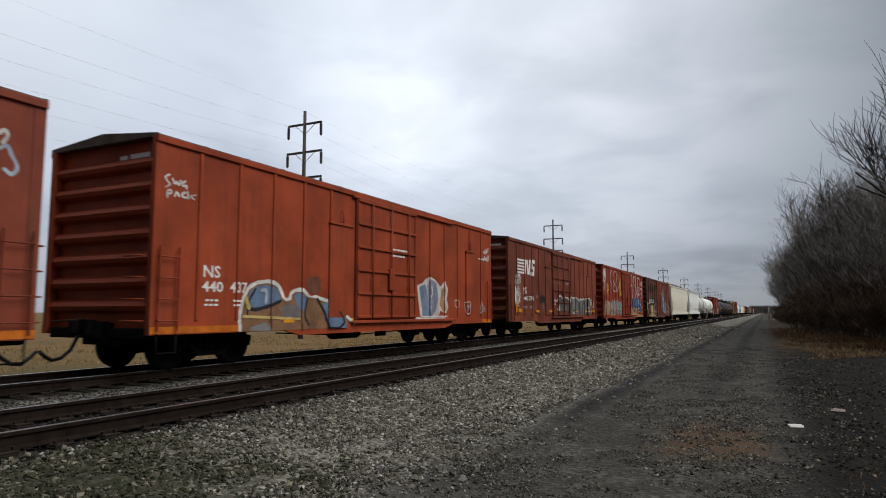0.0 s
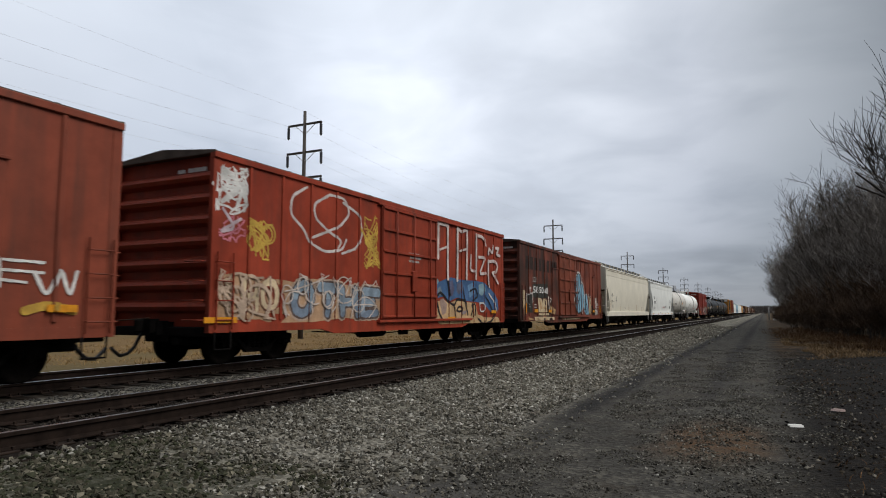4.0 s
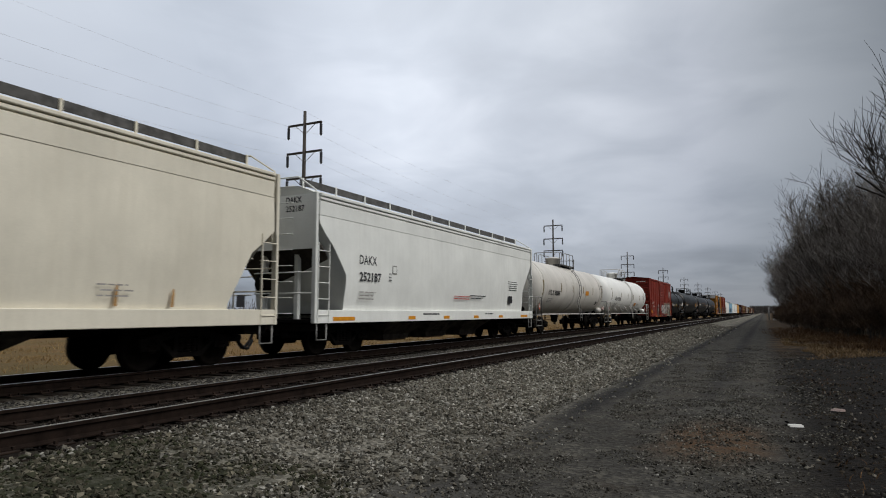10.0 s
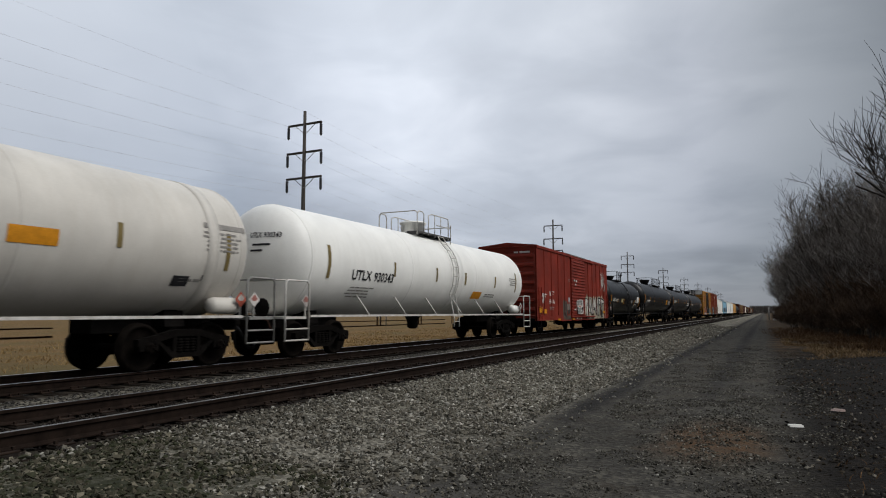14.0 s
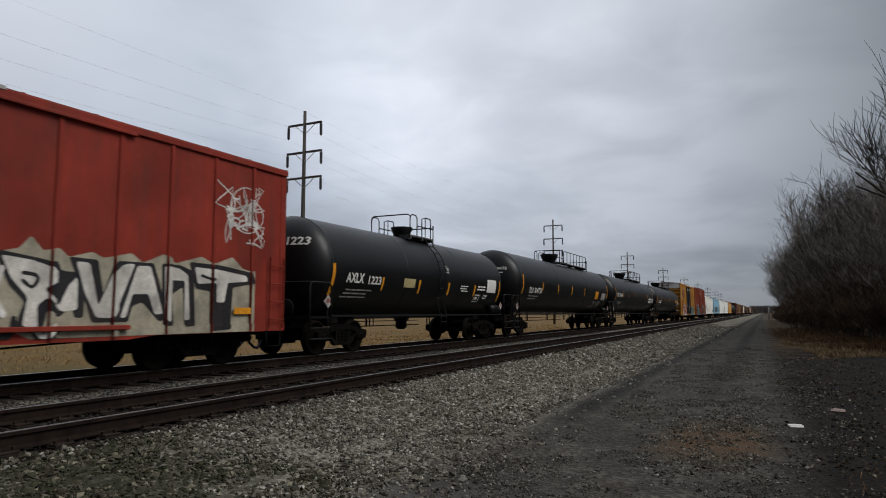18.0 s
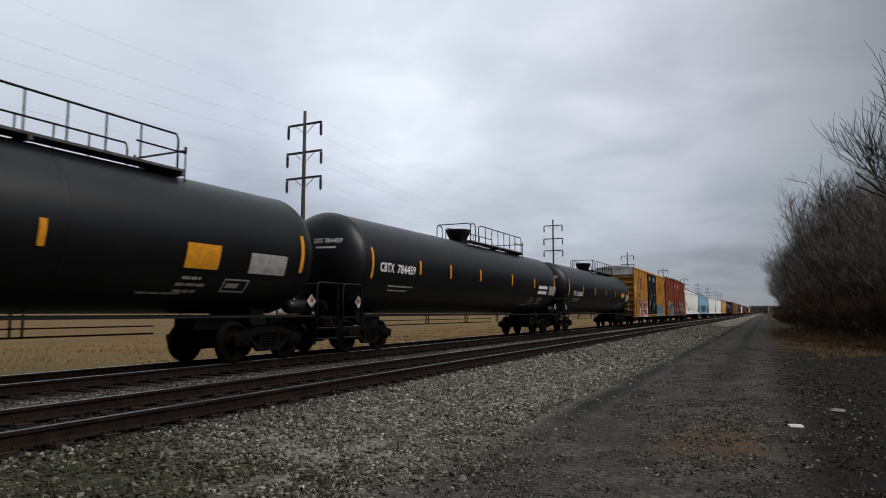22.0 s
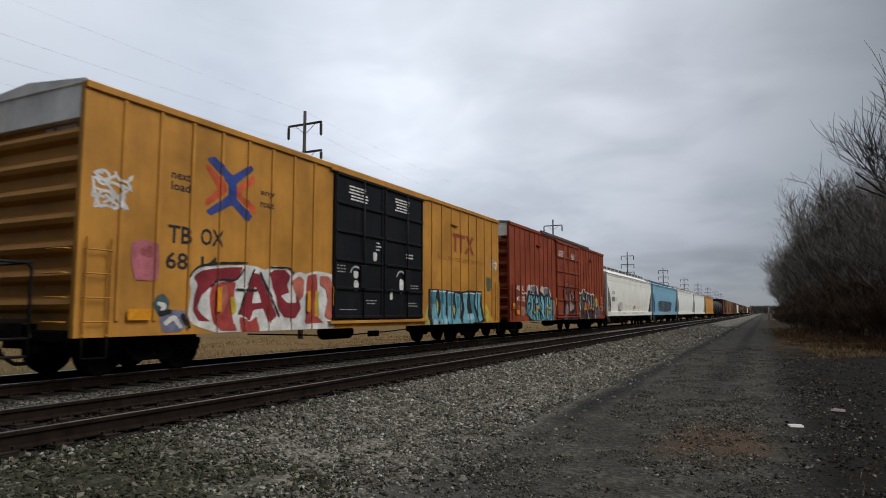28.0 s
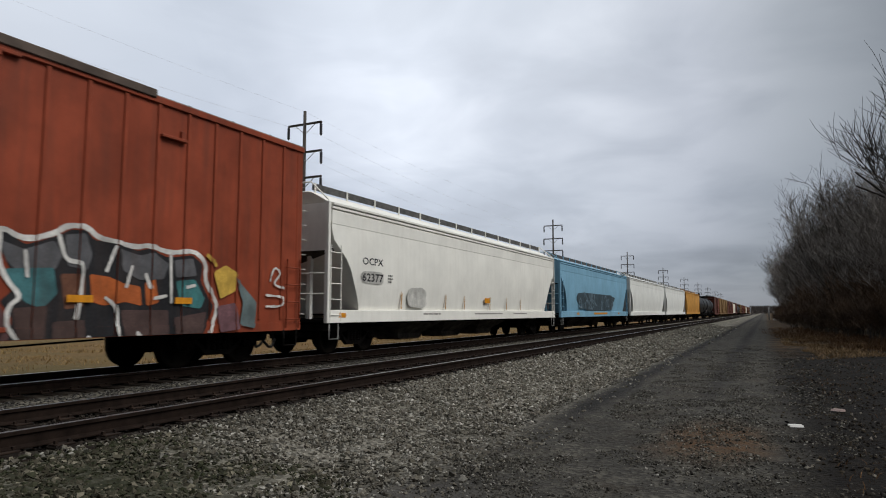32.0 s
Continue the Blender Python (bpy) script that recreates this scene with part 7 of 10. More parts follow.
    draw(WHITE, 0.03, [(5.64, 1.41), (6.06, 1.43), (6.07, 1.19), (5.68, 1.17), (5.64, 1.39)])
    draw(WHITE, 0.022, [(6.37, 1.92), (6.99, 1.91)])
    draw(WHITE, 0.022, [(6.37, 1.77), (6.99, 1.75)])
    draw(WHITE, 0.022, [(6.37, 1.62), (6.73, 1.59)])
    draw(WHITE, 0.03, [(6.86, 1.73), (7.06, 1.36), (7.26, 1.88), (7.44, 1.36), (7.54, 1.79)])
    draw((0.5, 0.3, 0.05), 0.07, [(6.74, 1.16), (7.07, 1.26), (7.52, 1.16)])
    draw((0.02, 0.018, 0.018), 0.09, [(-3.67, 1.87), (-3.4, 1.93), (-3.1, 1.81)])
    draw((0.02, 0.018, 0.018), 0.09, [(-3.66, 1.71), (-3.34, 1.71), (-3.07, 1.7)])
    draw(WHITE, 0.03, [(-2.88, 1.89), (-2.7, 1.87)])
    draw((0.24, 0.16, 0.13), 0.02, [(-2.97, 1.73), (-2.9, 1.21)])
    draw((0.24, 0.16, 0.13), 0.03, [(-3.52, 1.61), (-3.55, 1.25)])
    draw((0.24, 0.16, 0.13), 0.03, [(-3.35, 1.6), (-3.26, 1.17)])
    strips(car, [(-7.39, 1.14, 0.14, 0.48), (-6.92, 1.14, 0.45, 0.16), (-4.36, 1.14, 0.5, 0.11), (-2.2, 1.14, 0.5, 0.11), (3.0, 1.14, 0.5, 0.12), (5.2, 1.14, 0.5, 0.12), (7.3, 1.14, 0.5, 0.12)], 1.60)
    # red car covered in graffiti
    car, po, pd = boxcar(53.82, mat=M["red_c"], label="red boxcar covered in white, blue and cream graffiti", door=(0.0, 3.6), **b50)
    scrawl(car, -8.2, -7.24, 3.2, 4.25, X, WHITE, 14, 0.05, 41, po, pd)
    scrawl(car, -8.1, -7.3, 2.6, 3.2, X, PINK, 5, 0.04, 42, po, pd)
    scrawl(car, -7.27, -6.3, 2.3, 3.2, X, YEL, 9, 0.045, 43, po, pd)
    scrawl(car, -2.7, -1.8, 2.4, 3.9, X, YEL, 10, 0.045, 44, po, pd)
    patches(car, [(-8.2, -6.4, 0.92, 1.9), (-6.3, -2.0, 0.92, 1.9)], X, (0.42, 0.26, 0.15), po, pd, "graffiti_cloud", "cream paint along the bottom", 50, 0.2)
    graffiti(car, "IHO", -8.1, -6.2, 1.08, 1.85, X + 0.003, [CREAM], line=(0.2, 0.06, 0.04), seed=51, posts=po, depth=pd, bold=0.09, edge=0.03)
    graffiti(car, "OTHE", -5.8, -1.95, 0.95, 1.85, X + 0.004, [(0.15, 0.19, 0.24), (0.22, 0.28, 0.33)], line=(0.10, 0.07, 0.06), halo=(0.42, 0.30, 0.22), seed=52, posts=po, depth=pd, label="pale blue-grey graffiti letter", bold=0.13)
    scrawl(car, -6.2, -1.9, 0.95, 2.1, X + 0.03, (0.52, 0.44, 0.38), 16, 0.035, 57, po, pd, "pale sprayed strokes")
    scrawl(car, -8.1, -6.3, 0.95, 2.0, X + 0.03, (0.45, 0.33, 0.24), 14, 0.05, 58, po, pd, "cream sprayed strokes")
    draw = mural(car, X, po, pd, "large thin white spray-painted loops")
    draw((0.55, 0.50, 0.47), 0.035, [(-5.22, 4.23), (-5.78, 3.93), (-5.84, 3.48), (-5.29, 3.15), (-5.12, 2.87), (-4.43, 2.68), (-3.69, 2.79), (-3.5, 3.09)])
    draw((0.55, 0.50, 0.47), 0.035, [(-4.28, 4.19), (-4.94, 3.85), (-4.88, 3.5), (-4.3, 3.22), (-3.69, 3.03), (-3.94, 2.76)])
    draw((0.55, 0.50, 0.47), 0.035, [(-4.28, 4.19), (-3.6, 4.19), (-3.35, 3.81), (-3.8, 3.42), (-4.42, 3.19), (-5.01, 2.99)])
    draw((0.55, 0.50, 0.47), 0.035, [(-3.67, 4.07), (-2.9, 3.85), (-2.71, 3.33), (-3.05, 2.88), (-3.69, 2.7)])
    draw(WHITE, 0.05, [(-8.26, 3.78), (-7.8, 4.14), (-7.51, 3.75), (-8.08, 3.4), (-7.37, 3.98), (-7.61, 3.33)])
    draw((0.5, 0.4, 0.42), 0.035, [(-7.99, 3.3), (-7.61, 2.92), (-8.08, 2.79), (-7.47, 3.14)])
    draw(YEL, 0.04, [(-7.03, 3.07), (-6.53, 2.79), (-7.03, 2.44), (-6.73, 2.98)])
    draw(YEL, 0.04, [(-2.84, 3.49), (-2.18, 2.93), (-2.65, 3.14), (-1.96, 3.44)])
    draw = mural(car, X, po, pd, "blue and cream graffiti under tall pale letters")
    draw((0.18, 0.30, 0.34), 0.14, [(1.7, 1.56), (1.82, 1.87), (1.94, 2.15)])
    draw((0.055, 0.12, 0.24), 0, [(1.85, 1.61), (1.86, 1.95), (2, 2.16), (2.47, 2.28), (3.05, 2.39), (3.6, 2.34), (4.34, 2.34), (5.21, 2.36), (6.05, 2.33), (6.58, 2.18), (7.12, 1.96), (7.57, 1.68), (7.66, 1.23), (6.81, 1.15), (6.05, 1.48), (5.24, 1.54), (4.38, 1.56), (3.63, 1.68), (2.93, 1.54), (2.4, 1.69)])
    draw((0.50, 0.33, 0.17), 0, [(1.83, 1.59), (2.04, 1.51), (2.4, 1.61), (2.85, 1.44), (3.38, 1.57), (4.12, 1.53), (5.25, 1.49), (5.45, 1.06), (6.24, 0.93), (7.59, 0.94), (7.81, 0.64), (5.92, 0.51), (4.57, 0.56), (2.17, 0.66), (1.84, 0.9)])
    draw((0.10, 0.10, 0.16), 0, [(2.87, 2.22), (3.16, 2.3), (3.33, 1.97), (3.16, 1.71), (2.92, 1.75)])
    draw((0.10, 0.11, 0.16), 0, [(3.52, 2.19), (3.95, 2.27), (4.09, 2.02), (3.72, 1.79), (3.5, 1.88)])
    draw((0.16, 0.20, 0.23), 0, [(1.95, 1.93), (2.16, 2.06), (2.31, 1.86), (2.18, 1.7), (1.99, 1.72)])
    draw((0.30, 0.21, 0.17), 0, [(2.13, 1.57), (2.4, 1.63), (2.72, 1.41), (2.63, 1.12), (2.34, 1.03), (2.21, 1.26)])
    draw((0.20, 0.30, 0.34), 0, [(5.53, 2.21), (6.02, 2.29), (6.2, 2.03), (5.87, 1.77), (5.57, 1.86)])
    draw((0.13, 0.24, 0.38), 0, [(4.49, 2.16), (4.98, 2.28), (5.11, 1.86), (4.65, 1.67)])
    draw(BLACK, 0.045, [(1.85, 1.63), (2.1, 1.82), (2.29, 1.79), (2.5, 1.71), (2.74, 1.53), (3.34, 1.37), (3.49, 1.62), (4.25, 1.58), (4.49, 1.06)])
    draw(BLACK, 0.04, [(3.51, 1.21), (3.72, 1.38), (4.08, 1.26), (3.76, 1.15), (3.51, 1.21)])
    draw(BLACK, 0.04, [(4.8, 1.04), (5.02, 1.29), (4.83, 1.42), (5.13, 1.47), (5.25, 1.35), (5.18, 1.04)])
    draw(BLACK, 0.05, [(1.93, 1.5), (2.02, 1.18), (2.35, 0.85)])
    draw(BLACK, 0.04, [(5.43, 0.89), (5.92, 0.67), (6.79, 0.77), (7.34, 1.15)])
    draw(BLACK, 0.04, [(4.07, 2.02), (4.16, 1.7), (4.36, 1.47)])
    draw(BLACK, 0.05, [(2.78, 2.23), (2.87, 1.73)])
    draw(BLACK, 0.04, [(6.17, 1.79), (6.61, 1.55), (6.96, 1.2)])
    draw(BLACK, 0.035, [(3.3, 1.35), (3.41, 0.97)])
    draw(BLACK, 0.035, [(5.76, 0.59), (6.25, 0.87), (6.32, 1.11)])
    draw(BLACK, 0.04, [(4.71, 1.95), (5.22, 2.09), (5.47, 1.76), (4.94, 1.6)])
    draw((0.30, 0.24, 0.24), 0.06, [(3.95, 1.12), (4.27, 1.15)])
    draw((0.6, 0.52, 0.44), 0.03, [(6.56, 1.9), (7.13, 1.57), (7.44, 1.18)])
    draw(WHITE, 0.03, [(5.62, 1.5), (6.08, 1.51), (6.1, 1.18), (5.65, 1.16), (5.62, 1.49)])
    draw = mural(car, 1.575, po, pd, "tall pale spray-painted letters")
    draw((0.60, 0.50, 0.46), 0.075, [(1.96, 3.02), (1.97, 3.63), (1.99, 4.24)])
    draw((0.60, 0.50, 0.46), 0.055, [(1.99, 4.23), (2.15, 4.22), (2.74, 4.23)])
    draw((0.60, 0.50, 0.46), 0.04, [(2.09, 3.3), (2.71, 3.47)])
    draw((0.60, 0.50, 0.46), 0.075, [(2.73, 4.21), (2.72, 3.39), (2.73, 2.32)])
    draw((0.60, 0.50, 0.46), 0.075, [(3.55, 4.23), (3.55, 3.34), (3.51, 2.31)])
    draw((0.60, 0.50, 0.46), 0.055, [(3.63, 4.2), (3.88, 4.11), (4.33, 4.25)])
    draw((0.60, 0.50, 0.46), 0.07, [(4.4, 4.24), (4.38, 3.36), (4.34, 2.39)])
    draw((0.60, 0.50, 0.46), 0.04, [(3.72, 3.39), (4.29, 3.51)])
    draw((0.60, 0.50, 0.46), 0.05, [(4.75, 3.31), (4.69, 2.73), (5.13, 2.72)])
    draw((0.60, 0.50, 0.46), 0.07, [(5.28, 4.16), (5.26, 3.27), (5.23, 2.44)])
    draw((0.60, 0.50, 0.46), 0.06, [(5.44, 4.14), (5.8, 4.15), (6.08, 4.06), (6.23, 3.84)])
    draw((0.60, 0.50, 0.46), 0.055, [(5.48, 3.3), (6.15, 3.32), (5.57, 2.64), (6.21, 2.7)])
    draw((0.60, 0.50, 0.46), 0.06, [(6.5, 3.5), (6.54, 3.76), (6.94, 3.54), (7.01, 3.86)])
    draw((0.60, 0.50, 0.46), 0.06, [(7.29, 3.81), (7.7, 3.85), (7.34, 3.55), (7.77, 3.52)])
    draw((0.60, 0.50, 0.46), 0.06, [(6.47, 3.24), (6.46, 2.55), (6.55, 2.18)])
    draw((0.60, 0.50, 0.46), 0.06, [(6.54, 3.2), (7.07, 3.26), (7.47, 3.15), (7.42, 2.85), (6.9, 2.75)])
    draw((0.60, 0.50, 0.46), 0.055, [(6.9, 2.75), (7.25, 2.54), (7.54, 2.35)])
    lettering(car, text_block(-0.2, 2.95, 0.9, 3, 0.09, 0.05, 4), 1.612, M["grey_paint"])
    strips(car, [(-8.0, 0.92, 0.9, 0.12), (7.0, 1.1, 0.5, 0.12), (3.0, 0.88, 0.6, 0.1)], 1.60)
    # sooty brown car
    car, po, pd = boxcar(72.47, mat=M["red_d"], label="sooty dark brown boxcar with a faded red door and blue graffiti", door=(-0.15, 3.75), door_mat=M["door_d"], plates=True, **b50)
    lettering(car, [("=", -7.42 + 0.66 * i, 3.2, 0.62, 0.42) for i in range(8)], X, tag_paint((0.030, 0.021, 0.018)), po, pd, "ghosted black blocks under the grime")
    lettering(car, [("SOU", -6.40, 2.60, 0.26, 0.55)], X, M["grey_paint"], po, pd)
    lettering(car, [("58", -6.38, 2.08, 0.33, 0.78), ("50", -5.42, 2.08, 0.33, 0.68), ("60", -4.62, 2.08, 0.33, 0.62)], X + 0.012, M["white_paint"], po, pd, "white reporting number")
    draw = mural(car, X, po, pd, "cream and grey painted-over patches")
    draw((0.52, 0.40, 0.25), 0, [(-7.99, 2.21), (-7.83, 2.16), (-7.67, 2.22), (-7.57, 2.12), (-7.44, 2.11), (-7.36, 1.06), (-7.66, 1.03), (-7.75, 1.31), (-7.93, 1.36), (-8.01, 1.47), (-7.98, 1.82)])
    draw((0.42, 0.26, 0.13), 0, [(-7.95, 1.66), (-7.8, 1.58), (-7.75, 1.33), (-7.93, 1.38)])
    draw((0.040, 0.040, 0.034), 0, [(-7.28, 2.01), (-6.52, 2.01), (-6.45, 1.11), (-7.22, 1.15)])
    draw((0.040, 0.040, 0.034), 0, [(-6.47, 2.5), (-5.7, 2.53), (-4, 2.61), (-4, 1.89), (-5.67, 1.85), (-6.42, 1.87)])
    draw((0.5, 0.47, 0.42), 0.02, [(-7.08, 1.53), (-6.88, 1.52)])
    draw((0.5, 0.47, 0.42), 0.02, [(-7.07, 1.41), (-6.84, 1.4)])
    draw((0.5, 0.46, 0.42), 0.022, [(-6.19, 1.51), (-5.9, 1.51)])
    draw((0.5, 0.46, 0.42), 0.022, [(-6.21, 1.39), (-5.9, 1.38)])
    draw((0.55, 0.50, 0.44), 0.03, [(-7.35, 2.01), (-7.34, 1.59)])
    draw((0.55, 0.50, 0.44), 0.03, [(-6.5, 2.1), (-6.45, 1.63)])
    draw((0.52, 0.40, 0.25), 0, [(-5.67, 1.85), (-5.35, 1.85), (-5.01, 1.8), (-4.86, 1.58), (-4.81, 1.83), (-4.28, 1.83), (-4.15, 1.62), (-4.26, 1.38), (-4.1, 1.15), (-4.84, 1.13), (-5.59, 1.15), (-5.58, 1.46)])
    draw((0.42, 0.26, 0.13), 0, [(-5.41, 1.76), (-5.19, 1.67), (-4.98, 1.32), (-5.31, 1.25)])
    draw((0.05, 0.025, 0.018), 0, [(-4.6, 1.73), (-4.37, 1.7), (-4.39, 1.49), (-4.56, 1.48)])
    draw((0.42, 0.26, 0.13), 0.05, [(-4.76, 1.38), (-4.26, 1.28)])
    draw((0.58, 0.52, 0.45), 0.05, [(-3.88, 1.92), (-3.89, 1.5), (-3.75, 1.15)])
    draw(WHITE, 0.025, [(-3.65, 1.88), (-3.45, 1.85), (-3.51, 1.71), (-3.71, 1.64)])
    draw((0.42, 0.26, 0.13), 0, [(-3.63, 1.5), (-3.12, 1.34), (-2.73, 1.27), (-2.93, 1.04), (-3.59, 1.08)])
    draw((0.52, 0.40, 0.25), 0.05, [(-5.51, 1.05), (-4.97, 1.03), (-3.94, 1.04)])
    draw(WHITE, 0.03, [(-7.05, 2.26), (-6.95, 2.34), (-6.96, 2.14), (-6.84, 2.38), (-6.75, 2.25), (-6.87, 1.99), (-6.61, 2.06)])
    draw(WHITE, 0.025, [(-7.16, 1.99), (-6.99, 1.98)])
    draw = mural(car, 1.543, (), 0.0, "cream painted patches on the sill")
    draw((0.52, 0.40, 0.25), 0, [(-6.21, 0.91), (-4.83, 0.92), (-2.93, 0.88), (-2.95, 0.6), (-4.81, 0.62), (-6.1, 0.64)])
    draw((0.05, 0.025, 0.018), 0, [(-4.8, 0.84), (-4.54, 0.86), (-4.47, 0.63), (-4.73, 0.64)])
    draw((0.05, 0.025, 0.018), 0, [(-3.85, 0.82), (-3.36, 0.86), (-3.13, 0.63), (-3.73, 0.6)])
    draw((0.42, 0.26, 0.13), 0, [(-7.16, 0.89), (-6.46, 0.84), (-6.48, 0.77), (-7.14, 0.8)])
    draw((0.42, 0.26, 0.13), 0.03, [(-5.93, 0.83), (-5.36, 0.77)])
    draw((0.42, 0.26, 0.13), 0.03, [(-4.39, 0.8), (-4, 0.7)])
    draw((0.05, 0.025, 0.018), 0.025, [(-5.63, 0.88), (-5.67, 0.67)])
    draw((0.52, 0.40, 0.25), 0, [(-1.38, 0.78), (0.22, 0.83), (2.43, 0.82), (2.37, 0.61), (0.23, 0.61), (-1.29, 0.62)])
    draw((0.05, 0.025, 0.018), 0.03, [(-0.68, 0.79), (-0.54, 0.66)])
    over = [(-2.02, 1.72)] + [q for q in po if q[0] > 1.75]
    draw = mural(car, 1.549, over, 0.072, "large light blue rounded graffiti figure with a black outline")
    draw(WHITE, 0.055, [(1.1, 2.93), (1.24, 3.15), (1.64, 3.39), (1.92, 3.5), (2.15, 3.52), (2.41, 3.56), (2.69, 3.43), (2.85, 3.15), (2.82, 2.94), (3.03, 2.99), (3.34, 2.87), (3.54, 2.55), (3.63, 2.22), (3.53, 1.76), (3.21, 1.37), (2.82, 1.1)])
    draw(BLACK, 0, [(1.05, 2.78), (1.14, 3.01), (1.35, 3.23), (1.71, 3.38), (2.03, 3.45), (2.41, 3.51), (2.66, 3.4), (2.8, 3.09), (2.75, 2.86), (3.04, 2.94), (3.3, 2.87), (3.48, 2.55), (3.55, 2.21), (3.45, 1.75), (3.13, 1.37), (2.72, 1.1), (2.06, 1.03), (1.53, 1.13), (1.23, 1.45), (1.09, 2.05)])
    draw((0.20, 0.37, 0.47), 0, [(1.17, 2.79), (1.24, 2.99), (1.44, 3.18), (1.74, 3.33), (2.02, 3.38), (2.37, 3.44), (2.56, 3.33), (2.69, 3.05), (2.65, 2.77), (3, 2.86), (3.23, 2.78), (3.39, 2.51), (3.46, 2.21), (3.34, 1.78), (3.06, 1.43), (2.65, 1.18), (2.09, 1.1), (1.59, 1.2), (1.31, 1.48), (1.17, 2.06)])
    draw((0.13, 0.26, 0.36), 0, [(1.29, 2.07), (1.59, 1.97), (1.9, 1.7), (1.97, 1.23), (1.59, 1.29), (1.34, 1.56)])
    draw((0.28, 0.44, 0.53), 0, [(1.73, 3.24), (1.96, 3.32), (2.04, 3.01), (1.9, 2.79), (1.73, 2.91)])
    draw(BLACK, 0.035, [(2.04, 3.43), (2.16, 3.25), (2.2, 2.91), (2.14, 2.6)])
    draw(BLACK, 0.035, [(1.35, 2.62), (1.55, 2.75), (1.76, 2.78)])
    draw(BLACK, 0.055, [(1.75, 2.62), (1.94, 2.32), (2.33, 2.28), (2.48, 2.66)])
    draw(BLACK, 0.04, [(1.37, 2.16), (1.42, 2.28), (1.77, 2.27)])
    draw(WHITE, 0.05, [(1.88, 2.51), (1.97, 2.38), (2.06, 2.39)])
    draw(WHITE, 0.05, [(2.26, 2.41), (2.37, 2.49), (2.4, 2.6)])
    draw(BLACK, 0.04, [(1.9, 1.87), (2.09, 1.81), (2.35, 1.87), (2.51, 2.1)])
    draw(BLACK, 0.04, [(2.15, 1.79), (2.36, 1.58), (2.36, 1.27), (2.12, 1.08)])
    draw(BLACK, 0.04, [(1.26, 2.63), (1.33, 2.3), (1.25, 2.15)])
    draw(BLACK, 0.04, [(1.26, 2.07), (1.46, 2.01), (1.5, 1.83), (1.3, 1.71)])
    draw(WHITE, 0.04, [(0.87, 2.04), (0.99, 1.77), (1.14, 1.5)])
    draw = mural(car, X, po, pd, "small light blue graffiti figure beside a cream patch")
    draw(WHITE, 0.03, [(3.57, 1.82), (3.64, 2.09), (3.89, 2.29), (4.19, 2.31), (4.41, 2.1), (4.51, 1.59)])
    draw((0.18, 0.33, 0.42), 0, [(3.56, 1.89), (3.69, 2.14), (3.95, 2.27), (4.19, 2.25), (4.41, 2.06), (4.51, 1.59), (4.71, 1.02), (3.93, 0.97), (3.63, 1.18), (3.43, 1.43)])
    draw(BLACK, 0.03, [(3.43, 1.43), (3.74, 1.24), (3.85, 1.57), (4.05, 1.71), (4.22, 1.55), (3.94, 1.42)])
    draw(BLACK, 0.03, [(3.82, 1.31), (4.11, 1.25), (4.03, 1.05)])
    draw(BLACK, 0.025, [(3.76, 1.83), (4.21, 1.65)])
    draw((0.50, 0.40, 0.24), 0, [(4.65, 2.17), (4.89, 2.1), (5.33, 2.01), (5.32, 1.04), (5.02, 0.96), (4.72, 1.1), (4.84, 1.6)])
    draw(WHITE, 0.03, [(4.73, 2.29), (4.8, 2.08), (5.07, 2.17), (4.99, 1.88)])
    draw((0.12, 0.05, 0.035), 0.03, [(4.99, 1.81), (5.1, 1.32)])
    draw(WHITE, 0.03, [(6.3, 2.01), (6.52, 1.87), (6.36, 1.76)])
    strips(car, [(-7.58, 1.12, 0.16, 0.44), (-6.06, 1.14, 0.55, 0.15), (-3.8, 1.14, 0.5, 0.13), (5.8, 1.14, 0.5, 0.13), (7.6, 1.14, 0.16, 0.42)], 1.60)
    scrawl(car, 6.2, 7.0, 1.15, 1.9, X, WHITE, 7, 0.04, 64, po, pd)
    lettering(car, [("=", 6.75, 1.45, 0.04, 0.55), ("=", 6.75, 1.80, 0.04, 0.55), ("=", 6.75, 1.49, 0.31, 0.04), ("=", 7.26, 1.49, 0.31, 0.04), ("=", 6.85, 1.55, 0.18, 0.14), ("=", 7.06, 1.55, 0.18, 0.12)], X, M["white_paint"], po, pd)
    patches(car, [(6.4, 7.3, 0.98, 1.3), (6.55, 6.85, 1.7, 2.1)], X, (0.40, 0.36, 0.31), po, pd, "worn_patch", "flaking grey-white paint", 71, 0.3)
    patches(car, [(5.45, 6.3, 0.98, 1.65)], X + 0.003, (0.030, 0.022, 0.018), po, pd, "soot_patch", "black sooty stain", 77, 0.3)


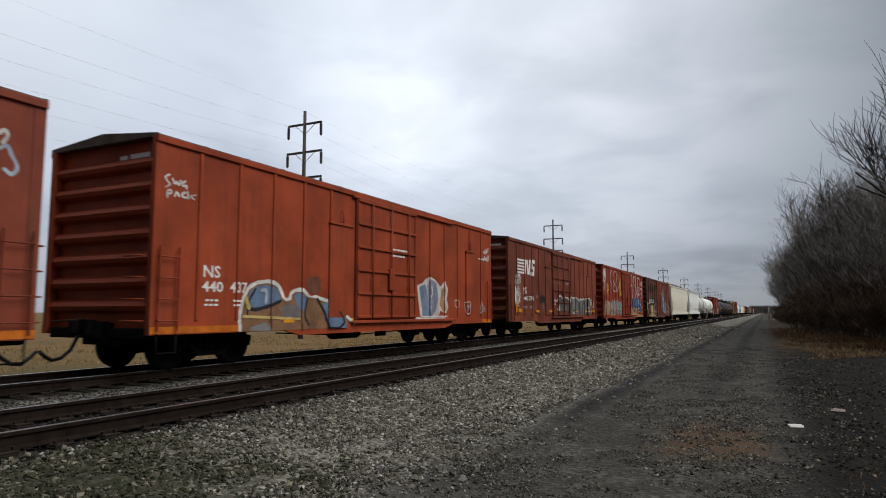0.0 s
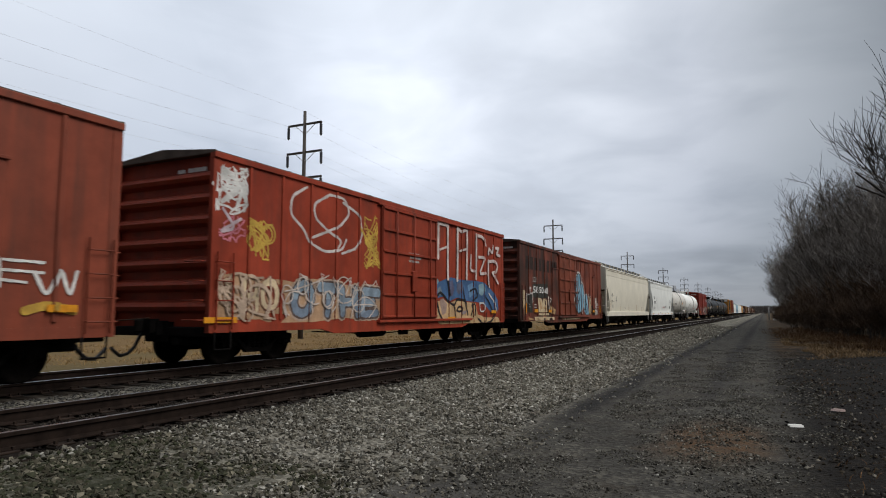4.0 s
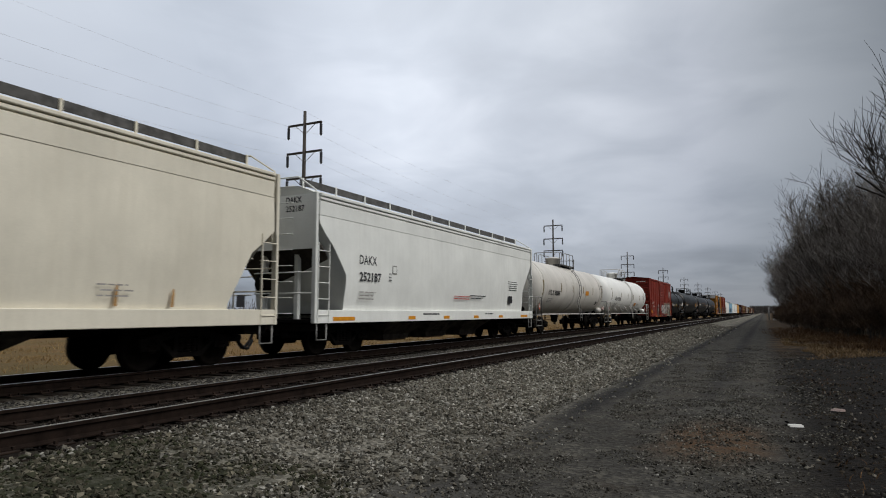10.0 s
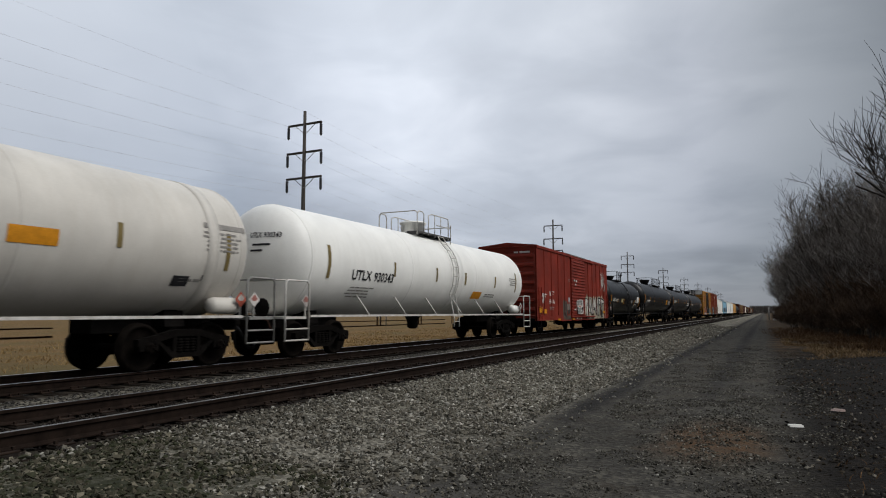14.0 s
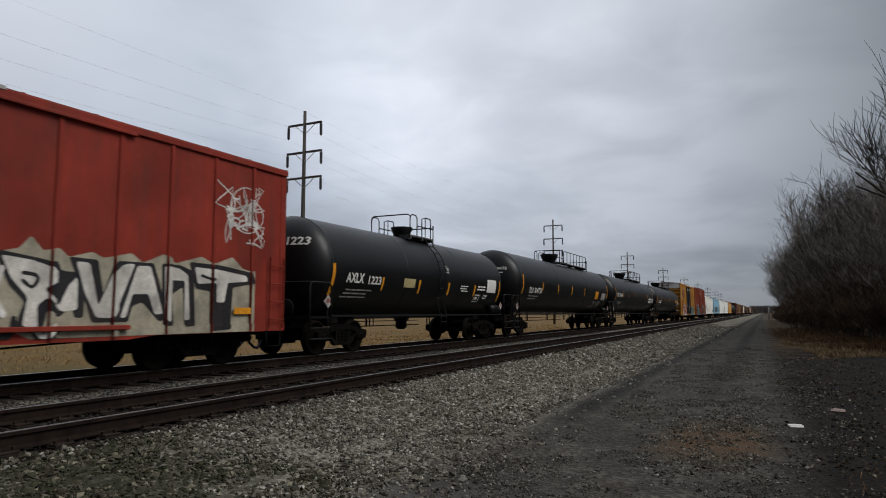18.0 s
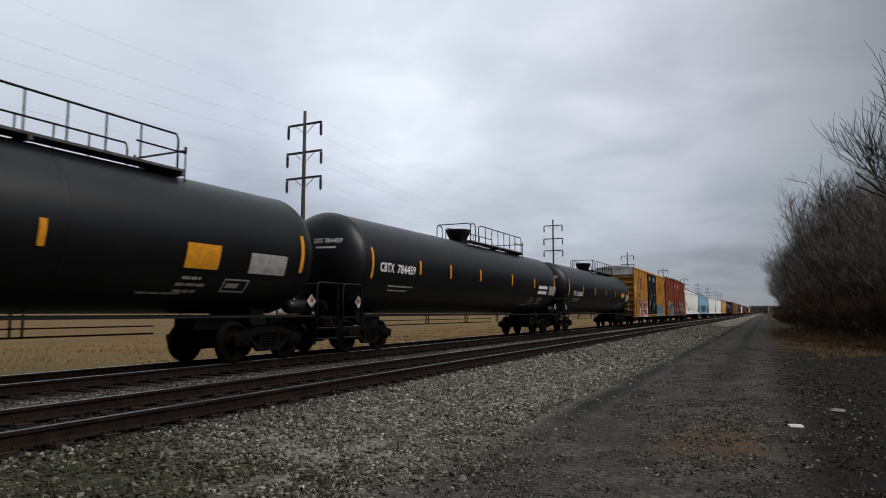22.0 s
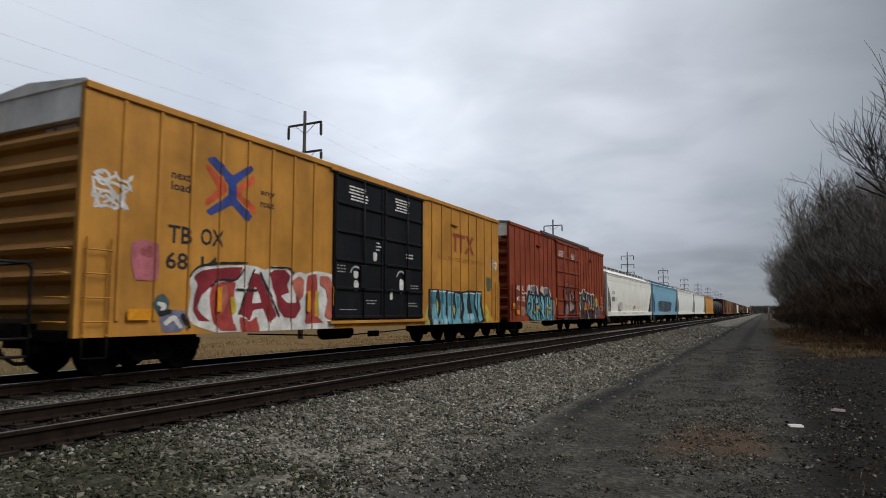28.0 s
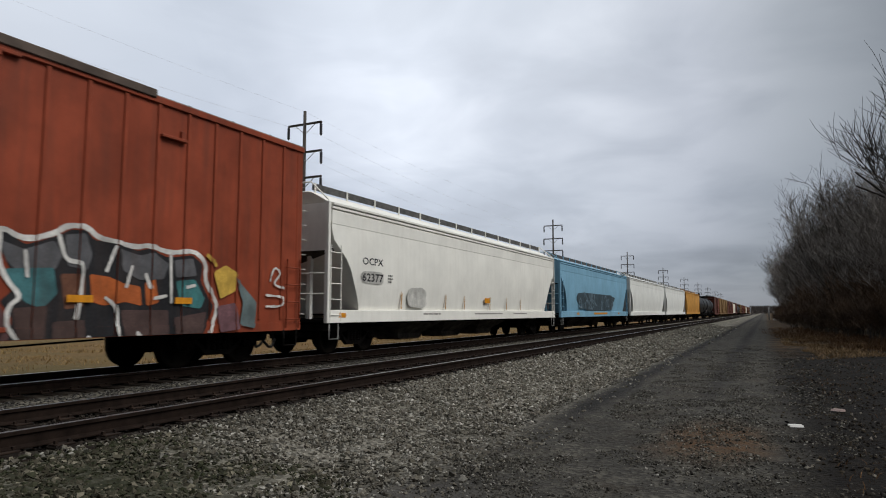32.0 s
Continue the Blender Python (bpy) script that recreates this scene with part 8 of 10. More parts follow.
def make_more_boxcars():
    X = 1.544
    car, po, pd = boxcar(163.2, 16.0, 1.54, 4.45, M["red_e"], "deep red boxcar with a corrugated door and white graffiti", door=(-0.2, 3.1), door_ribs=False, group=TRAIN, sill=0.66, roof_mat=M["red_e"])
    lettering(car, [("BK", -5.84, 2.0, 0.24, 0.28), ("TY", -5.33, 2.02, 0.24, 0.27), ("151", -5.91, 1.6, 0.21, 0.4), ("762", -5.34, 1.6, 0.21, 0.38)], X, M["white_paint"], po, pd, "white reporting marks")
    lettering(car, text_block(-5.85, 1.38, 0.35, 2, 0.05, 0.05) + text_block(-5.35, 1.38, 0.35, 2, 0.05, 0.05, 3) + text_block(-2.2, 3.0, 0.3, 2), X, M["grey_paint"], po, pd)
    scrawl(car, -7.2, -6.3, 1.6, 2.1, X, WHITE, 10, 0.035, 71, po, pd)
    over = [(-1.75, 1.35)] + [q for q in po if q[0] > 1.4]
    draw = mural(car, X, over, 0.075, "large white graffiti letters with black outlines")
    draw((0.34, 0.31, 0.23), 0, [(1.44, 1.06), (1.49, 1.42), (1.35, 1.6), (1.61, 1.79), (1.6, 2.03), (1.92, 2.11), (2.09, 2.32), (2.29, 2.1), (2.55, 2.17), (2.71, 2.03), (3.12, 2.15), (3.33, 2.06), (3.88, 2.19), (4.11, 2.03), (4.58, 2.23), (4.84, 2.07), (5.48, 2.25), (5.81, 2.12), (6.32, 2.3), (6.63, 2.07), (6.99, 2.01), (6.9, 0.54), (5, 0.56), (2.38, 0.62)])
    draw(BLACK, 0, [(1.56, 2.07), (2.23, 1.98), (2.56, 1.92), (2.6, 1.8), (3.03, 1.79), (3.01, 1.05), (2.85, 1.05), (2.8, 1.24), (2.59, 1.05), (2.41, 1.18), (2.33, 0.8), (1.91, 0.87), (2.04, 1.3), (1.79, 1.55)])
    draw((0.56, 0.53, 0.48), 0, [(1.67, 1.99), (2.14, 1.94), (2.45, 1.85), (2.57, 1.67), (2.35, 1.5), (2.59, 1.24), (2.73, 1.57), (2.88, 1.73), (2.9, 1.18), (2.63, 1.15), (2.39, 1.37), (2.24, 1.24), (2.27, 0.9), (2.03, 0.93), (2.09, 1.37), (1.83, 1.65)])
    draw(BLACK, 0.03, [(2, 1.74), (2.26, 1.71), (2.16, 1.49), (2.01, 1.62)])
    draw(BLACK, 0, [(2.71, 2.04), (3.23, 2.02), (3.35, 1.45), (3.55, 2.03), (4.35, 2.04), (4.74, 1.04), (4.5, 0.97), (4.13, 1.32), (3.93, 1.25), (3.85, 0.97), (3.16, 0.97), (2.98, 1.44)])
    draw((0.56, 0.53, 0.48), 0, [(2.84, 1.97), (3.08, 1.96), (3.27, 1.25), (3.55, 1.87), (3.77, 1.99), (3.95, 2), (3.68, 1.32), (3.54, 1.04), (3.24, 1.05), (3.02, 1.45)])
    draw((0.56, 0.53, 0.48), 0, [(4, 1.97), (4.28, 1.98), (4.59, 1.11), (4.4, 1.1), (4.25, 1.47), (3.92, 1.46), (3.8, 1.04), (3.69, 1.04)])
    draw(BLACK, 0, [(4.52, 2.05), (4.96, 2.04), (5.28, 1.94), (5.36, 0.88), (5.1, 0.86), (5.03, 1.63), (4.78, 1.48), (4.84, 0.89), (4.6, 0.89)])
    draw((0.56, 0.53, 0.48), 0, [(4.59, 2), (4.91, 1.98), (5.15, 1.86), (5.22, 1), (5.09, 0.98), (5.07, 1.75), (4.72, 1.74), (4.72, 0.96), (4.64, 0.98)])
    draw(BLACK, 0, [(5.17, 2.12), (6.04, 2.1), (6.87, 2), (6.94, 1.76), (6.34, 1.66), (6.3, 0.79), (5.74, 0.76), (5.72, 1.57), (5.34, 1.61)])
    draw((0.56, 0.53, 0.48), 0, [(5.3, 2.03), (6.04, 2), (6.75, 1.92), (6.78, 1.8), (6.19, 1.75), (6.11, 1.34), (5.89, 1.34), (5.82, 1.73), (5.39, 1.7)])
    draw(WHITE, 0.05, [(1.68, 1.79), (1.56, 1.42), (1.74, 1.11)])
    draw(BLACK, 0.04, [(1.48, 0.87), (1.86, 0.74), (1.9, 1.05)])
    draw(WHITE, 0.05, [(2.18, 0.99), (2.3, 0.67), (2.52, 0.92)])
    draw(BLACK, 0.03, [(2.19, 0.8), (2.34, 0.64), (2.6, 0.85)])
    draw(BLACK, 0.04, [(1.31, 0.82), (1.52, 0.62)])
    draw(BLACK, 0.025, [(5.49, 1.87), (5.77, 1.8)])
    draw = mural(car, 1.655, (), 0.0, "black and white striped graffiti on the door")
    draw(WHITE, 0, [(-0.74, 1.69), (-0.59, 1.84), (-0.06, 1.91), (0.6, 1.88), (0.72, 1.63), (0.63, 1.4), (0.77, 1.15), (0.68, 1.04), (-0.68, 1.05), (-0.67, 1.38)])
    draw(BLACK, 0.05, [(-0.56, 1.76), (-0.58, 1.57)])
    draw(BLACK, 0.05, [(-0.38, 1.79), (-0.38, 1.58)])
    draw((0.12, 0.17, 0.17), 0.05, [(-0.19, 1.8), (-0.15, 1.58)])
    draw(BLACK, 0.05, [(0.08, 1.83), (0.07, 1.59)])
    draw(BLACK, 0.05, [(0.29, 1.82), (0.27, 1.6)])
    draw((0.12, 0.17, 0.17), 0.05, [(0.48, 1.8), (0.48, 1.58)])
    draw(BLACK, 0.05, [(-0.61, 1.38), (-0.61, 1.12)])
    draw((0.12, 0.17, 0.17), 0.05, [(-0.43, 1.4), (-0.44, 1.11)])
    draw(BLACK, 0.05, [(-0.24, 1.36), (-0.21, 1.12)])
    draw(BLACK, 0.05, [(0.03, 1.39), (0.03, 1.11)])
    draw(BLACK, 0.06, [(0.25, 1.34), (0.48, 1.42), (0.43, 1.2), (0.26, 1.15)])
    draw((0.45, 0.20, 0.16), 0.04, [(-0.34, 1.48), (0.03, 1.5)])
    draw(WHITE, 0.02, [(-0.96, 1.27), (-1.09, 1.42), (-1.05, 1.59), (-0.9, 1.73), (-0.59, 1.86)])
    draw(WHITE, 0.03, [(-1.41, 1.27), (-1.24, 1.31), (-1.12, 1.29)])
    draw = mural(car, 1.566, (), 0.0, "white looped spray lines on the sill")
    draw(WHITE, 0.03, [(-0.62, 0.84), (-0.46, 0.73), (-0.06, 0.69), (0.37, 0.7), (0.57, 0.83)])
    draw(WHITE, 0.02, [(-0.47, 0.85), (-0.39, 0.75)])
    draw(WHITE, 0.02, [(-0.23, 0.85), (-0.14, 0.72)])
    draw(WHITE, 0.02, [(0.02, 0.84), (0.11, 0.71)])
    draw(WHITE, 0.02, [(0.24, 0.84), (0.31, 0.73)])
    draw = mural(car, X, po, pd, "dull grey-brown ghosted graffiti letters")
    draw((0.10, 0.085, 0.07), 0, [(-3.39, 1.75), (-3.05, 1.86), (-2.91, 1.08), (-3.06, 0.74), (-3.31, 0.75)])
    draw((0.055, 0.04, 0.035), 0, [(-3.2, 1.59), (-2.94, 1.51), (-2.9, 1.25), (-3.14, 1.21)])
    draw((0.10, 0.085, 0.07), 0, [(-3.08, 1.72), (-2.59, 1.8), (-2.48, 0.72), (-2.98, 0.7)])
    draw((0.055, 0.04, 0.035), 0.08, [(-2.67, 1.61), (-2.7, 1.25), (-2.59, 0.99)])
    draw((0.20, 0.17, 0.15), 0, [(-2.54, 1.62), (-1.89, 1.64), (-1.85, 1.22), (-2.46, 1.21)])
    draw((0.055, 0.04, 0.035), 0, [(-2.42, 1.26), (-1.87, 1.31), (-1.91, 1.07), (-2.36, 1.03)])
    draw((0.10, 0.085, 0.07), 0, [(-2.45, 0.94), (-1.85, 0.98), (-1.81, 0.65), (-2.43, 0.67)])
    draw((0.055, 0.04, 0.035), 0.07, [(-3.17, 1.08), (-2.91, 0.99), (-2.68, 0.86)])
    draw((0.44, 0.43, 0.44), 0, [(-2.31, 1.97), (-1.98, 1.99), (-1.97, 1.72), (-2.28, 1.7)])
    bm = bmesh.new()
    prism(bm, [(1.50, 4.44), (1.60, 4.44), (1.60, 4.50), (1.25, 4.60), (1.25, 4.55)], "y", -1.95, 1.55)
    part("roof_patch", bm, M["roof"], car, "bare galvanised patch on the roof's edge")
    patches(car, [(-1.35, -1.15, 2.95, 3.05), (-0.95, -0.7, 2.9, 3.02), (-1.05, -0.85, 2.72, 2.82)], 1.65, WHITE, name="paper_scrap", seed=6)
    scrawl(car, 5.75, 7.3, 2.55, 3.9, X, (0.55, 0.50, 0.46), 9, 0.03, 75, po, pd)
    scrawl(car, 6.1, 7.1, 2.9, 3.6, X + 0.004, WHITE, 8, 0.045, 76, po, pd)
    strips(car, [(-6.8, 1.08, 0.4, 0.22), (-7.5, 1.12, 0.5, 0.3), (-4.3, 0.70, 0.43, 0.1), (-1.4, 0.70, 0.45, 0.1), (6.6, 1.1, 0.5, 0.14)], 1.60)
    # tall yellow car
    X = 1.604
    car, po, pd = boxcar(260.45, 18.75, 1.6, 5.0, M["yellow"], "tall yellow boxcar with black double doors and red graffiti", door=(0.02, 4.9), doors=2, door_mat=M["black_door"], raised_end=0.35, group=TRAIN, sill=0.72, post_w=0.08, post_gap=0.8, roof_mat=M["white_end"])
    draw = mural(car, X, po, pd, "crossed red and blue arrow emblem")
    draw((0.55, 0.09, 0.035), 0, [(-6.75, 4.08), (-6.68, 4.14), (-6.15, 3.81), (-6.14, 3.65), (-6.68, 3.26), (-6.73, 3.37), (-6.42, 3.64), (-6.42, 3.72)])
    draw((0.55, 0.09, 0.035), 0, [(-5.35, 4.16), (-5.32, 3.98), (-5.7, 3.75), (-5.7, 3.64), (-5.27, 3.45), (-5.28, 3.26), (-5.86, 3.59), (-5.87, 3.78)])
    draw((0.035, 0.06, 0.24), 0, [(-6.71, 4.24), (-6.5, 4.33), (-5.99, 4.02), (-5.46, 4.36), (-5.35, 4.27), (-5.87, 3.87), (-5.85, 3.53), (-5.35, 3.23), (-5.53, 3.09), (-5.98, 3.4), (-6.56, 3.09), (-6.7, 3.17), (-6.09, 3.59), (-6.1, 3.82)])
    lettering(car, [("next", -7.56, 3.68, 0.14, 0.46), ("load", -7.56, 3.46, 0.17, 0.46), ("any", -5.12, 3.72, 0.13, 0.44), ("road", -5.12, 3.48, 0.17, 0.44), ("TB", -7.59, 2.45, 0.34, 0.55), ("OX", -6.80, 2.47, 0.35, 0.6), ("68", -7.62, 1.95, 0.33, 0.52), ("14", -6.77, 1.97, 0.28, 0.44)], X, M["black_paint"], po, pd, "black reporting marks and slogan")
    scrawl(car, -9.2, -8.4, 2.9, 3.6, X, WHITE, 9, 0.05, 81, po, pd)
    draw = mural(car, X, po, pd, "large red graffiti letters with white edges")
    draw(WHITE, 0, [(-7.08, 1.07), (-7.05, 1.36), (-7, 1.56), (-7.07, 1.7), (-7.02, 1.89), (-6.84, 2.02), (-6.44, 2.08), (-5.95, 2.12), (-5.53, 2.15), (-5.21, 2.15), (-4.91, 2.08), (-4.66, 2.19), (-4.14, 2.18), (-3.96, 2.04), (-3.71, 2.11), (-3.44, 2.07), (-3.17, 2.15), (-2.79, 2.16), (-2.39, 2.11), (-2.18, 1.85), (-2.06, 1.31), (-2.25, 0.91), (-2.44, 0.52), (-3.98, 0.56), (-5.34, 0.59), (-6, 0.65), (-6.49, 0.77), (-6.89, 0.88)])
    draw((0.22, 0.022, 0.032), 0, [(-6.95, 1.83), (-6.76, 1.96), (-6.44, 2.02), (-5.94, 2.08), (-5.6, 2.1), (-5.75, 1.81), (-6.21, 1.81), (-6.42, 1.76), (-6.53, 1.62), (-6.73, 1.47), (-6.83, 1.22), (-6.67, 1.07), (-6.47, 0.95), (-6.78, 0.97), (-6.94, 1.17), (-6.91, 1.46), (-6.83, 1.68)])
    draw((0.36, 0.055, 0.045), 0, [(-6.46, 1.67), (-6.2, 1.77), (-5.8, 1.77), (-5.84, 1.49), (-5.89, 1.07), (-5.75, 0.75), (-6.23, 0.76), (-6.4, 0.92), (-6.49, 1.22), (-6.52, 1.47)])
    draw((0.45, 0.13, 0.09), 0, [(-6.27, 1.68), (-6.05, 1.71), (-6.01, 1.38), (-6.19, 1.07), (-6.3, 1.27)])
    draw((0.22, 0.022, 0.032), 0, [(-5.27, 2), (-5.1, 1.98), (-4.78, 1.51), (-4.49, 1.06), (-4.75, 0.89), (-4.95, 1.23), (-5.26, 1.19), (-5.36, 0.95), (-5.66, 1.11), (-5.5, 1.61)])
    draw(WHITE, 0, [(-5.23, 1.72), (-5.08, 1.51), (-5.01, 1.35), (-5.31, 1.33)])
    draw((0.36, 0.055, 0.045), 0, [(-5.66, 1.06), (-5.36, 0.93), (-5.15, 1.06), (-5.07, 0.73), (-5.13, 0.58), (-5.51, 0.61), (-5.67, 0.8)])
    draw((0.22, 0.022, 0.032), 0, [(-4.8, 2.02), (-4.61, 2.1), (-4.21, 2.12), (-4.04, 1.97), (-4.17, 1.77), (-4.03, 1.53), (-3.76, 1.54), (-3.64, 1.24), (-3.84, 0.99), (-4.25, 1.03), (-4.46, 1.23), (-4.54, 1.52), (-4.7, 1.75)])
    draw(WHITE, 0, [(-4.38, 1.52), (-3.86, 1.66), (-3.82, 1.36), (-4.15, 1.36)])
    draw((0.45, 0.13, 0.09), 0, [(-4.04, 1.87), (-3.71, 2.01), (-3.53, 1.92), (-3.55, 1.55), (-3.68, 1.42), (-3.95, 1.66)])
    draw((0.36, 0.055, 0.045), 0, [(-3.41, 2.03), (-3.06, 2.1), (-3.01, 1.82), (-3.02, 1.05), (-2.75, 0.89), (-3.49, 0.87), (-3.4, 1.3), (-3.45, 1.74)])
    draw((0.55, 0.22, 0.03), 0, [(-3.18, 1.37), (-3, 1.56), (-2.91, 1.05), (-3.13, 1.03)])
    draw((0.45, 0.13, 0.09), 0, [(-2.91, 2.05), (-2.55, 2.05), (-2.3, 1.79), (-2.2, 1.31), (-2.43, 0.94), (-2.71, 1.05), (-2.57, 1.44), (-2.66, 1.73), (-2.9, 1.82)])
    draw((0.5, 0.36, 0.03), 0.07, [(-5.89, 1.4), (-5.85, 1.17)])
    draw((0.5, 0.36, 0.03), 0.06, [(-3.04, 1.62), (-3.02, 1.11)])
    draw(BLACK, 0.022, [(-7.04, 1.86), (-6.84, 2.05), (-6.38, 2.14), (-5.53, 2.2)])
    draw(BLACK, 0.022, [(-5.58, 2.06), (-5.8, 1.79), (-6.28, 1.82), (-6.49, 1.67)])
    draw(BLACK, 0.022, [(-5.69, 1.11), (-5.5, 1.63), (-5.27, 2.06)])
    draw(BLACK, 0.022, [(-5.07, 2.01), (-4.74, 1.52), (-4.42, 1.06)])
    draw(BLACK, 0.022, [(-5.79, 1.62), (-5.18, 1.62)])
    draw(BLACK, 0.02, [(-4.77, 2.15), (-4.05, 2.18), (-3.98, 2.04)])
    draw = mural(car, X, po, pd, "dark green and grey-violet spray beside the red letters")
    draw((0.05, 0.09, 0.09), 0, [(-7.89, 1.26), (-7.83, 1.42), (-7.64, 1.49), (-7.49, 1.35), (-7.52, 1.15), (-7.77, 1.11)])
    draw((0.16, 0.16, 0.22), 0, [(-7.71, 1.03), (-7.48, 1.19), (-7.12, 1.17), (-7.03, 0.93), (-7.25, 0.77), (-7.65, 0.77)])
    draw(WHITE, 0.04, [(-7.73, 1.3), (-7.58, 1.26), (-7.65, 1.19)])
    draw(BLACK, 0.05, [(-7.69, 1.11), (-7.48, 1.15)])
    draw(WHITE, 0.05, [(-7.56, 0.94), (-7.37, 1.07), (-7.24, 0.88)])
    draw(BLACK, 0.05, [(-7.17, 1.07), (-7.05, 0.88)])
    draw((0.42, 0.13, 0.15), 0, [(-8.37, 2.36), (-8.17, 2.45), (-7.82, 2.4), (-7.76, 1.9), (-7.85, 1.71), (-8.26, 1.71), (-8.36, 2.03)])
    draw((0.30, 0.08, 0.08), 0.06, [(-8.13, 2.23), (-7.94, 2.16), (-7.98, 2.29)])
    draw = mural(car, X, po, pd, "teal block graffiti letters with black outlines")
    draw((0.42, 0.36, 0.10), 0, [(2.67, 0.75), (2.79, 1.06), (2.96, 1.45), (3.09, 1.06), (3.11, 0.62), (2.7, 0.62)])
    draw((0.48, 0.34, 0.05), 0, [(7.38, 1.33), (7.99, 1.48), (8.31, 1.18), (8.53, 0.81), (8.01, 0.74), (7.46, 0.82)])
    draw(BLACK, 0, [(2.99, 1.92), (3.67, 1.92), (4.34, 1.92), (4.97, 1.9), (5.97, 1.91), (6.17, 1.96), (7.53, 1.97), (7.54, 1.47), (7.8, 0.82), (7.28, 0.61), (6.18, 0.65), (5.78, 0.5), (3.11, 0.6), (2.95, 1.06), (2.99, 1.5)])
    draw((0.15, 0.38, 0.45), 0, [(3.14, 1.86), (3.55, 1.86), (3.5, 1.51), (3.61, 1.12), (3.74, 0.89), (3.58, 0.61), (3.22, 0.64), (3.17, 1.28)])
    draw((0.055, 0.21, 0.27), 0, [(3.17, 1.82), (3.52, 1.83), (3.51, 1.42), (3.19, 1.39)])
    draw((0.15, 0.38, 0.45), 0, [(3.76, 1.87), (4.24, 1.87), (4.3, 1.41), (4.28, 1.06), (4.49, 0.87), (4.33, 0.63), (3.85, 0.67), (3.71, 0.92), (3.89, 1.17), (3.91, 1.47)])
    draw((0.055, 0.21, 0.27), 0, [(3.8, 1.8), (4.2, 1.79), (4.2, 1.41), (3.94, 1.43)])
    draw((0.15, 0.38, 0.45), 0, [(4.44, 1.84), (4.93, 1.85), (4.8, 1.55), (4.75, 1.18), (4.94, 0.9), (5.19, 0.8), (5.11, 0.58), (4.53, 0.62), (4.44, 1.06)])
    draw((0.055, 0.21, 0.27), 0, [(4.48, 1.78), (4.86, 1.8), (4.74, 1.36), (4.5, 1.36)])
    draw((0.15, 0.38, 0.45), 0, [(5.04, 1.83), (5.46, 1.8), (5.55, 1.31), (5.45, 0.92), (5.62, 0.66), (5.2, 0.6), (5.04, 0.9), (5.18, 1.24), (5.09, 1.55)])
    draw((0.055, 0.21, 0.27), 0, [(5.12, 1.75), (5.42, 1.72), (5.48, 1.31), (5.21, 1.3)])
    draw((0.15, 0.38, 0.45), 0, [(5.69, 1.81), (6.14, 1.85), (6.07, 1.45), (6.16, 1.11), (6.7, 1.04), (6.77, 0.77), (5.97, 0.65), (5.65, 0.79), (5.87, 1.24)])
    draw((0.055, 0.21, 0.27), 0, [(6.26, 1.86), (6.78, 1.85), (6.69, 1.39), (6.94, 1.04), (7.09, 0.76), (6.77, 0.77), (6.54, 1.18)])
    draw((0.15, 0.38, 0.45), 0, [(6.92, 1.88), (7.38, 1.87), (7.3, 1.47), (7.56, 0.86), (7.23, 0.76), (7.03, 1.18), (6.84, 1.46)])
    draw((0.40, 0.42, 0.16), 0, [(3.56, 1.63), (3.69, 1.4), (3.68, 1.06), (3.56, 1.23)])
    draw((0.40, 0.42, 0.16), 0, [(4.92, 1.43), (5.05, 1.24), (5, 0.98), (4.85, 1.18)])
    draw((0.55, 0.62, 0.63), 0.025, [(3.15, 1.85), (3.55, 1.85)])
    draw((0.55, 0.62, 0.63), 0.025, [(3.76, 1.86), (4.24, 1.86)])
    draw((0.55, 0.62, 0.63), 0.025, [(4.44, 1.84), (4.93, 1.84)])
    draw((0.55, 0.62, 0.63), 0.025, [(5.73, 1.82), (6.14, 1.85)])
    draw((0.55, 0.62, 0.63), 0.025, [(6.26, 1.86), (6.78, 1.85)])
    draw((0.55, 0.62, 0.63), 0.025, [(6.96, 1.88), (7.41, 1.87)])
    draw((0.33, 0.50, 0.56), 0, [(3.24, 0.9), (3.56, 0.92), (3.66, 0.72), (3.28, 0.68)])
    draw((0.33, 0.50, 0.56), 0, [(6.06, 1.05), (6.59, 1.11), (6.77, 0.9), (6.17, 0.83)])
    draw((0.33, 0.50, 0.56), 0, [(3.84, 0.89), (4.23, 0.94), (4.33, 0.7), (3.88, 0.71)])
    patches(car, [(8.0, 8.55, 2.0, 2.55)], X, (0.10, 0.11, 0.06), po, pd, "paint_patch", "dark green sprayed patch", 89, 0.2)
    scrawl(car, 8.4, 9.2, 2.7, 3.3, X, WHITE, 7, 0.03, 188, po, pd)
    bm = bmesh.new()
    box(bm, 1.6, 1.68, 4.7, 5.25, 4.25, 4.31, bevel=0.01)
    part("bracket", bm, M["yellow"], car)
    polys(car, [[(4.80, 4.0), (6.0, 4.0), (5.95, 3.86), (4.80, 3.86)], [(5.02, 3.86), (5.19, 3.86), (5.19, 3.32), (5.02, 3.32)], [(5.50, 3.86), (5.68, 3.86), (5.68, 3.32), (5.50, 3.32)], [(6.01, 4.0), (6.22, 4.0), (6.78, 3.32), (6.56, 3.32)], [(6.55, 4.0), (6.77, 4.0), (6.42, 3.60), (6.30, 3.69)], [(6.20, 3.60), (6.33, 3.52), (6.12, 3.32), (5.90, 3.32)]], X, tag_paint((0.28, 0.06, 0.03)), po, pd, label="faded red-brown emblem")
    lettering(car, [("RAILCAR", 3.70, 2.96, 0.17, 1.15), ("POOLING", 5.05, 2.96, 0.17, 1.25), ("EXPERTS", 6.5, 2.96, 0.17, 1.35)], X, tag_paint((0.33, 0.13, 0.03)), po, pd, "faded brown print")
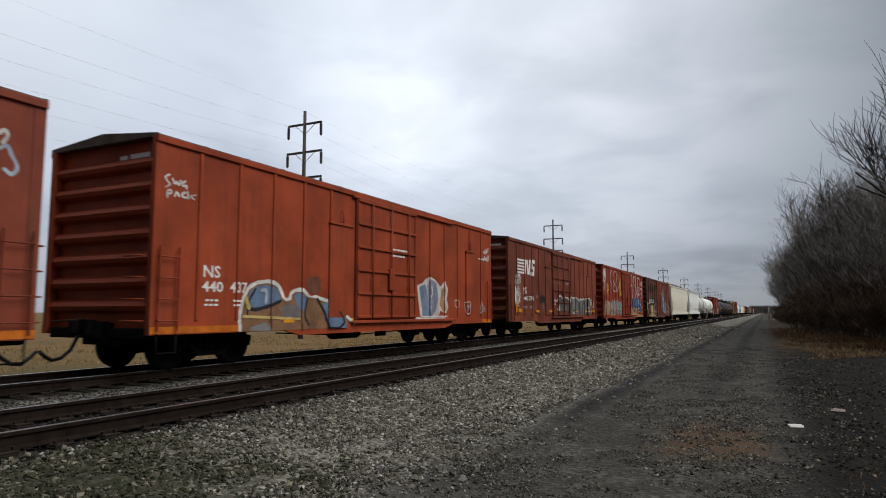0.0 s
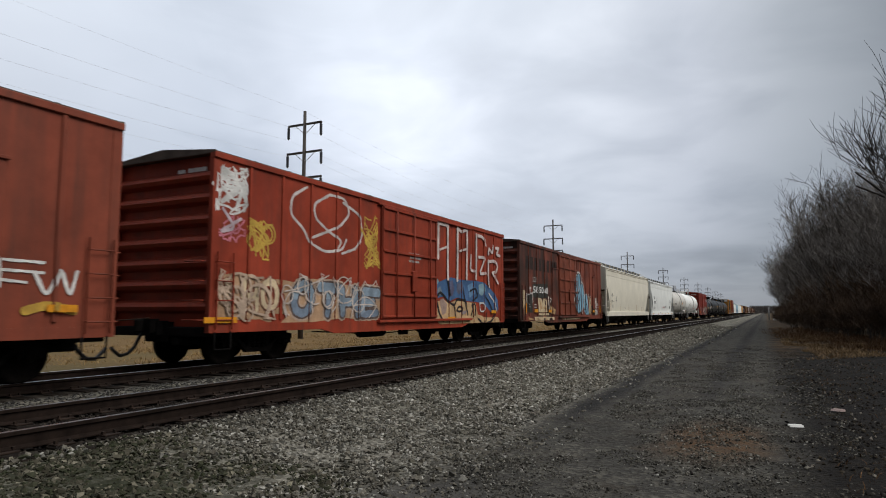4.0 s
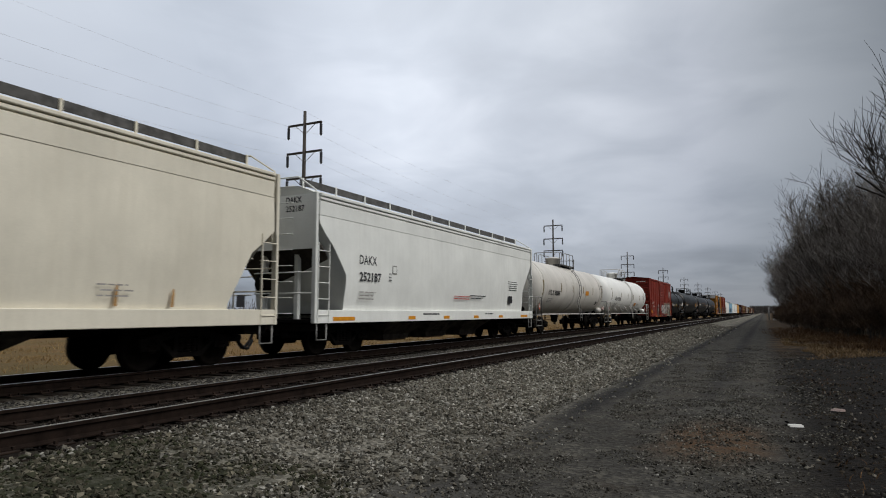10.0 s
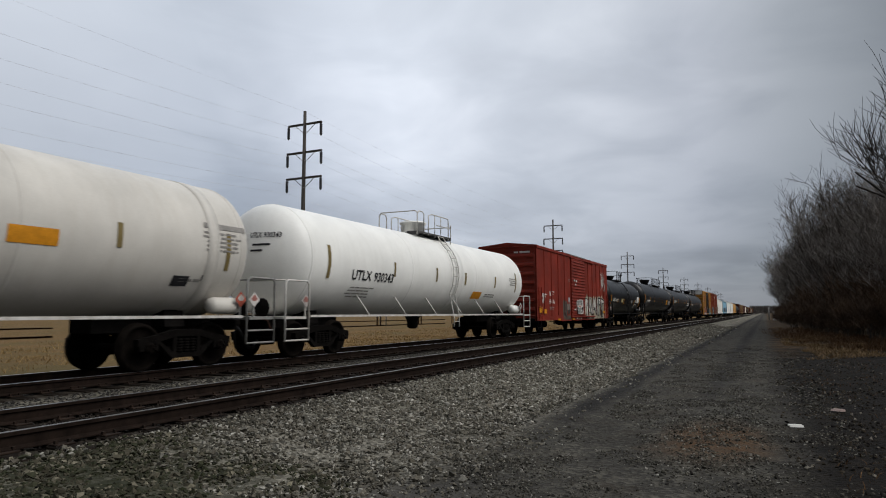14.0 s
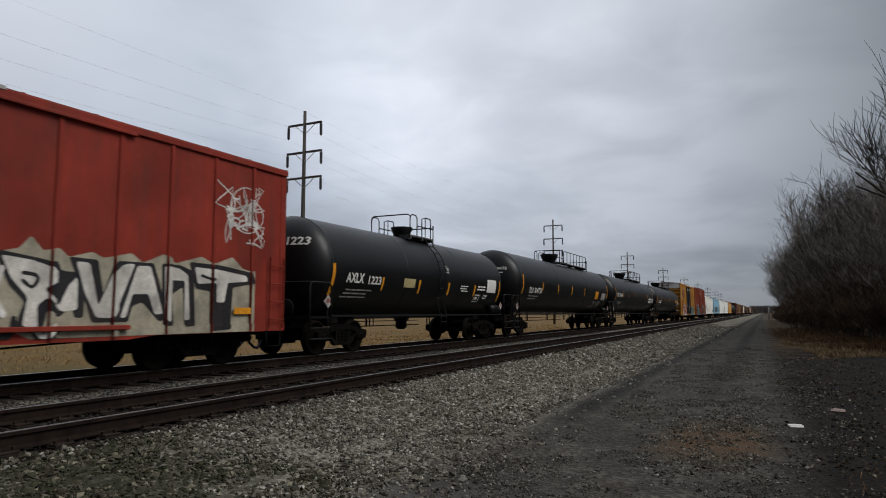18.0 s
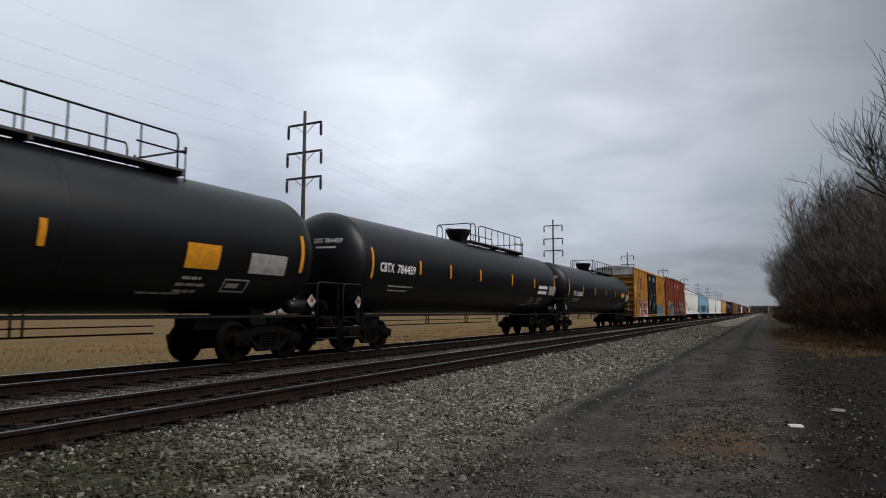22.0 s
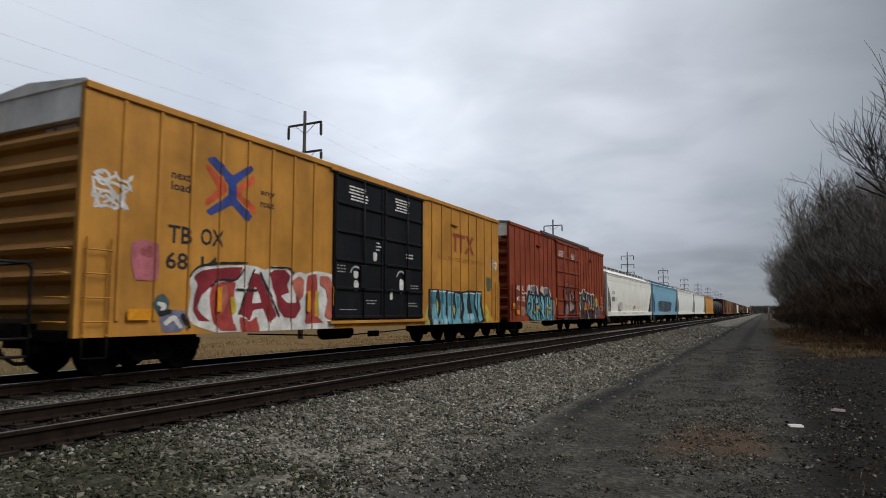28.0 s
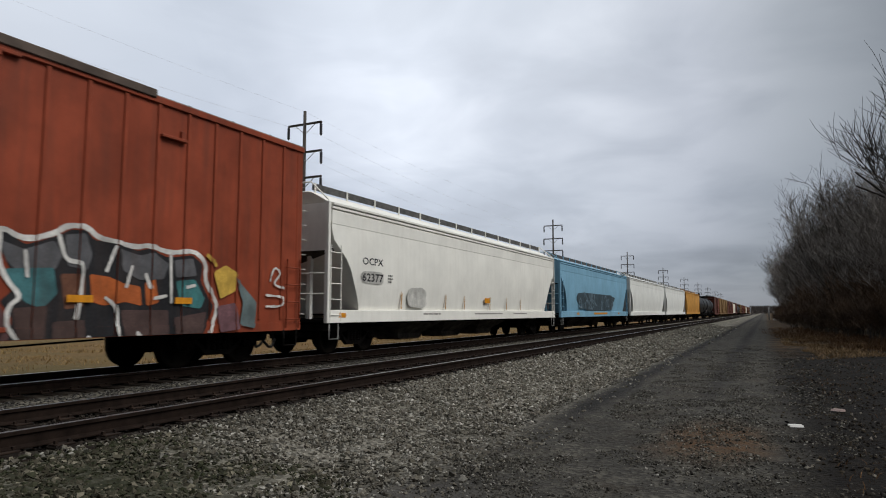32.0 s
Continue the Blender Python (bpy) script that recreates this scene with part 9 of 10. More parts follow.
    lettering(car, text_block(-1.8, 4.52, 1.1, 5, 0.055, 0.045, 7) + text_block(0.65, 4.55, 0.95, 5, 0.055, 0.045, 8) + text_block(-0.4, 3.1, 0.3, 3, 0.05, 0.06, 9) + text_block(1.3, 2.9, 0.6, 2, 0.05, 0.06, 10), 1.676, M["white_paint"], label="white stencilled print on the doors")
    patches(car, [(-1.5, -1.27, 1.72, 2.0), (-1.52, -1.3, 2.06, 2.26), (0.95, 1.2, 1.72, 2.15), (-0.55, -0.35, 2.6, 2.85), (0.4, 0.55, 1.5, 1.8)], 1.676, WHITE, name="paint_patch", seed=88)
    for y, z in ((-1.40, 2.1), (1.05, 2.1)):
        painted(car, [(y + 0.28 * math.cos(a), z + 0.28 * math.sin(a), y + 0.28 * math.cos(a + 0.3), z + 0.28 * math.sin(a + 0.3), 0.025) for a in (0.3, 0.6, 0.9, 1.2, 1.5, 1.8, 2.1, 2.4)], 1.676, (0.42, 0.42, 0.42), "handle_arc", 0.0, (), 0.0, "white painted arc round the lock handle", cell=0.02, wob=0.004)
    lettering(car, text_block(-2.3, 2.35, 0.5, 3, 0.04, 0.05, 31) + text_block(-0.9, 1.45, 0.7, 2, 0.04, 0.05, 32) + text_block(1.5, 1.95, 0.7, 2, 0.04, 0.05, 33) + text_block(1.4, 1.4, 0.7, 2, 0.04, 0.05, 34) + text_block(-2.2, 1.2, 0.9, 1, 0.03, 0.05, 35), 1.676, M["grey_paint"])
    strips(car, [(-8.18, 1.0, 0.48, 0.2), (-6.3, 1.15, 0.12, 0.5), (-3.4, 1.15, 0.12, 0.5), (-2.35, 1.3, 0.12, 0.5)], 1.66)
    # tall rust-red car
    car, po, pd = boxcar(280.5, 18.7, 1.6, 5.14, M["red_f"], "tall rust-red boxcar with a white raised end and teal graffiti", door=(0.0, 4.6), doors=2, raised_end=0.35, group=TRAIN, sill=0.72, post_w=0.075, post_gap=0.7, roof_mat=M["roof"], header=(-4.9, 5.0, M["roof_dark"]))
    for y in (-5.26, 5.43):
        bm = bmesh.new()
        box(bm, 1.6, 1.70, y - 0.3, y + 0.3, 4.40, 4.46, bevel=0.01)
        box(bm, 1.6, 1.66, y + 0.18, y + 0.28, 4.46, 4.62, bevel=0.01)
        part("bracket", bm, M["red_f"], car)
    lettering(car, [("AO", -8.48, 2.12, 0.23, 0.45), ("K", -7.70, 2.12, 0.23, 0.22), ("411", -8.45, 1.64, 0.22, 0.44), ("152", -7.75, 1.64, 0.23, 0.42)], X, M["white_paint"], po, pd, "white reporting marks")
    lettering(car, text_block(-8.4, 1.4, 0.4, 2, 0.05, 0.05), X, M["grey_paint"], po, pd)
    patches(car, [(-8.0, -7.1, 1.0, 1.4), (-3.0, -2.4, 1.05, 1.8)], X, (0.32, 0.17, 0.13), po, pd, "paint_patch", "pinkish painted-over patches", 90, 0.2)
    draw = mural(car, X, po, pd, "large teal graffiti letters before grey forms")
    draw((0.55, 0.48, 0.44), 0, [(-7.12, 1.95), (-7.06, 2.23), (-6.92, 2.4), (-6.68, 2.46), (-6.41, 2.44), (-5.76, 2.47), (-5.49, 2.4), (-5.32, 2.12), (-5.31, 1.76), (-6.78, 1.7)])
    draw((0.16, 0.17, 0.20), 0, [(-6.57, 2.34), (-5.76, 2.42), (-5.55, 2.33), (-5.45, 2.05), (-6.39, 2.05)])
    draw((0.28, 0.22, 0.20), 0, [(-7.02, 2.01), (-6.96, 2.22), (-6.86, 2.28), (-6.81, 1.91), (-6.97, 1.8)])
    draw((0.55, 0.48, 0.44), 0, [(-5.03, 2.07), (-5, 2.28), (-4.77, 2.47), (-4.56, 2.41), (-3.98, 2.42), (-3.55, 2.36), (-3.29, 2.14), (-3.24, 1.78), (-4.68, 1.79)])
    draw((0.16, 0.17, 0.20), 0, [(-4.49, 2.33), (-3.94, 2.36), (-3.58, 2.28), (-3.41, 2.04), (-4.42, 2.05)])
    draw((0.11, 0.31, 0.37), 0, [(-7.26, 1.48), (-7.16, 1.67), (-6.98, 1.75), (-7.04, 1.9), (-6.8, 2.13), (-6.5, 2.12), (-6.25, 1.95), (-5.99, 1.94), (-5.82, 2.18), (-5.51, 1.99), (-5.22, 1.88), (-5.26, 2.18), (-4.69, 2.06), (-4.42, 1.86), (-4.15, 2), (-3.58, 2.1), (-3.37, 1.84), (-2.84, 1.84), (-2.98, 1.59), (-2.82, 1.25), (-2.91, 0.64), (-5.29, 0.59), (-5.83, 0.64), (-6.16, 0.75), (-6.53, 0.64), (-6.87, 0.91), (-7.23, 1.22)])
    draw(BLACK, 0.05, [(-7.26, 1.48), (-7.16, 1.67), (-6.98, 1.75), (-7.04, 1.9), (-6.8, 2.13), (-6.5, 2.12), (-6.25, 1.95), (-5.99, 1.94), (-5.82, 2.18), (-5.51, 1.99), (-5.22, 1.88), (-5.26, 2.18), (-4.69, 2.06), (-4.42, 1.86), (-4.15, 2), (-3.58, 2.1), (-3.37, 1.84), (-2.84, 1.84), (-2.98, 1.59), (-2.82, 1.25), (-2.91, 0.64), (-5.29, 0.59), (-5.83, 0.64), (-6.16, 0.75), (-6.53, 0.64), (-6.87, 0.91), (-7.23, 1.22), (-7.26, 1.48)])
    draw((0.20, 0.44, 0.49), 0, [(-6.95, 1.59), (-6.91, 1.84), (-6.77, 2.02), (-6.5, 1.99), (-6.17, 1.78), (-6.08, 1.51), (-6.21, 1.23), (-6.41, 1.04), (-6.19, 0.84), (-6.57, 0.72), (-6.74, 0.96), (-6.86, 1.22), (-6.62, 1.28), (-6.53, 1.5), (-6.71, 1.6), (-6.83, 1.49)])
    draw(BLACK, 0.045, [(-6.95, 1.59), (-6.91, 1.84), (-6.77, 2.02), (-6.5, 1.99), (-6.17, 1.78), (-6.08, 1.51), (-6.21, 1.23), (-6.41, 1.04), (-6.19, 0.84), (-6.57, 0.72), (-6.74, 0.96), (-6.86, 1.22), (-6.62, 1.28), (-6.53, 1.5), (-6.71, 1.6), (-6.83, 1.49), (-6.95, 1.59)])
    draw((0.055, 0.21, 0.27), 0, [(-7.17, 1.43), (-7.02, 1.53), (-6.88, 1.22), (-6.74, 0.91), (-7, 1.07), (-7.13, 1.25)])
    draw((0.07, 0.24, 0.26), 0, [(-6.78, 1.81), (-6.52, 1.82), (-6.29, 1.67), (-6.36, 1.39), (-6.52, 1.23), (-6.4, 1.55), (-6.62, 1.65)])
    draw((0.20, 0.44, 0.49), 0, [(-5.98, 1.73), (-5.79, 2.03), (-5.47, 1.85), (-5.31, 1.7), (-5.41, 1.52), (-5.67, 1.57), (-5.7, 1.4), (-5.4, 1.29), (-5.34, 1.06), (-5.53, 0.83), (-5.29, 0.68), (-5.79, 0.72), (-5.95, 1.06), (-5.87, 1.34)])
    draw(BLACK, 0.045, [(-5.98, 1.73), (-5.79, 2.03), (-5.47, 1.85), (-5.31, 1.7), (-5.41, 1.52), (-5.67, 1.57), (-5.7, 1.4), (-5.4, 1.29), (-5.34, 1.06), (-5.53, 0.83), (-5.29, 0.68), (-5.79, 0.72), (-5.95, 1.06), (-5.87, 1.34), (-5.98, 1.73)])
    draw((0.07, 0.24, 0.26), 0, [(-5.9, 1.23), (-5.63, 1.23), (-5.44, 1.06), (-5.69, 0.89), (-5.88, 0.95)])
    draw((0.20, 0.44, 0.49), 0, [(-5.16, 2.07), (-4.75, 1.98), (-4.5, 1.8), (-4.31, 1.43), (-4.48, 1.11), (-4.25, 0.8), (-4.8, 0.67), (-5.1, 0.73), (-5.18, 1.06), (-4.96, 1.24), (-4.73, 1.36), (-4.84, 1.6), (-5.09, 1.65)])
    draw(BLACK, 0.045, [(-5.16, 2.07), (-4.75, 1.98), (-4.5, 1.8), (-4.31, 1.43), (-4.48, 1.11), (-4.25, 0.8), (-4.8, 0.67), (-5.1, 0.73), (-5.18, 1.06), (-4.96, 1.24), (-4.73, 1.36), (-4.84, 1.6), (-5.09, 1.65), (-5.16, 2.07)])
    draw((0.07, 0.24, 0.26), 0, [(-5.12, 1.12), (-4.82, 1.05), (-4.64, 0.81), (-4.97, 0.7)])
    draw((0.20, 0.44, 0.49), 0, [(-4, 1.94), (-3.53, 1.99), (-3.4, 1.64), (-3.55, 1.31), (-3.3, 1.25), (-3.13, 0.91), (-3.22, 0.67), (-3.91, 0.69), (-4.2, 0.86), (-4.02, 1.11), (-4.17, 1.49)])
    draw(BLACK, 0.045, [(-4, 1.94), (-3.53, 1.99), (-3.4, 1.64), (-3.55, 1.31), (-3.3, 1.25), (-3.13, 0.91), (-3.22, 0.67), (-3.91, 0.69), (-4.2, 0.86), (-4.02, 1.11), (-4.17, 1.49), (-4, 1.94)])
    draw(BLACK, 0.04, [(-3.76, 1.83), (-3.79, 1.57), (-3.61, 1.41), (-3.45, 1.44)])
    draw((0.07, 0.24, 0.26), 0, [(-3.92, 1.05), (-3.44, 1.11), (-3.21, 0.85), (-3.72, 0.74)])
    draw((0.50, 0.30, 0.03), 0.06, [(-6.14, 1.12), (-6.04, 1.15), (-5.89, 1.12)])
    draw((0.50, 0.30, 0.03), 0.06, [(-3.98, 1.1), (-3.79, 1.14), (-3.62, 1.1)])
    draw(BLACK, 0.05, [(-5.13, 1.41), (-5.29, 1.23), (-4.82, 1.05), (-4.71, 0.87)])
    draw(BLACK, 0.045, [(-6.09, 1.73), (-6.16, 1.39), (-6.28, 1.17), (-6.13, 1.06)])
    draw((0.55, 0.48, 0.44), 0.03, [(-6.64, 2.03), (-6.62, 2.36)])
    draw((0.55, 0.48, 0.44), 0.03, [(-4.51, 2.04), (-4.51, 2.34)])
    draw(WHITE, 0.03, [(-7.81, 2.01), (-7.59, 1.97), (-7.42, 2.06), (-7.27, 2.01), (-7.1, 2.05)])
    draw = mural(car, 1.675, (), 0.0, "dark sprayed shape across the doors")
    draw(BLACK, 0, [(-1.41, 0.81), (-1.15, 1.26), (-0.93, 1.92), (-0.68, 2.13), (-0.64, 2.42), (-0.55, 2.68), (-0.16, 2.93), (0.27, 2.83), (0.45, 2.43), (0.62, 2.18), (1.11, 1.99), (1.37, 1.67), (1.21, 1.28), (0.95, 0.9), (0.44, 0.6), (-0.15, 0.6), (-0.81, 0.7)])
    draw((0.09, 0.05, 0.045), 0, [(-0.53, 2.33), (-0.44, 2.69), (-0.16, 2.83), (0.15, 2.76), (0.26, 2.36), (0.12, 2.09), (-0.29, 2.11)])
    draw((0.24, 0.17, 0.17), 0, [(-0.89, 1.12), (-0.7, 1.45), (-0.38, 1.66), (-0.14, 1.47), (-0.12, 1.07), (-0.39, 0.88), (-0.86, 0.7)])
    draw((0.34, 0.25, 0.25), 0, [(-0.12, 1.67), (0.03, 1.98), (0.26, 2.2), (0.38, 1.9), (0.59, 1.54), (1.13, 1.59), (1, 1.33), (0.48, 1.22), (0.02, 1.19)])
    draw((0.20, 0.15, 0.16), 0, [(-0.67, 1.93), (-0.63, 2.13), (-0.35, 2.1), (-0.24, 1.76), (-0.49, 1.65)])
    draw(BLACK, 0, [(0.35, 2), (0.49, 2.17), (0.97, 1.99), (1.22, 1.72), (0.92, 1.62), (0.52, 1.64)])
    draw((0.50, 0.48, 0.47), 0.02, [(-0.66, 2.13), (-0.7, 2.42), (-0.54, 2.63), (-0.27, 2.76)])
    draw((0.50, 0.48, 0.47), 0.02, [(0.11, 1.88), (0.06, 2.39), (0.28, 2.67)])
    draw((0.50, 0.48, 0.47), 0.02, [(-0.06, 2.07), (-0.07, 1.27)])
    draw((0.50, 0.48, 0.47), 0.02, [(0.49, 2.22), (0.76, 2.13), (1.11, 1.94)])
    draw((0.26, 0.19, 0.19), 0.03, [(-0.94, 1.07), (-0.57, 1.07)])
    draw((0.26, 0.19, 0.19), 0.03, [(-0.91, 0.96), (-0.51, 0.93)])
    draw((0.26, 0.19, 0.19), 0.03, [(-0.87, 0.84), (-0.55, 0.8)])
    draw((0.50, 0.30, 0.03), 0.05, [(0.74, 1.92), (0.78, 1.58)])
    draw = mural(car, X, po, pd, "grey, teal and orange graffiti letters with white edges")
    draw((0.05, 0.10, 0.18), 0, [(1.21, 0.9), (1.49, 1.06), (2.06, 1.08), (2.11, 0.65), (1.22, 0.62)])
    draw((0.20, 0.11, 0.07), 0.07, [(2.03, 1.76), (1.77, 1.4), (1.66, 1.12)])
    draw((0.10, 0.05, 0.05), 0, [(2.08, 1.41), (2.5, 1.24), (2.77, 0.69), (2.2, 0.61)])
    draw(WHITE, 0.045, [(2.3, 2.31), (2.45, 2.38), (2.82, 2.23), (3.28, 2.39), (3.46, 2.54), (3.81, 2.55), (3.98, 2.4), (4.23, 2.36), (4.77, 2.29), (5.01, 2.36), (5.46, 2.25), (6.08, 2.34), (6.39, 2.12), (6.35, 1.79), (6.73, 1.26), (6.58, 0.88), (6.43, 0.58)])
    draw(BLACK, 0, [(2.34, 2.28), (2.5, 2.33), (2.82, 2.16), (3.32, 2.35), (3.51, 2.47), (3.78, 2.49), (3.94, 2.34), (4.34, 2.32), (4.77, 2.23), (5.02, 2.29), (5.44, 2.16), (6.03, 2.25), (6.29, 2.08), (6.25, 1.75), (6.57, 1.26), (6.42, 0.88), (6.28, 0.56), (5.16, 0.59), (2.61, 0.6), (2.69, 1.05), (2.49, 1.3), (2.74, 1.54), (2.55, 1.9)])
    draw((0.10, 0.10, 0.105), 0, [(2.41, 2.21), (2.8, 2.09), (3.25, 2.27), (3.41, 2.07), (3.3, 1.81), (2.73, 1.73), (2.55, 1.9)])
    draw((0.05, 0.15, 0.16), 0, [(2.52, 1.78), (3.27, 1.84), (3.35, 1.43), (3.11, 1.18), (2.84, 1.3), (2.67, 1.54)])
    draw((0.065, 0.04, 0.035), 0, [(2.68, 1.2), (3.2, 1.24), (3.16, 0.68), (2.78, 0.64)])
    draw((0.10, 0.10, 0.105), 0, [(3.43, 2.38), (3.78, 2.44), (3.91, 2.1), (3.84, 1.83), (3.49, 1.88)])
    draw((0.14, 0.06, 0.035), 0, [(3.38, 1.75), (3.8, 1.77), (3.82, 1.24), (3.48, 1.18)])
    draw((0.07, 0.045, 0.04), 0, [(3.3, 0.99), (3.83, 1.02), (3.84, 0.66), (3.27, 0.65)])
    draw((0.40, 0.10, 0.025), 0, [(3.88, 1.77), (4.25, 1.74), (4.46, 1.65), (4.86, 1.6), (4.91, 1.25), (4.58, 1.32), (4.16, 1.25), (3.94, 1.31)])
    draw((0.40, 0.10, 0.025), 0, [(4.95, 1.67), (5.17, 1.75), (5.28, 1.32), (5, 1.25)])
    draw((0.10, 0.10, 0.105), 0, [(4.4, 2.24), (4.84, 2.15), (5.11, 2.23), (5.47, 2.04), (5.36, 1.75), (4.85, 1.71), (4.5, 1.86)])
    draw((0.08, 0.05, 0.045), 0, [(4.48, 1.18), (5.49, 1.18), (5.51, 0.61), (4.6, 0.64)])
    draw((0.05, 0.17, 0.17), 0, [(5.64, 1.73), (6.09, 1.78), (6.36, 1.41), (6.26, 1.21), (5.76, 1.26)])
    draw((0.10, 0.10, 0.105), 0, [(5.58, 2.12), (6.03, 2.19), (6.14, 1.85), (5.64, 1.79)])
    draw((0.08, 0.05, 0.045), 0, [(5.62, 1.04), (6.42, 1.15), (6.28, 0.59), (5.68, 0.61)])
    draw(WHITE, 0.035, [(2.43, 2.36), (2.42, 1.9), (2.57, 1.6), (2.8, 1.36), (2.61, 1.24), (2.59, 0.93), (2.77, 0.69)])
    draw(WHITE, 0.035, [(3.32, 2.35), (3.45, 1.95), (3.76, 1.96), (3.73, 1.57), (3.67, 1.05)])
    draw(WHITE, 0.03, [(2.81, 2.06), (2.86, 1.69)])
    draw(WHITE, 0.035, [(4.34, 2.26), (4.18, 1.85)])
    draw(WHITE, 0.03, [(4.18, 1.38), (4.39, 1.25), (4.41, 0.84), (4.5, 0.64)])
    draw(WHITE, 0.03, [(4.67, 1.94), (4.57, 1.59)])
    draw(WHITE, 0.04, [(4.96, 1.81), (5.06, 1.6)])
    draw(WHITE, 0.03, [(5.14, 1.39), (5.41, 1.44)])
    draw(WHITE, 0.03, [(5.49, 2.19), (5.54, 1.33)])
    draw(WHITE, 0.03, [(5.89, 1.62), (6.09, 1.66)])
    draw(WHITE, 0.04, [(3.88, 0.72), (4, 0.65)])
    draw(WHITE, 0.04, [(4.82, 0.77), (4.93, 0.65)])
    draw(WHITE, 0.05, [(5.87, 0.63), (6.12, 0.62)])
    draw(YEL, 0, [(6.56, 1.95), (6.88, 2.11), (7.22, 1.97), (7.17, 1.58), (6.76, 1.41)])
    draw((0.13, 0.17, 0.17), 0, [(7.16, 1.89), (7.82, 1.35), (7.77, 0.79), (7.33, 0.87), (7.41, 1.34)])
    draw((0.16, 0.08, 0.09), 0, [(6.68, 1.26), (7.18, 1.34), (7.33, 0.79), (6.77, 0.73)])
    draw(YEL, 0.04, [(6.39, 2.27), (6.61, 2.1)])
    draw(WHITE, 0.025, [(8.24, 1.85), (8.36, 2.19), (8.62, 2.03), (8.31, 1.77), (8.69, 1.69)])
    draw(WHITE, 0.025, [(8.12, 1.52), (8.7, 1.49), (8.64, 1.27), (8.13, 1.27)])
    lettering(car, text_block(-1.95, 4.45, 1.15, 5, 0.055, 0.05, 11) + text_block(0.65, 4.45, 0.95, 4, 0.055, 0.05, 12) + text_block(1.5, 3.4, 0.4, 3, 0.04, 0.05, 13), 1.676, M["white_paint"], label="white stencilled print on the doors")
    strips(car, [(-9.0, 1.3, 0.35, 0.25), (-8.4, 1.05, 0.4, 0.2), (-5.6, 1.3, 0.5, 0.12), (-3.7, 1.3, 0.5, 0.12), (-2.45, 1.5, 0.12, 0.4), (3.7, 1.3, 0.45, 0.12), (5.8, 1.3, 0.4, 0.12)], 1.66)


def end_prints():
    """Small white or black print on the ends that face the head of the train."""
    by_mid = {round(m, 1): c for c, m in cars}
    for mid, L, z in ((16.57, 16.55, 4.12), (35.15, 16.55, 4.12), (53.82, 16.55, 4.12), (72.47, 16.55, 4.12), (163.2, 16.0, 4.12), (260.45, 18.75, 4.28), (280.5, 18.7, 4.42)):
        end_marks(by_mid[round(mid, 1)], [("=", 0.30, z, 0.08, 0.22), ("=", 0.60, z, 0.09, 0.55)], -L / 2 + 0.19, M["white_paint"])
    end_marks(by_mid[110.7], [("DAKX", 0.55, 3.95, 0.16, 0.5), ("252187", 0.55, 3.72, 0.16, 0.6)], -8.4 + 0.035, M["black_paint"])
    for mid, L, tip, R, zc, lines, mat in ((128.05, 16.3, None, 1.46, 2.51, [("UTLX", 0.1, 3.0, 0.14, 0.35), ("902868", 0.5, 3.0, 0.14, 0.45)], "black_paint"), (145.35, 18.0, None, 1.46, 2.51, [("UTLX", 0.05, 3.0, 0.14, 0.35), ("930343", 0.45, 3.0, 0.14, 0.45), ("=", 0.15, 2.8, 0.05, 0.5), ("=", 0.1, 2.65, 0.05, 0.35)], "black_paint"),
                                           (179.35, 14.5, None, 1.42, 2.35, [("AXLX", -0.35, 2.9, 0.22, 0.6), ("1223", 0.4, 2.9, 0.22, 0.6)], "white_paint"), (197.26, 21.3, 10.05, 1.49, 2.60, [("TILX", 0.1, 3.1, 0.14, 0.3), ("304770", 0.45, 3.1, 0.14, 0.5), ("=", 0.2, 2.95, 0.05, 0.6), ("=", 0.4, 2.8, 0.05, 0.3)], "white_paint"),
                                           (218.57, 21.3, 10.05, 1.49, 2.60, [("CBTX", 0.1, 3.1, 0.14, 0.3), ("784459", 0.45, 3.1, 0.14, 0.5), ("=", 0.2, 2.95, 0.05, 0.6)], "white_paint"), (239.9, 21.3, 10.05, 1.49, 2.60, [("TILX", 0.1, 3.1, 0.14, 0.3), ("302650", 0.45, 3.1, 0.14, 0.5), ("=", 0.2, 2.95, 0.05, 0.6)], "white_paint")):
        end_marks(by_mid[round(mid, 1)], lines, 0, M[mat], "small print on the tank's head", ((tip or L / 2 - 0.42) - 0.75, R, zc, 0.75))


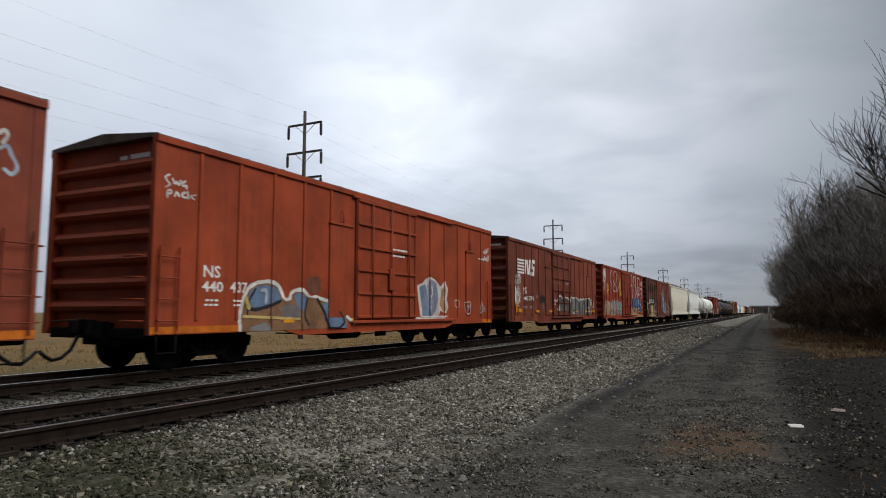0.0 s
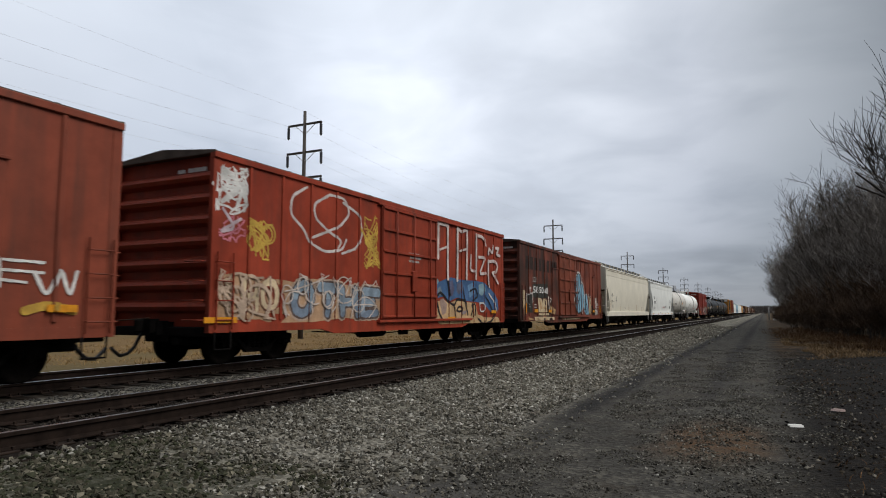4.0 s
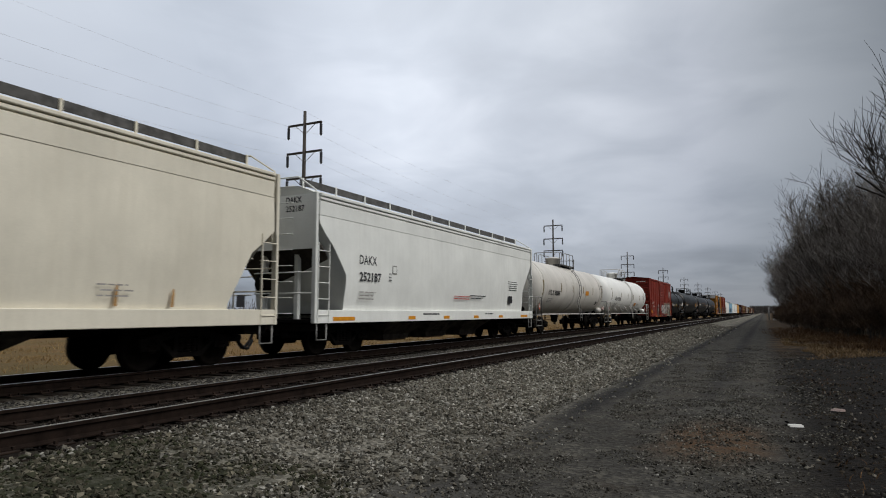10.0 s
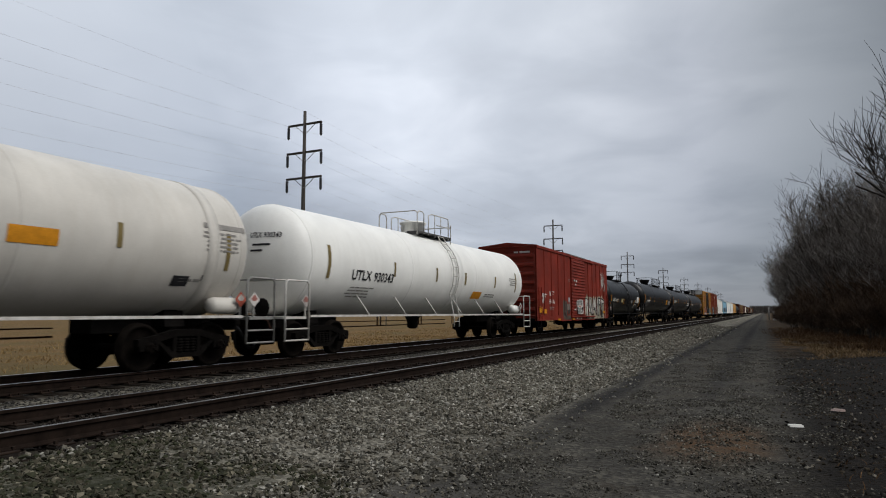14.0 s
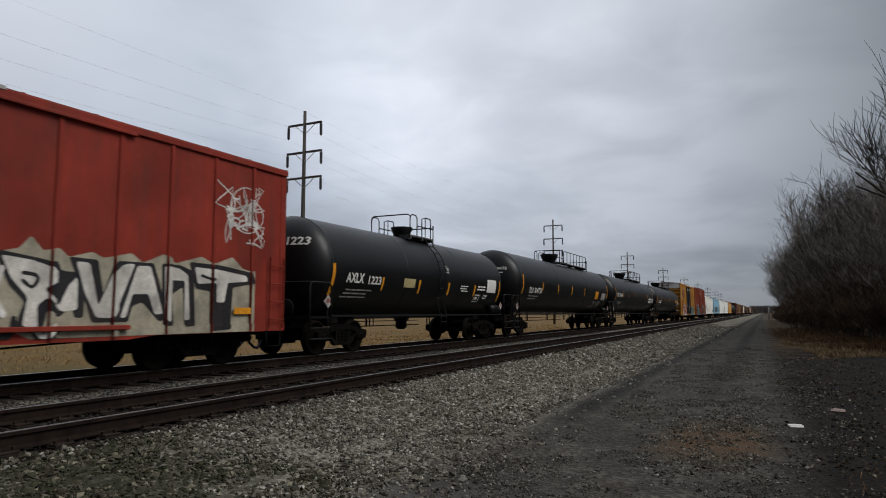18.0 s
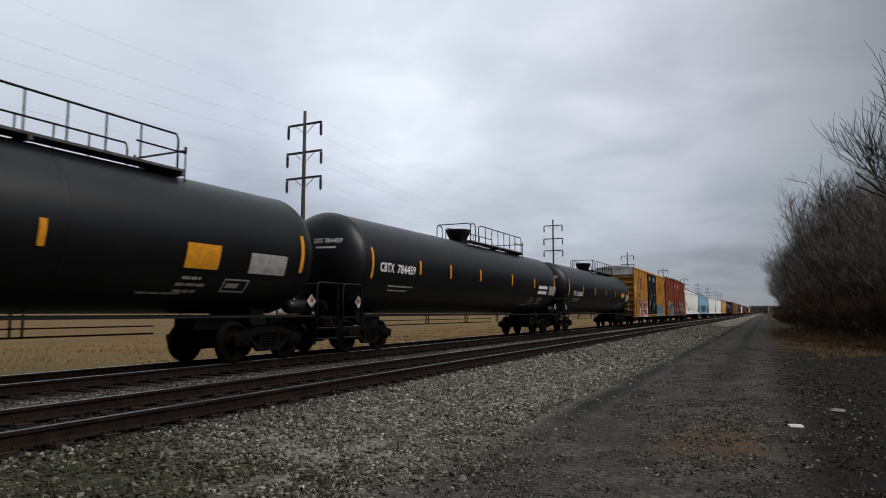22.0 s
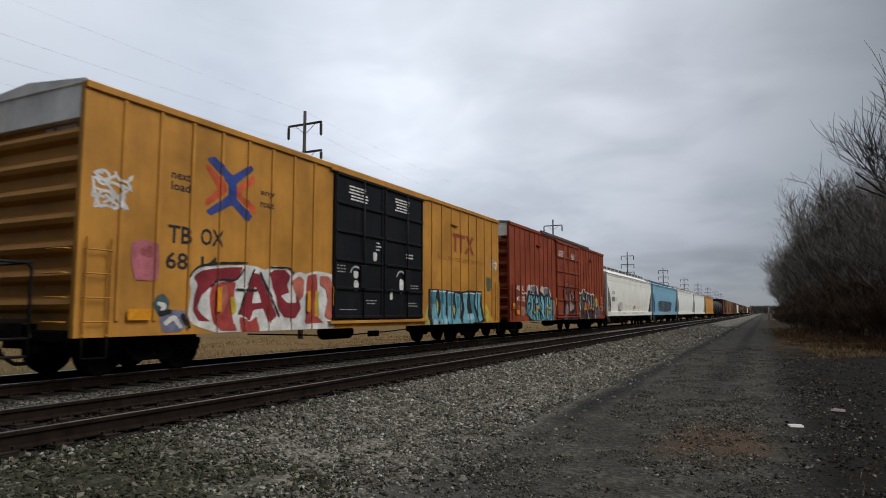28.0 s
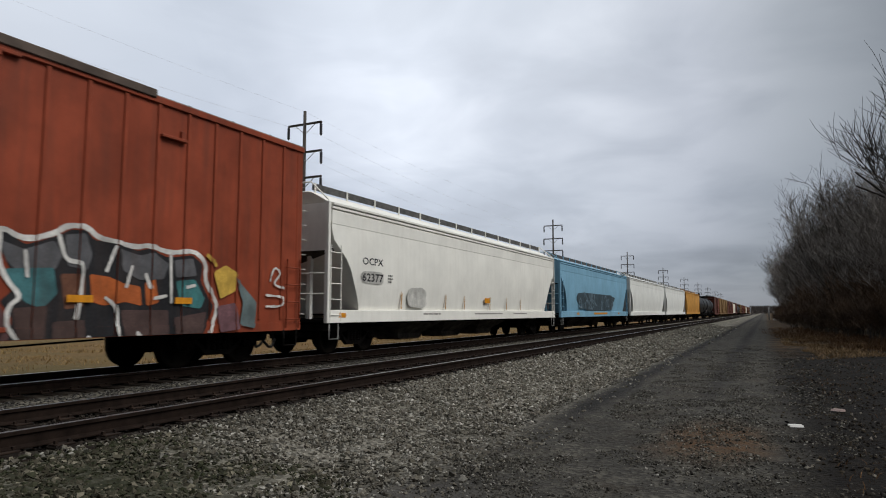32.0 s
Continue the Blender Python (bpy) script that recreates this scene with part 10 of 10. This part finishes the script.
def make_hoppers():
    X = 1.60
    rustm = material("rust_streak_paint", (0.42, 0.24, 0.09), rough=0.8, vary=0.3, scale=6, bump=0)
    car = hopper(91.53, 18.6, 1.6, 4.32, M["cream"], "long cream covered hopper with rusty streaks on its side", group=TRAIN, frames=((-5.85, 2.02, 0.30), (-8.25, 1.0, 0.2)), cut=((1.1, 1.35), (1.4, 1.25), (2.46, 0.68), (2.8, 0.2), (2.95, 0.0)))
    lettering(car, [("UTCX", -7.55, 2.30, 0.22, 0.5), ("59916", -7.58, 1.86, 0.19, 0.62)] , X, M["black_paint"], label="black reporting marks")
    lettering(car, text_block(-7.6, 1.72, 0.7, 4, 0.04, 0.06) + text_block(-6.1, 2.0, 0.3, 3, 0.03, 0.06) + text_block(-2.8, 1.5, 0.6, 2, 0.03, 0.06) + text_block(4.8, 1.6, 0.8, 3, 0.035, 0.07, 4), X, M["grey_paint"])
    for y, z0, z1 in ((-7.95, 1.22, 2.15), (-4.45, 1.24, 1.7), (-0.9, 1.24, 1.78), (2.6, 1.24, 1.75), (5.2, 1.24, 1.6), (6.4, 1.24, 1.55)):
        bm = bmesh.new()
        blob(bm, 1.592, [(y - 0.05, z0), (y + 0.03, z0), (y + 0.045, z1), (y + 0.01, z1 + 0.04), (y - 0.005, z1)])
        face_out(bm)
        part("rust_streak", bm, rustm, car)
    polys(car, [[(8.05, 1.25), (8.3, 1.25), (8.3, 1.5), (8.05, 1.5)]], X, M["black_paint"], name="stencil")
    car = hopper(110.71, 16.8, 1.6, 4.16, M["pale"], "pale grey covered hopper with black reporting marks", group=TRAIN, frames=((-4.57, 2.28, 0.26), (-5.72, 0.94, 0.18)), cut=((1.1, 1.2), (1.4, 1.16), (2.08, 1.22), (2.45, 0.92), (2.97, 0.46), (3.3, 0.0)))
    lettering(car, [("DAKX", -6.48, 2.47, 0.26, 0.9), ("252187", -6.46, 2.0, 0.26, 1.12)] + text_block(5.12, 2.45, 1.3, 5, 0.04, 0.06, 3) + text_block(0.9, 1.75, 1.8, 2, 0.05, 0.06, 5) + text_block(-4.9, 2.25, 0.2, 3), X, M["black_paint"], label="black reporting marks")
    lettering(car, text_block(-0.4, 1.7, 1.5, 2, 0.05, 0.05, 8), X, tag_paint((0.45, 0.12, 0.1)))
    lettering(car, text_block(-6.58, 1.68, 1.0, 3, 0.045, 0.06), X, M["grey_paint"])
    polys(car, [[(5.17, 1.53), (5.62, 1.53), (5.62, 1.84), (5.17, 1.84)]], X, M["black_paint"], name="stencil")
    strips(car, [(-7.2, 0.92, 1.0, 0.10), (-3.5, 0.92, 0.45, 0.1), (-1.0, 0.92, 0.45, 0.1), (1.6, 0.92, 0.45, 0.1), (4.2, 0.92, 0.45, 0.1), (7.15, 0.92, 0.9, 0.1)], 1.612)
    lettering(car, text_block(-2.9, 1.06, 1.4, 1, 0.06) + text_block(2.4, 1.06, 1.0, 1, 0.06), 1.614, M["black_paint"])
    car = hopper(301.0, 20.0, 1.6, 4.0, M["white_hop"], "off-white covered hopper with grey painted-over patches", group=TRAIN, roof_top=4.45)
    lettering(car, [("OCPX", -8.45, 2.47, 0.21, 1.1), ("62377", -8.45, 2.0, 0.24, 1.1)] + text_block(-7.1, 2.2, 0.3, 3), X, M["black_paint"], label="black reporting marks")
    patches(car, [(-5.87, -4.61, 1.28, 1.92), (-8.5, -7.3, 1.95, 2.3)], 1.594, (0.50, 0.49, 0.45), name="paint_patch", label="grey painted-over patch", seed=5, rough=0.05)
    for y in (-6.3, -3.2, -1.6, 0.9, 2.8, 4.6):
        bm = bmesh.new()
        blob(bm, 1.593, [(y - 0.03, 1.24), (y + 0.05, 1.24), (y + 0.10, 1.7), (y + 0.05, 1.78)])
        face_out(bm)
        part("rust_streak", bm, rustm, car)
    polys(car, [[(8.6, 1.3), (8.95, 1.3), (8.95, 1.6), (8.6, 1.6)]], X, M["black_paint"], name="stencil")
    lettering(car, text_block(-1.0, 1.06, 3.5, 1, 0.07) + text_block(3.4, 1.06, 2.2, 1, 0.07) + text_block(-5, 1.06, 1.5, 1, 0.07), 1.614, M["grey_paint"])
    strips(car, [(0.6, 1.5, 0.5, 0.2), (-9.4, 1.0, 0.3, 0.12)], 1.612)
    car = hopper(321.8, 19.2, 1.6, 4.0, M["blue_hop"], "light blue covered hopper with a dark graffiti block", group=TRAIN)
    patches(car, [(-5.9, 4.4, 1.25, 2.45)], 1.594, (0.045, 0.07, 0.085), name="graffiti_fill", label="dark blue-black graffiti block", seed=15, rough=0.1)
    scrawl(car, -5.7, 4.2, 1.3, 2.4, 1.598, (0.14, 0.20, 0.24), 18, 0.10, 16)
    strips(car, [(-6.0, 1.0, 0.5, 0.12), (6.0, 1.0, 0.5, 0.12), (0, 1.0, 4.0, 0.12)], 1.612)
    for mid, ln, mt, lb in ((343.2, 20.6, "pale", "grey covered hopper coupled behind a blue one"), (364.3, 19.5, "pale", "pale grey covered hopper far down the train"), (386.5, 20.8, "yellow_hop", "orange-yellow covered hopper far down the train")):
        hopper(mid, ln, 1.6, 4.05, M[mt], lb, group=TRAIN, rolls=False, detail=False)


def make_tanks():
    def dress(car, R, zc, letters, mat, marks, mark_mat, extra=()):
        tank_print(car, letters, R, zc, mat, "reporting marks")
        for y0, y1, z0, z1 in marks:
            on_tank(car, flat_marks([("=", y0, z0, z1 - z0, y1 - y0)]), R, zc, mark_mat, "reflector", "yellow reflective strip")
        for y0, y1, z0, z1, m, nm, lb in extra:
            on_tank(car, flat_marks([("=", y0, z0, z1 - z0, y1 - y0)]), R, zc, m, nm, lb)

    def framed(car, R, zc, mat, boxes):
        """Framed stencils: four thin painted bars round a small block."""
        for y0, y1, z0, z1 in boxes:
            e = 0.035
            bars = [("=", y0, z0, e, y1 - y0), ("=", y0, z1 - e, e, y1 - y0), ("=", y0, z0 + e, z1 - z0 - 2 * e, e), ("=", y1 - e, z0 + e, z1 - z0 - 2 * e, e), ("=", y0 + 0.1, z0 + 0.09, z1 - z0 - 0.18, (y1 - y0) * 0.5)]
            on_tank(car, flat_marks(bars), R, zc, mat, "stencil", "framed stencil")

    faded = material("faded_yellow_strip", (0.20, 0.15, 0.06), rough=0.6, vary=0.2, bump=0)
    tan = material("tan_placard", (0.40, 0.33, 0.16), rough=0.6, vary=0.1, bump=0)
    R, zc = 1.46, 2.51
    car = tank_car(128.05, 16.3, R, zc, M["tank_w"], "dirty white tank car with black reporting marks", metal="grey_metal", side_rail="white_metal", group=TRAIN, round_dome=True, deck=(-1.3, 1.9), bands=((-6.4, 0.35), (-0.35, 0.7), (6.2, 0.3)), diamonds=((0.48, 0.11, 0.07), (0.55, 0.52, 0.48)))
    dress(car, R, zc, [("UTLX", -5.68, 2.05, 0.28, 0.95), ("902868", -4.58, 2.05, 0.28, 1.0)] + text_block(-5.6, 1.85, 1.1, 3, 0.045, 0.05, 2) + text_block(5.9, 2.75, 1.1, 5, 0.05, 0.05, 3) + text_block(5.4, 1.75, 0.7, 1, 0.08), M["black_paint"],
          [(-3.42, -3.30, 2.27, 2.77), (-0.95, -0.85, 2.28, 2.73), (1.47, 1.58, 2.29, 2.75), (3.95, 4.06, 2.28, 2.72), (-6.70, -6.58, 2.02, 2.8), (6.55, 6.66, 2.02, 2.8)], faded,
          [(2.1, 2.9, 2.2, 2.47, M["reflector"], "placard", "yellow-orange placard"), (5.32, 5.72, 1.66, 1.86, M["black_paint"], "stencil", "dark square stencil"), (6.02, 6.28, 1.78, 1.90, M["black_paint"], "stencil", "dark square stencil"), (5.95, 7.1, 2.86, 2.97, M["faint_print"], "placard", "faded print panel")])
    car = tank_car(145.35, 18.0, R, zc, M["tank_w2"], "clean white tank car with white end rails", metal="white_metal", side_rail="white_metal", group=TRAIN, round_dome=True, deck=(-1.1, 1.6), bands=((1.0, 0.6),))
    dress(car, R, zc, [("UTLX", -6.02, 2.04, 0.28, 1.0), ("930343", -4.88, 2.03, 0.28, 1.08)] + text_block(-6.1, 1.82, 1.4, 4, 0.045, 0.05, 2) + text_block(6.2, 2.6, 0.9, 4, 0.05, 0.05, 3) + text_block(3.6, 1.85, 1.2, 2, 0.05, 0.05, 6), M["black_paint"],
          [(-7.18, -7.05, 2.03, 2.9), (-3.8, -3.7, 2.23, 2.67), (-0.94, -0.83, 2.2, 2.67), (1.46, 1.6, 2.16, 2.63), (4.48, 4.62, 2.16, 2.62), (7.0, 7.12, 2.03, 2.9)], faded,
          [(2.44, 3.32, 1.68, 1.95, M["reflector"], "placard", "yellow placard")])
    R, zc = 1.42, 2.35
    car = tank_car(179.35, 14.5, R, zc, M["tank_b"], "short black tank car with white reporting marks", group=TRAIN, deck=(-0.78, 0.95), dome=0.74)
    dress(car, R, zc, [("AXLX", -5.42, 1.96, 0.28, 0.87), ("1223", -4.30, 1.95, 0.24, 0.68)] + text_block(4.3, 1.78, 0.5, 2, 0.08, 0.04, 2) + text_block(2.0, 2.1, 0.8, 3, 0.05, 0.05, 3) + text_block(0.7, 2.75, 0.35, 4, 0.04, 0.04, 4), M["white_paint"],
          [(-6.08, -5.96, 1.6, 2.44), (-3.56, -3.46, 1.79, 2.19), (-1.27, -1.15, 1.76, 2.2), (0.95, 1.07, 1.76, 2.2), (3.3, 3.42, 1.76, 2.2), (5.9, 6.02, 1.6, 2.44)], M["reflector"],
          [(-2.25, -1.52, 1.93, 2.21, tan, "placard", "tan paper placard"), (4.6, 5.55, 1.95, 2.47, M["white_paint"], "placard", "white data panel")])
    tank_print(car, text_block(-5.5, 1.75, 1.5, 3, 0.05, 0.06, 2), R, zc, M["grey_paint"])
    tank_print(car, text_block(3.58, 2.12, 0.9, 2, 0.08, 0.05, 12), R, zc, M["white_paint"])
    framed(car, R, zc, M["white_paint"], [(3.48, 4.0, 1.56, 1.84)])
    R, zc = 1.49, 2.60
    lt = [(197.26, [("TILX", -8.08, 2.08, 0.27, 0.68), ("304770", -7.27, 2.08, 0.28, 1.19)], [(-9.08, -8.97, 2.03, 2.93), (-6.06, -5.94, 2.21, 2.65), (-3.27, -3.15, 2.18, 2.65), (-0.42, -0.31, 2.18, 2.63), (2.58, 2.70, 2.18, 2.62)], [(5.52, 6.4, 2.02, 2.52, M["reflector"], "placard", "yellow placard"), (7.3, 8.5, 2.0, 2.45, M["grey_paint"], "placard", "grey data panel")], "long black tank car with a yellow placard"),
          (218.57, [("CBTX", -8.64, 2.34, 0.28, 0.81), ("784459", -7.63, 2.33, 0.28, 1.15)], [(-9.10, -8.99, 2.12, 3.02), (-6.20, -6.08, 2.37, 2.82), (-3.88, -3.76, 2.35, 2.83), (-1.13, -1.0, 2.38, 2.82), (2.50, 2.64, 2.33, 2.82), (5.65, 5.79, 2.33, 2.79)], [(6.4, 7.85, 2.32, 2.47, M["white_paint"], "placard", "white bar marking"), (6.4, 7.85, 2.06, 2.21, M["white_paint"], "placard", "white bar marking"), (8.15, 9.3, 2.04, 2.5, M["grey_paint"], "placard", "grey data panel")], "long black tank car with two white bars at its tail"),
          (239.9, [("TILX", -8.18, 2.15, 0.26, 0.72), ("302650", -7.34, 2.13, 0.28, 1.3)], [(-9.30, -9.16, 2.13, 3.04), (-6.08, -5.96, 2.34, 2.77), (-2.87, -2.72, 2.31, 2.75), (0.40, 0.54, 2.29, 2.73), (3.6, 3.72, 2.29, 2.73)], [(6.0, 7.2, 2.3, 2.62, M["reflector"], "placard", "yellow placard"), (7.9, 9.0, 2.0, 2.55, M["grey_paint"], "placard", "grey data panel")], "long black tank car at the tail of the tank cars")]
    for mid, letters, marks, extra, lb in lt:
        car = tank_car(mid, 21.3, R, zc, M["tank_b"], lb, deck=(-0.45, 6.0), trucks=8.45, tip=10.05, side_ladder=False, outlet=False, group=TRAIN)
        dress(car, R, zc, letters, M["white_paint"], marks + [(9.0, 9.12, 2.1, 3.0)], M["reflector"], extra)
        framed(car, R, zc, M["grey_paint"], [(6.72, 7.45, 1.58, 1.86)])
        tank_print(car, text_block(5.5, 1.8, 0.75, 3, 0.08, 0.07, 15), R, zc, M["grey_paint"])
        tank_print(car, text_block(-8.1, 1.92, 1.8, 2, 0.06, 0.08, 5) + text_block(4.6, 1.5, 1.2, 1, 0.05), R, zc, M["grey_paint"])


def make_far_train():
    """Cars so far down the line that only their bodies show."""
    M["yellow_far"] = paint("dull_ochre_paint", (0.24, 0.14, 0.05), 0.5)
    q = 398.5
    kinds = ["tank", "tank", "box_b", "box_y", "box_y", "box_b", "box_b", "hop_c", "box_b", "tank", "tank", "box_y", "box_b", "box_b", "box_r", "box_y", "hop_c", "tank", "box_b", "box_b", "box_y", "box_b"]
    for kd in kinds:
        if kd == "tank":
            tank_car(q + 8.5, 17.0, 1.48, 2.5, M["tank_b"], "black tank car far down the train", group=TRAIN, rolls=False)
            q += 17.3
        elif kd[:3] == "hop":
            hopper(q + 9.4, 17.6, 1.58, 4.1, M[{"y": "yellow_hop", "c": "cream", "p": "pale"}[kd[-1]]], "covered hopper far down the train", group=TRAIN, rolls=False, detail=False, lip=False)
            q += 19.0
        else:
            boxcar(q + 9.4, 17.0, 1.55, 4.6, M[{"y": "yellow_far", "b": "red_d", "r": "red_b"}[kd[-1]]], "weathered boxcar far down the train", door=(0, 3.4), rolls=False, detail=False, post_gap=2.4, group=TRAIN)
            q += 19.0


make_boxcars()
make_hoppers()
make_tanks()
make_more_boxcars()
end_prints()
make_far_train()


def build_litter():
    for x, y, r, lb in ((0.32, 10.6, 20, "crumpled white paper scrap on the gravel"), (0.98, 12.3, -35, "pale pinkish plastic scrap on the gravel")):
        bm = bmesh.new()
        prism(bm, [(-0.05, 0.0), (-0.03, 0.03), (0.01, 0.018), (0.04, 0.034), (0.05, 0.0)], "x", -0.09, 0.09)
        tagged(part("litter", bm, M["white_paint"] if x < 0.5 else tag_paint((0.5, 0.38, 0.33)), m=pose(x, y, ground_height(x) + 0.02, 0, 0, r)), lb, "litter")
    # a small white signal hut and post far down the road
    post = empty("signal_post", pose(0.7, 150, 0.0), "slim pale post beside the far end of the road", "post")
    bm = bmesh.new()
    tube(bm, (0, 0, -0.1), (0, 0, 2.6), 0.12, 8)
    part("mast", bm, M["grey_metal"], post)
    bm = bmesh.new()
    box(bm, -0.16, 0.16, -0.05, 0.05, 2.2, 2.55, bevel=0.02)
    part("signal_head", bm, M["grey_metal"], post)
    hut = empty("equipment_cabinet", pose(2.2, 145, 0.05), "white metal equipment cabinet beside the far tracks", "cabinet")
    bm = bmesh.new()
    box(bm, -0.8, 0.8, -0.6, 0.6, 0, 1.7, bevel=0.03)
    part("body", bm, M["white_metal"], hut)
    bm = bmesh.new()
    box(bm, -0.9, 0.9, -0.7, 0.7, 1.7, 1.8, bevel=0.02)
    part("roof", bm, M["white_metal"], hut)


def build_far_woods():
    rs = np.random.RandomState(21)
    verts, faces = [], []
    for _ in range(5200):
        far = rs.rand()
        x = rs.uniform(-420, -60) if far < 0.6 else rs.uniform(-16, 30)
        y = rs.uniform(330, 620) if far < 0.6 else rs.uniform(900, 1100)
        h = rs.uniform(4, 11)
        a = rs.uniform(0, 6.28)
        w = rs.uniform(0.05, 0.16) * (1 if far < 0.6 else 3)
        k = len(verts)
        lx, ly = rs.uniform(-2.5, 2.5), rs.uniform(-2.5, 2.5)
        verts += [(x - w * math.cos(a), y - w * math.sin(a), -0.5), (x + w * math.cos(a), y + w * math.sin(a), -0.5), (x + lx + w * 0.6, y + ly, h), (x + lx - w * 0.6, y + ly, h * 0.9)]
        faces.append((k, k + 1, k + 2, k + 3))
    mesh_stuff("far_woods", verts, faces, M["twig"], "distant bare woods on the horizon", "woods")


build_litter()
build_far_woods()


# ---- movement ----
def motions():
    times = [0.5 * i for i in range(65)]
    for car, mid in cars:
        walk(car, [(t, start_pose(mid - run(t))) for t in times])
    spins = [2 * i / FPS for i in range(481)]
    for ob, y, r in wheelsets:
        walk(ob, [(t, Matrix.Translation((0, y, r)) @ Matrix.Rotation((run(t) / r) % (2 * math.pi), 4, "X")) for t in spins])


motions()
